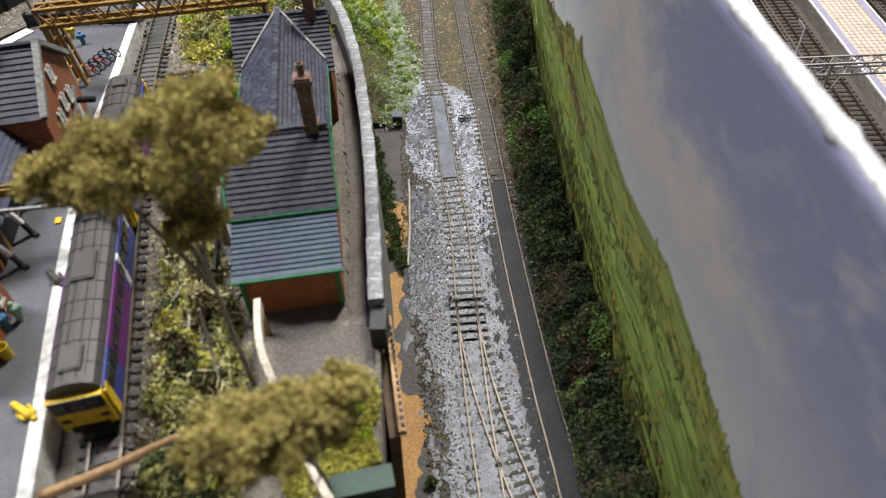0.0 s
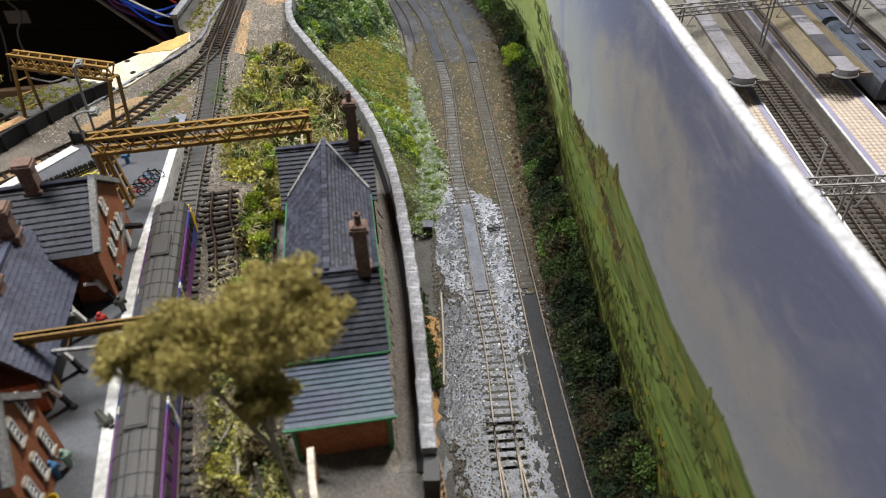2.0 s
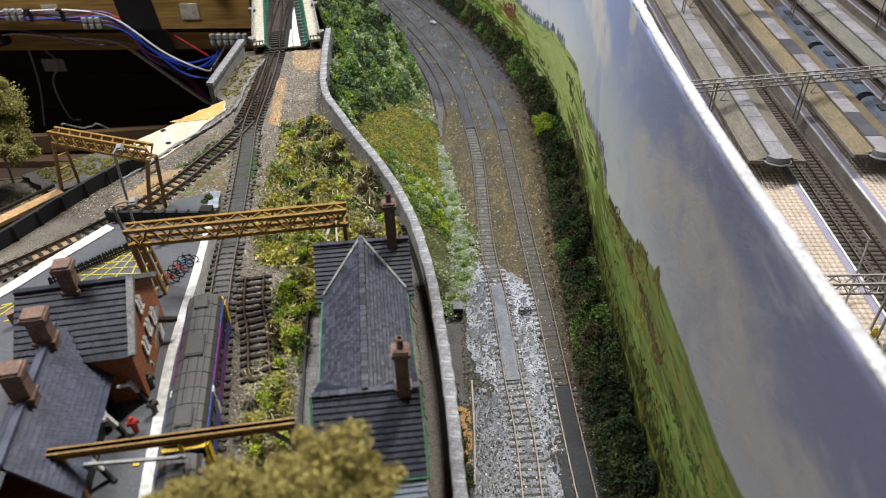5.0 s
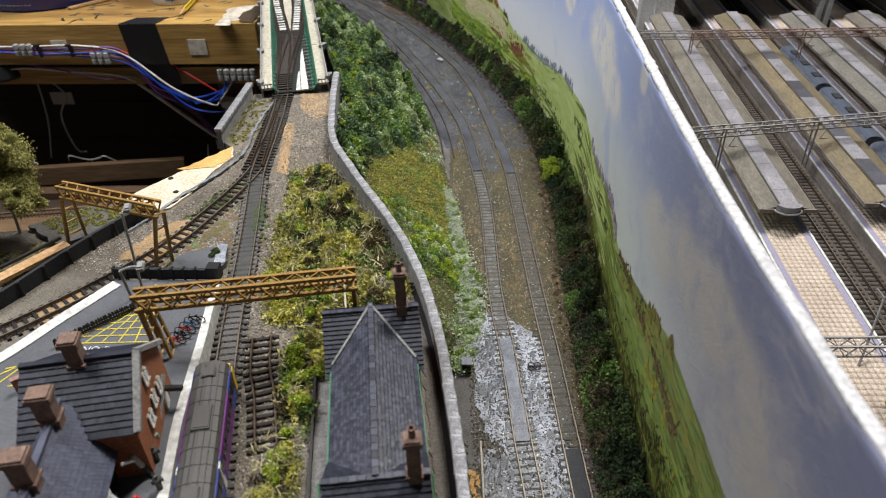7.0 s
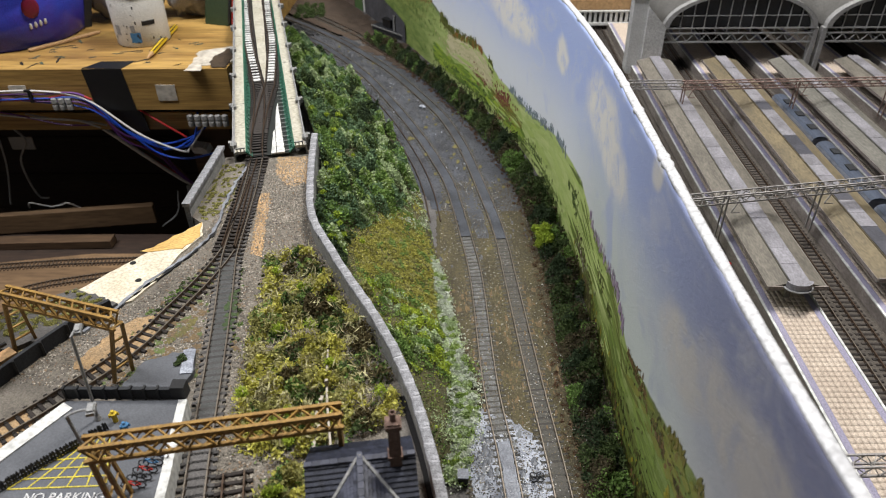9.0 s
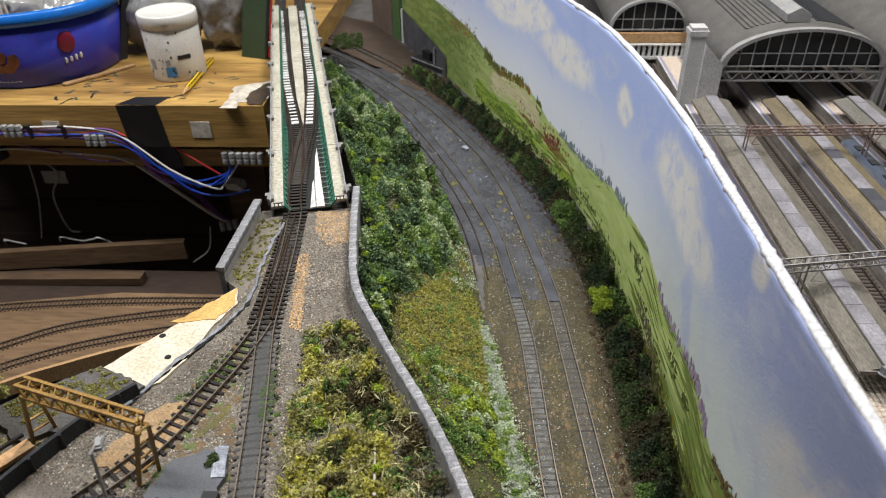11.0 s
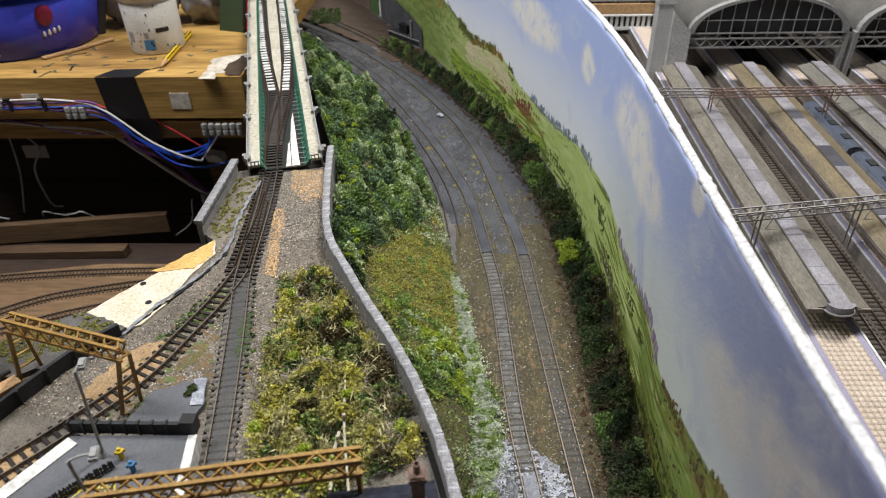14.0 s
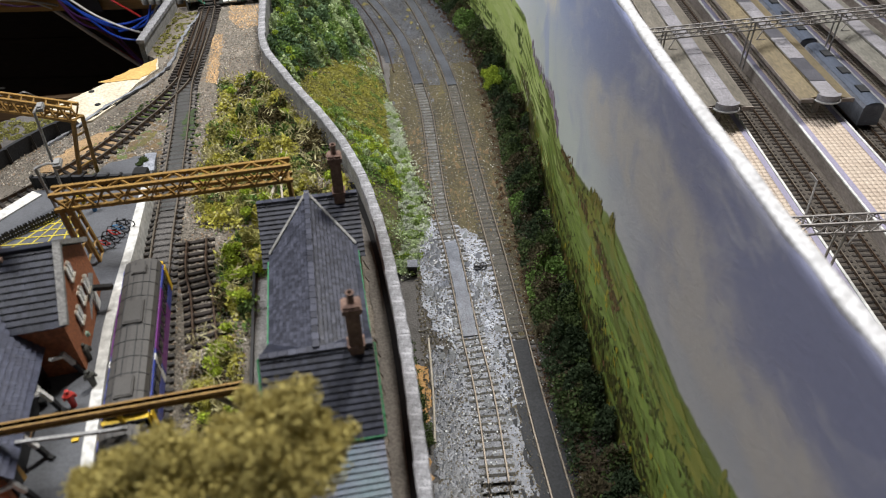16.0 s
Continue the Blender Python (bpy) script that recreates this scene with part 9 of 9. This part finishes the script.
for k in range(5):
    st = thing("station_platform", "pale paved station platform with lilac edge bands", "platform", "terminus platforms")
    w = 0.0435
    put("base", Build().prism([(sx(k, Y0), Y0), (sx(k, Y0) + w, Y0), (sx(k, Y1) + w, Y1), (sx(k, Y1), Y1)], -0.0022, 0.0082), M_plat_side, st)
    for o, ww, m_, nm in ((0.0009, 0.0018, M_white, "white_edge"), (0.0045, 0.0046, M_lilac, "lilac_band"), (w - 0.0009, 0.0018, M_white, "white_edge"), (w - 0.0045, 0.0046, M_lilac, "lilac_band")):
        put(nm, Build().prism([(sx(k, Y0) + o - ww / 2, Y0), (sx(k, Y0) + o + ww / 2, Y0), (sx(k, Y1) + o + ww / 2, Y1), (sx(k, Y1) + o - ww / 2, Y1)], 0.0082, 0.0092 if m_ is M_white else 0.0089), m_, st)
    put("paving_bed", Build().prism([(sx(k, Y0) + 0.0068, Y0), (sx(k, Y0) + w - 0.0068, Y0), (sx(k, Y1) + w - 0.0068, Y1), (sx(k, Y1) + 0.0068, Y1)], 0.0082, 0.0087), M_slab, st)
    # paving slabs, joined
    vs, fs = [], []
    y = 0.12
    x_in, x_out = 0.007, w - 0.007
    sw = (x_out - x_in) / rows_x
    i = 0
    while y < 1.12:
        for j in range(rows_x):
            xa = sx(k, y) + x_in + j * sw + 0.00003
            xb, ya, yb = xa + sw - 0.00006, y + 0.00003, y + 0.00477
            z = 0.0089 + random.uniform(-0.00003, 0.00003)
            o = len(vs)
            vs += [(xa, ya, 0.0082), (xb, ya, 0.0082), (xb, yb, 0.0082), (xa, yb, 0.0082), (xa, ya, z), (xb, ya, z), (xb, yb, z), (xa, yb, z)]
            fs += [(o + 4, o + 5, o + 6, o + 7), (o, o + 1, o + 5, o + 4), (o + 1, o + 2, o + 6, o + 5), (o + 2, o + 3, o + 7, o + 6), (o + 3, o, o + 4, o + 7)]
        y += 0.0048
    tagged(put("paving", np_mesh("paving", np.array(vs), np.array(fs)), M_slab, st), kind="stuff", label="pale pink paving slabs")

SL_FAR = sleeper_mesh("sleeper", M_sleeper)
for k in range(-1, 5):
    for o in ((0.0535, 0.0745) if k >= 0 else (0.0535, 0.0745)):
        track([(sx(k, yy) + o, yy, 0.0) for yy in (0.15, 0.5, 0.8, 1.1, 1.45)], "station track with dark sleepers between platforms", ties=(k < 2), tie=SL_FAR, rail=M_rail if o > 0.07 else M_railtop, pitch=0.0055, group="terminus tracks")


def canopy(k, y0, y1):
    c_ = thing("platform_canopy", "weathered olive platform canopy with pale roof lights", "canopy", "platform canopies")
    cx = lambda y: sx(k, y) + 0.0218
    prof = [(-0.0225, 0.0275), (-0.0075, 0.0312), (-0.0075, 0.0325), (0.0075, 0.0325), (0.0075, 0.0312), (0.0225, 0.0275), (0.0225, 0.0262), (-0.0225, 0.0262)]
    ln = np.array([(cx(y), y) for y in np.linspace(y0, y1, 14)])
    put("roof", sweep(Build(), ln, prof), M_roof_olive[k % 3], c_)
    n_ = 22
    for i in range(n_):
        ya, yb = y0 + (y1 - y0) * i / n_, y0 + (y1 - y0) * (i + 0.985) / n_
        z = 0.0327 + random.uniform(0, 0.0003)
        put("roof_light", Build().add([(cx(ya) - 0.0072, ya, z), (cx(ya) + 0.0072, ya, z), (cx(yb) + 0.0072, yb, z), (cx(yb) - 0.0072, yb, z), (cx(ya) - 0.0072, ya, z + 0.0006), (cx(ya) + 0.0072, ya, z + 0.0006), (cx(yb) + 0.0072, yb, z + 0.0006), (cx(yb) - 0.0072, yb, z + 0.0006)], BOXF), M_slatypane if k == 1 and i in (1, 2, 5, 9, 10, 14) else M_canopyglass, c_)
    # rounded lantern end
    cen = (cx(y0), y0)
    vs = [(cen[0] + 0.0098 * math.cos(a_), cen[1] - 0.0068 * math.sin(a_), z) for z in (0.0262, 0.0335) for a_ in np.linspace(0, math.pi, 15)]
    put("lantern_end", Build().add(vs, [tuple(range(15)), tuple(range(29, 14, -1)), (14, 29, 15, 0)] + [(i, i + 1, 16 + i, 15 + i) for i in range(14)]), M_canopyglass, c_)
    rim = [(cen[0] + 0.0106 * math.cos(a_), cen[1] - 0.0078 * math.sin(a_), 0.0278) for a_ in np.linspace(0, math.pi, 13)]
    put("end_fascia", tube(Build(), rim, 0.0008, 6), M_grey, c_)
    for s_ in (-1, 1):
        put("valance", Build().bar((cx(y0) + s_ * 0.0226, y0, 0.0258), (cx(y1) + s_ * 0.0226, y1, 0.0258), 0.0007, 0.0032), M_plat_side, c_)
        for i in range(30):
            y = y0 + (y1 - y0) * (i + 0.5) / 30
            put("bracket", Build().bar((cx(y) + s_ * 0.0228, y, 0.0262), (cx(y) + s_ * 0.0165, y, 0.0225), 0.0008), M_plat_side, c_)
        put("hip_end", Build().box((cx(y0) + s_ * 0.0172, y0 - 0.0006, 0.0272), (0.0106, 0.0014, 0.0034)), M_plat_side, c_)
    for i in range(7):
        y = y0 + 0.012 + (y1 - y0 - 0.02) * i / 6
        put("column", Build().box((cx(y), y, 0.0176), (0.0042, 0.0036, 0.0172)), M_plat_side, c_)


M_slatypane = mat("bare_slate_pane", (0.09, 0.09, 0.105), 0.4, (0.05, 0.05, 0.06), 60, 1, 800, 0.3, per=0.2)
M_roof_olive = [mat("olive_roof", (0.19, 0.17, 0.14), 0.7, (0.08, 0.073, 0.06), 70, 1, 800, 0.4, stretch=(1.0, 0.25, 1.0)), mat("brown_roof", (0.19, 0.15, 0.085), 0.7, (0.085, 0.072, 0.05), 70, 1, 800, 0.4, stretch=(1.0, 0.25, 1.0)), mat("grey_roof", (0.17, 0.162, 0.14), 0.7, (0.09, 0.086, 0.074), 70, 1, 800, 0.4, stretch=(1.0, 0.25, 1.0))]
for k, y0 in enumerate((0.562, 0.572, 0.60, 0.66, 0.7)):
    canopy(k, y0, 1.06)
# blue grey coach roofs standing between the canopies
for n_, yc in enumerate((0.63, 0.76, 0.89)):
    co = thing("coach", "blue grey roofed model coach at the platform", "train", "standing coaches", sx(1, yc) + 0.064, yc, 0.0, -0.7)
    w_ = 0.0088
    sec = [(-w_, 0.003), (-w_, 0.019)] + [(w_ * math.cos(a_), 0.019 + 0.005 * math.sin(a_)) for a_ in (2.6, 2.1, 1.57, 1.04, 0.54)] + [(w_, 0.019), (w_, 0.003)]
    ln = np.array([(0, y_) for y_ in np.linspace(-0.06, 0.06, 5)])
    put("body", sweep(Build(), ln, sec), M_infill, co)
    put("roof", sweep(Build(), ln, [(p * 1.01, q + 0.0004) for p, q in sec[2:-2]]), plain("blue_grey_roof", (0.075, 0.09, 0.125), 0.4), co)
    for y_ in (-0.035, 0, 0.035):
        put("vent", Build().box((0, y_, 0.0247), (0.008, 0.012, 0.001)), M_infill_dark, co)
    put("bogie", Build().box((0, 0, 0.0022), (0.012, 0.11, 0.0026)), M_black, co)
put("coach", Build().box((0, 0, 0.011), (0.017, 0.07, 0.018)).box((0, 0, 0.0205), (0.0155, 0.069, 0.003)), plain("red_coach_paint", (0.3, 0.02, 0.02), 0.35), label="dark red model coach beyond the canopy", category="train", m=pose(sx(1, 0.60) + 0.087, 0.44, 0.0))


def st_gantry(y, x0, x1, z, material, tilt, label, depth=0.008, legs=()):
    g_ = thing("overhead_gantry", label, "gantry", "terminus gantries")
    a, b = (x0, y, z), (x1, y + tilt, z)
    lattice(g_, a, b, depth, 0.0075, int((x1 - x0) / 0.011), 0.0009, material)
    for x in legs:
        yy = y + tilt * (x - x0) / (x1 - x0)
        for s_ in (-1, 1):
            put("post", Build().bar((x, yy + s_ * depth / 2, z), (x, yy + s_ * depth / 2, 0.0085), 0.0012), material, g_)
        put("drop_arm", Build().bar((x + 0.012, yy, z - 0.006), (x + 0.006, yy - 0.002, z - 0.018), 0.0008).bar((x + 0.006, yy - 0.002, z - 0.018), (x + 0.014, yy - 0.002, z - 0.018), 0.0007), material, g_)


st_gantry(0.3775, 0.14, 0.60, 0.054, M_steel, 0.015, "grey steel lattice gantry over the terminus tracks", legs=(0.232, 0.318, 0.406))
st_gantry(0.645, 0.14, 0.62, 0.056, M_steel, 0.085, "grey steel lattice gantry beside the canopies", legs=(0.198, 0.285, 0.372))
st_gantry(0.903, 0.2262, 0.72, 0.058, M_rust, 0.02, "rust brown lattice gantry over the canopies", legs=(0.2285, 0.36, 0.47))
st_gantry(0.905, 0.13, 0.2262, 0.058, M_steel, 0.0, "pale grey end of the lattice gantry", legs=(0.16,))
# leaning catenary mast
ms = thing("catenary_mast", "thin leaning grey catenary mast on the platform", "mast")
put("post", tube(Build(), [(0.2235, 0.405, 0.009), (0.228, 0.413, 0.03), (0.2325, 0.422, 0.052)], 0.0008, 7), M_steel, ms)
put("arm", Build().bar((0.2325, 0.422, 0.052), (0.2285, 0.4265, 0.056), 0.0012, 0.0016), M_steel, ms)
figure(0.227, 0.3737, 0.0089, M_fig[1], 20)
figure(0.2295, 0.3632, 0.0089, M_fig[2], 70)
figure(0.2325, 0.352, 0.0089, M_fig[4], 10)
figure(0.2315, 0.69, 0.0089, M_fig[1], 20)
for k in range(10):
    y = 0.36 + 0.03 * k
    put("trackside_box", Build().box((0, 0, 0.0015), (0.003, 0.004, 0.003)).box((0, 0, 0.0032), (0.002, 0.003, 0.0006)), M_fig[0] if k % 4 == 1 else M_black, label="tiny signal box case between the tracks", category="box", group="trackside cases", m=pose(sx(0, y) - 0.004, y, -0.0022, 0, 0, 10 * k))

# ---- arched train shed ----
def arch_pts(cx, half, z0, rise, n=28):
    return [(cx + half * math.cos(a_), z0 + rise * math.sin(a_)) for a_ in np.linspace(math.pi, 0, n)]


def train_shed(label, cx, y, half, z0, rise, depth, zb):
    s_ = thing("train_shed", label, "train shed", "arched train sheds")
    p = arch_pts(cx, half, z0, rise)
    n = len(p)
    put("arch", Build().add([(x, y, z) for x, z in p] + [(cx + (x - cx) * 0.93, y, z0 + (z - z0) * 0.92) for x, z in p] + [(x, y + 0.01, z) for x, z in p] + [(cx + (x - cx) * 0.93, y + 0.01, z0 + (z - z0) * 0.92) for x, z in p],
                            [(i, n + i, n + i + 1, i + 1) for i in range(n - 1)] + [(2 * n + i, i, i + 1, 2 * n + i + 1) for i in range(n - 1)] + [(n + i, 3 * n + i, 3 * n + i + 1, n + i + 1) for i in range(n - 1)]), M_rib, s_, "pale grey arch rib")
    put("barrel_roof", Build().add([(cx + (x - cx) * 1.0, y + 0.011, z) for x, z in p] + [(x, y + depth, z) for x, z in p] + [(cx + (x - cx) * 0.98, y + 0.011, z0 + (z - z0) * 0.97) for x, z in p] + [(cx + (x - cx) * 0.98, y + depth, z0 + (z - z0) * 0.97) for x, z in p],
                                   [(i, i + 1, n + i + 1, n + i) for i in range(n - 1)] + [(2 * n + i + 1, 2 * n + i, 3 * n + i, 3 * n + i + 1) for i in range(n - 1)]), M_shedgrey, s_, "grey curved barrel roof", smooth=True)
    put("glazing", Build().add([(cx + (x - cx) * 0.93, y + 0.006, z0 + (z - z0) * 0.92) for x, z in p], [tuple(range(n))]), M_glass, s_, "dark glazed arch screen")
    m_ = max(5, int(half / 0.0085))
    for i in range(1, m_):
        x = cx + half * 0.93 * (2 * i / m_ - 1)
        zt = z0 + rise * 0.92 * math.sqrt(max(0, 1 - ((x - cx) / (half * 0.93)) ** 2))
        put("glazing_bar", Build().bar((x, y + 0.004, zb + 0.012), (x, y + 0.004, zt), 0.0011), M_rib, s_)
    for z, w in ((z0, 0.0016), (zb + 0.012, 0.0018), (zb, 0.0022), (z0 + rise * 0.35, 0.001)):
        h_ = half * math.sqrt(max(0.05, 1 - (max(0, z - z0) / rise) ** 2)) * 0.96
        put("transom", Build().bar((cx - h_, y + 0.002, z), (cx + h_, y + 0.002, z), w), M_rib, s_)
    put("lacing", zigzag([Vector((cx - half + 2 * half * i / 24, y + 0.002, zb + (0.011 if i % 2 else 0.001))) for i in range(25)], 0.0012), M_rib, s_)
    for x in (cx - half, cx + half):
        put("pier", Build().box((x, y + 0.006, (z0 - 0.003) / 2), (0.006, 0.01, z0 + 0.003)), M_rib, s_)
    return s_


sh = train_shed("grey arched train shed with glazed end screen", 0.354, 1.092, 0.1045, 0.060, 0.0485, 0.6, 0.041)
put("roof_monitor", Build().box((0.345, 1.40, 0.114), (0.03, 0.56, 0.010)).add([(0.33, 1.12, 0.119), (0.36, 1.12, 0.119), (0.345, 1.12, 0.127), (0.33, 1.68, 0.119), (0.36, 1.68, 0.119), (0.345, 1.68, 0.127)], [(0, 1, 2), (5, 4, 3), (0, 2, 5, 3), (2, 1, 4, 5)]), M_rib, sh, "pale ridge monitor")
for s_ in (-1, 1):
    for i in range(8):
        a_ = 1.57 + s_ * (0.2 + 0.07 * i)
        x, z = 0.354 + 0.1045 * math.cos(a_), 0.060 + 0.0485 * math.sin(a_)
        put("roof_panel", Build().bar((x, 1.13, z + 0.0006), (x, 1.68, z + 0.0006), 0.0045, 0.001), M_infill_dark if s_ < 0 else M_shedgrey, sh)
train_shed("second grey arched train shed with glazed end screen", 0.575, 1.092, 0.1045, 0.060, 0.0485, 0.6, 0.041)
train_shed("smaller grey arched shed behind the terminus", 0.1985, 1.30, 0.060, 0.047, 0.046, 0.4, 0.026)
put("shed_wall", Build().box((0.16, 1.296, 0.036), (0.2, 0.004, 0.016)), M_wood, label="bare timber strip below the small arch", category="panel")
bl_ = thing("balustrade", "black and white barred balustrade below the arch", "balustrade")
for i in range(22):
    put("bar", Build().box((0.075 + 0.0085 * i, 1.29, 0.0175), (0.0042, 0.003, 0.018)), M_livwhite, bl_)
put("rail", Build().box((0.165, 1.289, 0.007), (0.2, 0.005, 0.004)).box((0.165, 1.289, 0.0275), (0.2, 0.005, 0.002)), M_livwhite, bl_)
put("back", Build().box((0.165, 1.294, 0.0175), (0.2, 0.001, 0.02)), M_black, bl_)
M_pier = mat("pale_stucco", (0.55, 0.545, 0.54), 0.7, (0.4, 0.395, 0.39), 50, 1, 700, 0.3)
pr = thing("gate_pier", "tall pale grey square gate pier", "pier")
put("shaft", Build().box((0.2145, 1.10, 0.05), (0.0195, 0.02, 0.106)), M_pier, pr)
put("cap", Build().box((0.2145, 1.10, 0.1035), (0.0235, 0.024, 0.0065)).box((0.2145, 1.10, 0.1085), (0.019, 0.02, 0.004)), M_pier, pr)
put("side_wall", Build().add([(0.224, 1.085, 0.0), (0.2505, 1.085, 0.0), (0.2505, 1.085, 0.064), (0.224, 1.085, 0.092), (0.224, 1.09, 0.0), (0.2505, 1.09, 0.0), (0.2505, 1.09, 0.064), (0.224, 1.09, 0.092)], [(0, 1, 2, 3), (7, 6, 5, 4), (0, 4, 5, 1), (1, 5, 6, 2), (2, 6, 7, 3), (3, 7, 4, 0)]), M_pier, pr)

# ---- portal at the end of the curve ----
po = thing("tunnel_portal", "grey and green board portal at the curve end", "portal")
put("board", Build().bar((-0.2179, 1.4336, 0.07), (-0.2641, 1.5109, 0.07), 0.006, 0.15), mat("dull_brown_board", (0.19, 0.14, 0.115), 0.7, (0.13, 0.095, 0.08), 20, 1, 300, 0.1), po, "dull brown board")
put("board", Build().bar((-0.2, 1.404, 0.07), (-0.217, 1.432, 0.07), 0.006, 0.15), plain("mid_green_board", (0.09, 0.17, 0.06), 0.6), po, "green painted board")
put("edge", Build().bar((-0.1955, 1.3985, 0.026), (-0.1985, 1.4015, 0.026), 0.006, 0.058), M_livwhite, po, "white edge strip")
# added grey sheet, coloured as the shade inside the opening under the painted slope
pan = Build()
ly = np.linspace(1.222, 1.394, 14)
px_ = np.interp(ly, bl[:, 1], bl[:, 0]) - 0.0022
zt = np.interp(ly, (1.222, 1.25, 1.36, 1.394), (0.03, 0.037, 0.053, 0.056))
pan.add([(x, y, -0.003) for x, y in zip(px_, ly)] + [(x, y, z) for x, y, z in zip(px_, ly, zt)], [(i + 1, i, 14 + i, 15 + i) for i in range(13)])
put("panel", pan, mat("opening_shade_grey", (0.12, 0.12, 0.135), 0.7, (0.05, 0.05, 0.055), 25, 1, 300, 0.2), po, "dim grey sheet standing in for the dark opening")
ct = thing("loading_platform", "dark grey trackside platform with a post", "platform", x=-0.139, y=1.268, z=-0.003, rz=43)
put("deck", Build().box((0, 0, 0.005), (0.018, 0.085, 0.01)), M_infill_dark, ct)
put("edge", Build().box((-0.0095, 0, 0.0095), (0.0015, 0.085, 0.0018)), M_concrete, ct)
put("post", Build().box((-0.004, -0.012, 0.02), (0.003, 0.003, 0.03)), M_concrete, ct)
put("shelter", Build().box((0.002, 0.012, 0.016), (0.008, 0.02, 0.012)).box((0.002, 0.012, 0.0228), (0.01, 0.022, 0.0016)), M_black, ct)
c = np.array([(RNG.uniform(-0.32, -0.27), RNG.uniform(1.36, 1.44), 0.0) for _ in range(60)])
bushes("shrubs", c, 0.003, 0.007, 120, 0.0016, L_dark, "dark green scrub beyond the curve")

far_poly = [(-0.05, 0.74), (0.015, 0.74), (0.005, 0.86), (-0.045, 0.98), (-0.1, 1.08), (-0.19, 1.21), (-0.3, 1.34), (-0.36, 1.3), (-0.28, 1.215), (-0.195, 1.085), (-0.13, 0.935), (-0.09, 0.82)]
pebbles("ballast", ground_clumps(far_poly, 16000, z=-0.0022, up=0.0005), 0.0003, 0.0008, mat("slate_chips", (0.11, 0.11, 0.115), 0.8, (0.035, 0.035, 0.037), 40, 1, 900, 0.0, per=0.6), "dark slate chippings on the curve")
bushes("moss", ground_clumps(far_poly, 30, z=-0.0022, up=0.0003), 0.0008, 0.0024, 20, 0.0009, L_olive, "dull moss on the slate ballast", 0.2)
bushes("moss", ground_clumps(low_poly, 110, z=-0.0022, up=0.0003), 0.0006, 0.002, 26, 0.0007, L_olive, "olive moss on the lower ballast", 0.2)
pebbles("specks", ground_clumps([(-0.028, 0.455), (0.02, 0.43), (0.026, 0.36), (0.03, 0.3), (0.0, 0.24), (-0.018, 0.27), (-0.015, 0.35)], 500, z=-0.0014, up=0.0004), 0.0002, 0.0006, mat("white_specks", (0.7, 0.72, 0.74), 0.6, (0.3, 0.3, 0.31), 60, 1, 900, 0.0, per=0.3), "white plaster crumbs round the track")
pebbles("specks", ground_clumps([(-0.03, 0.455), (0.02, 0.435), (0.026, 0.36), (0.03, 0.3), (0.0, 0.26), (-0.018, 0.27), (-0.02, 0.35)], 900, z=-0.0015, up=0.0003), 0.0002, 0.0006, M_infill_dark, "dark grit on the plaster")
blobs("stain", ground_clumps([(-0.06, 1.1), (-0.11, 1.22), (-0.2, 1.39), (-0.26, 1.4), (-0.2, 1.24), (-0.1, 1.08)], 160, z=-0.0014, up=0.0004), 0.003, 0.012, M_soil, "dark brown earth between the curve and the backdrop")
patch("ground", [(-0.30, 1.25), (-0.2, 1.26), (-0.12, 1.2), (-0.19, 1.37), (-0.26, 1.52), (-0.42, 1.62), (-0.5, 1.42), (-0.4, 1.36)], -0.003, -0.0021, M_soil, "dark brown ground beyond the curve", step=0.02, rough=0.003, seed=71)
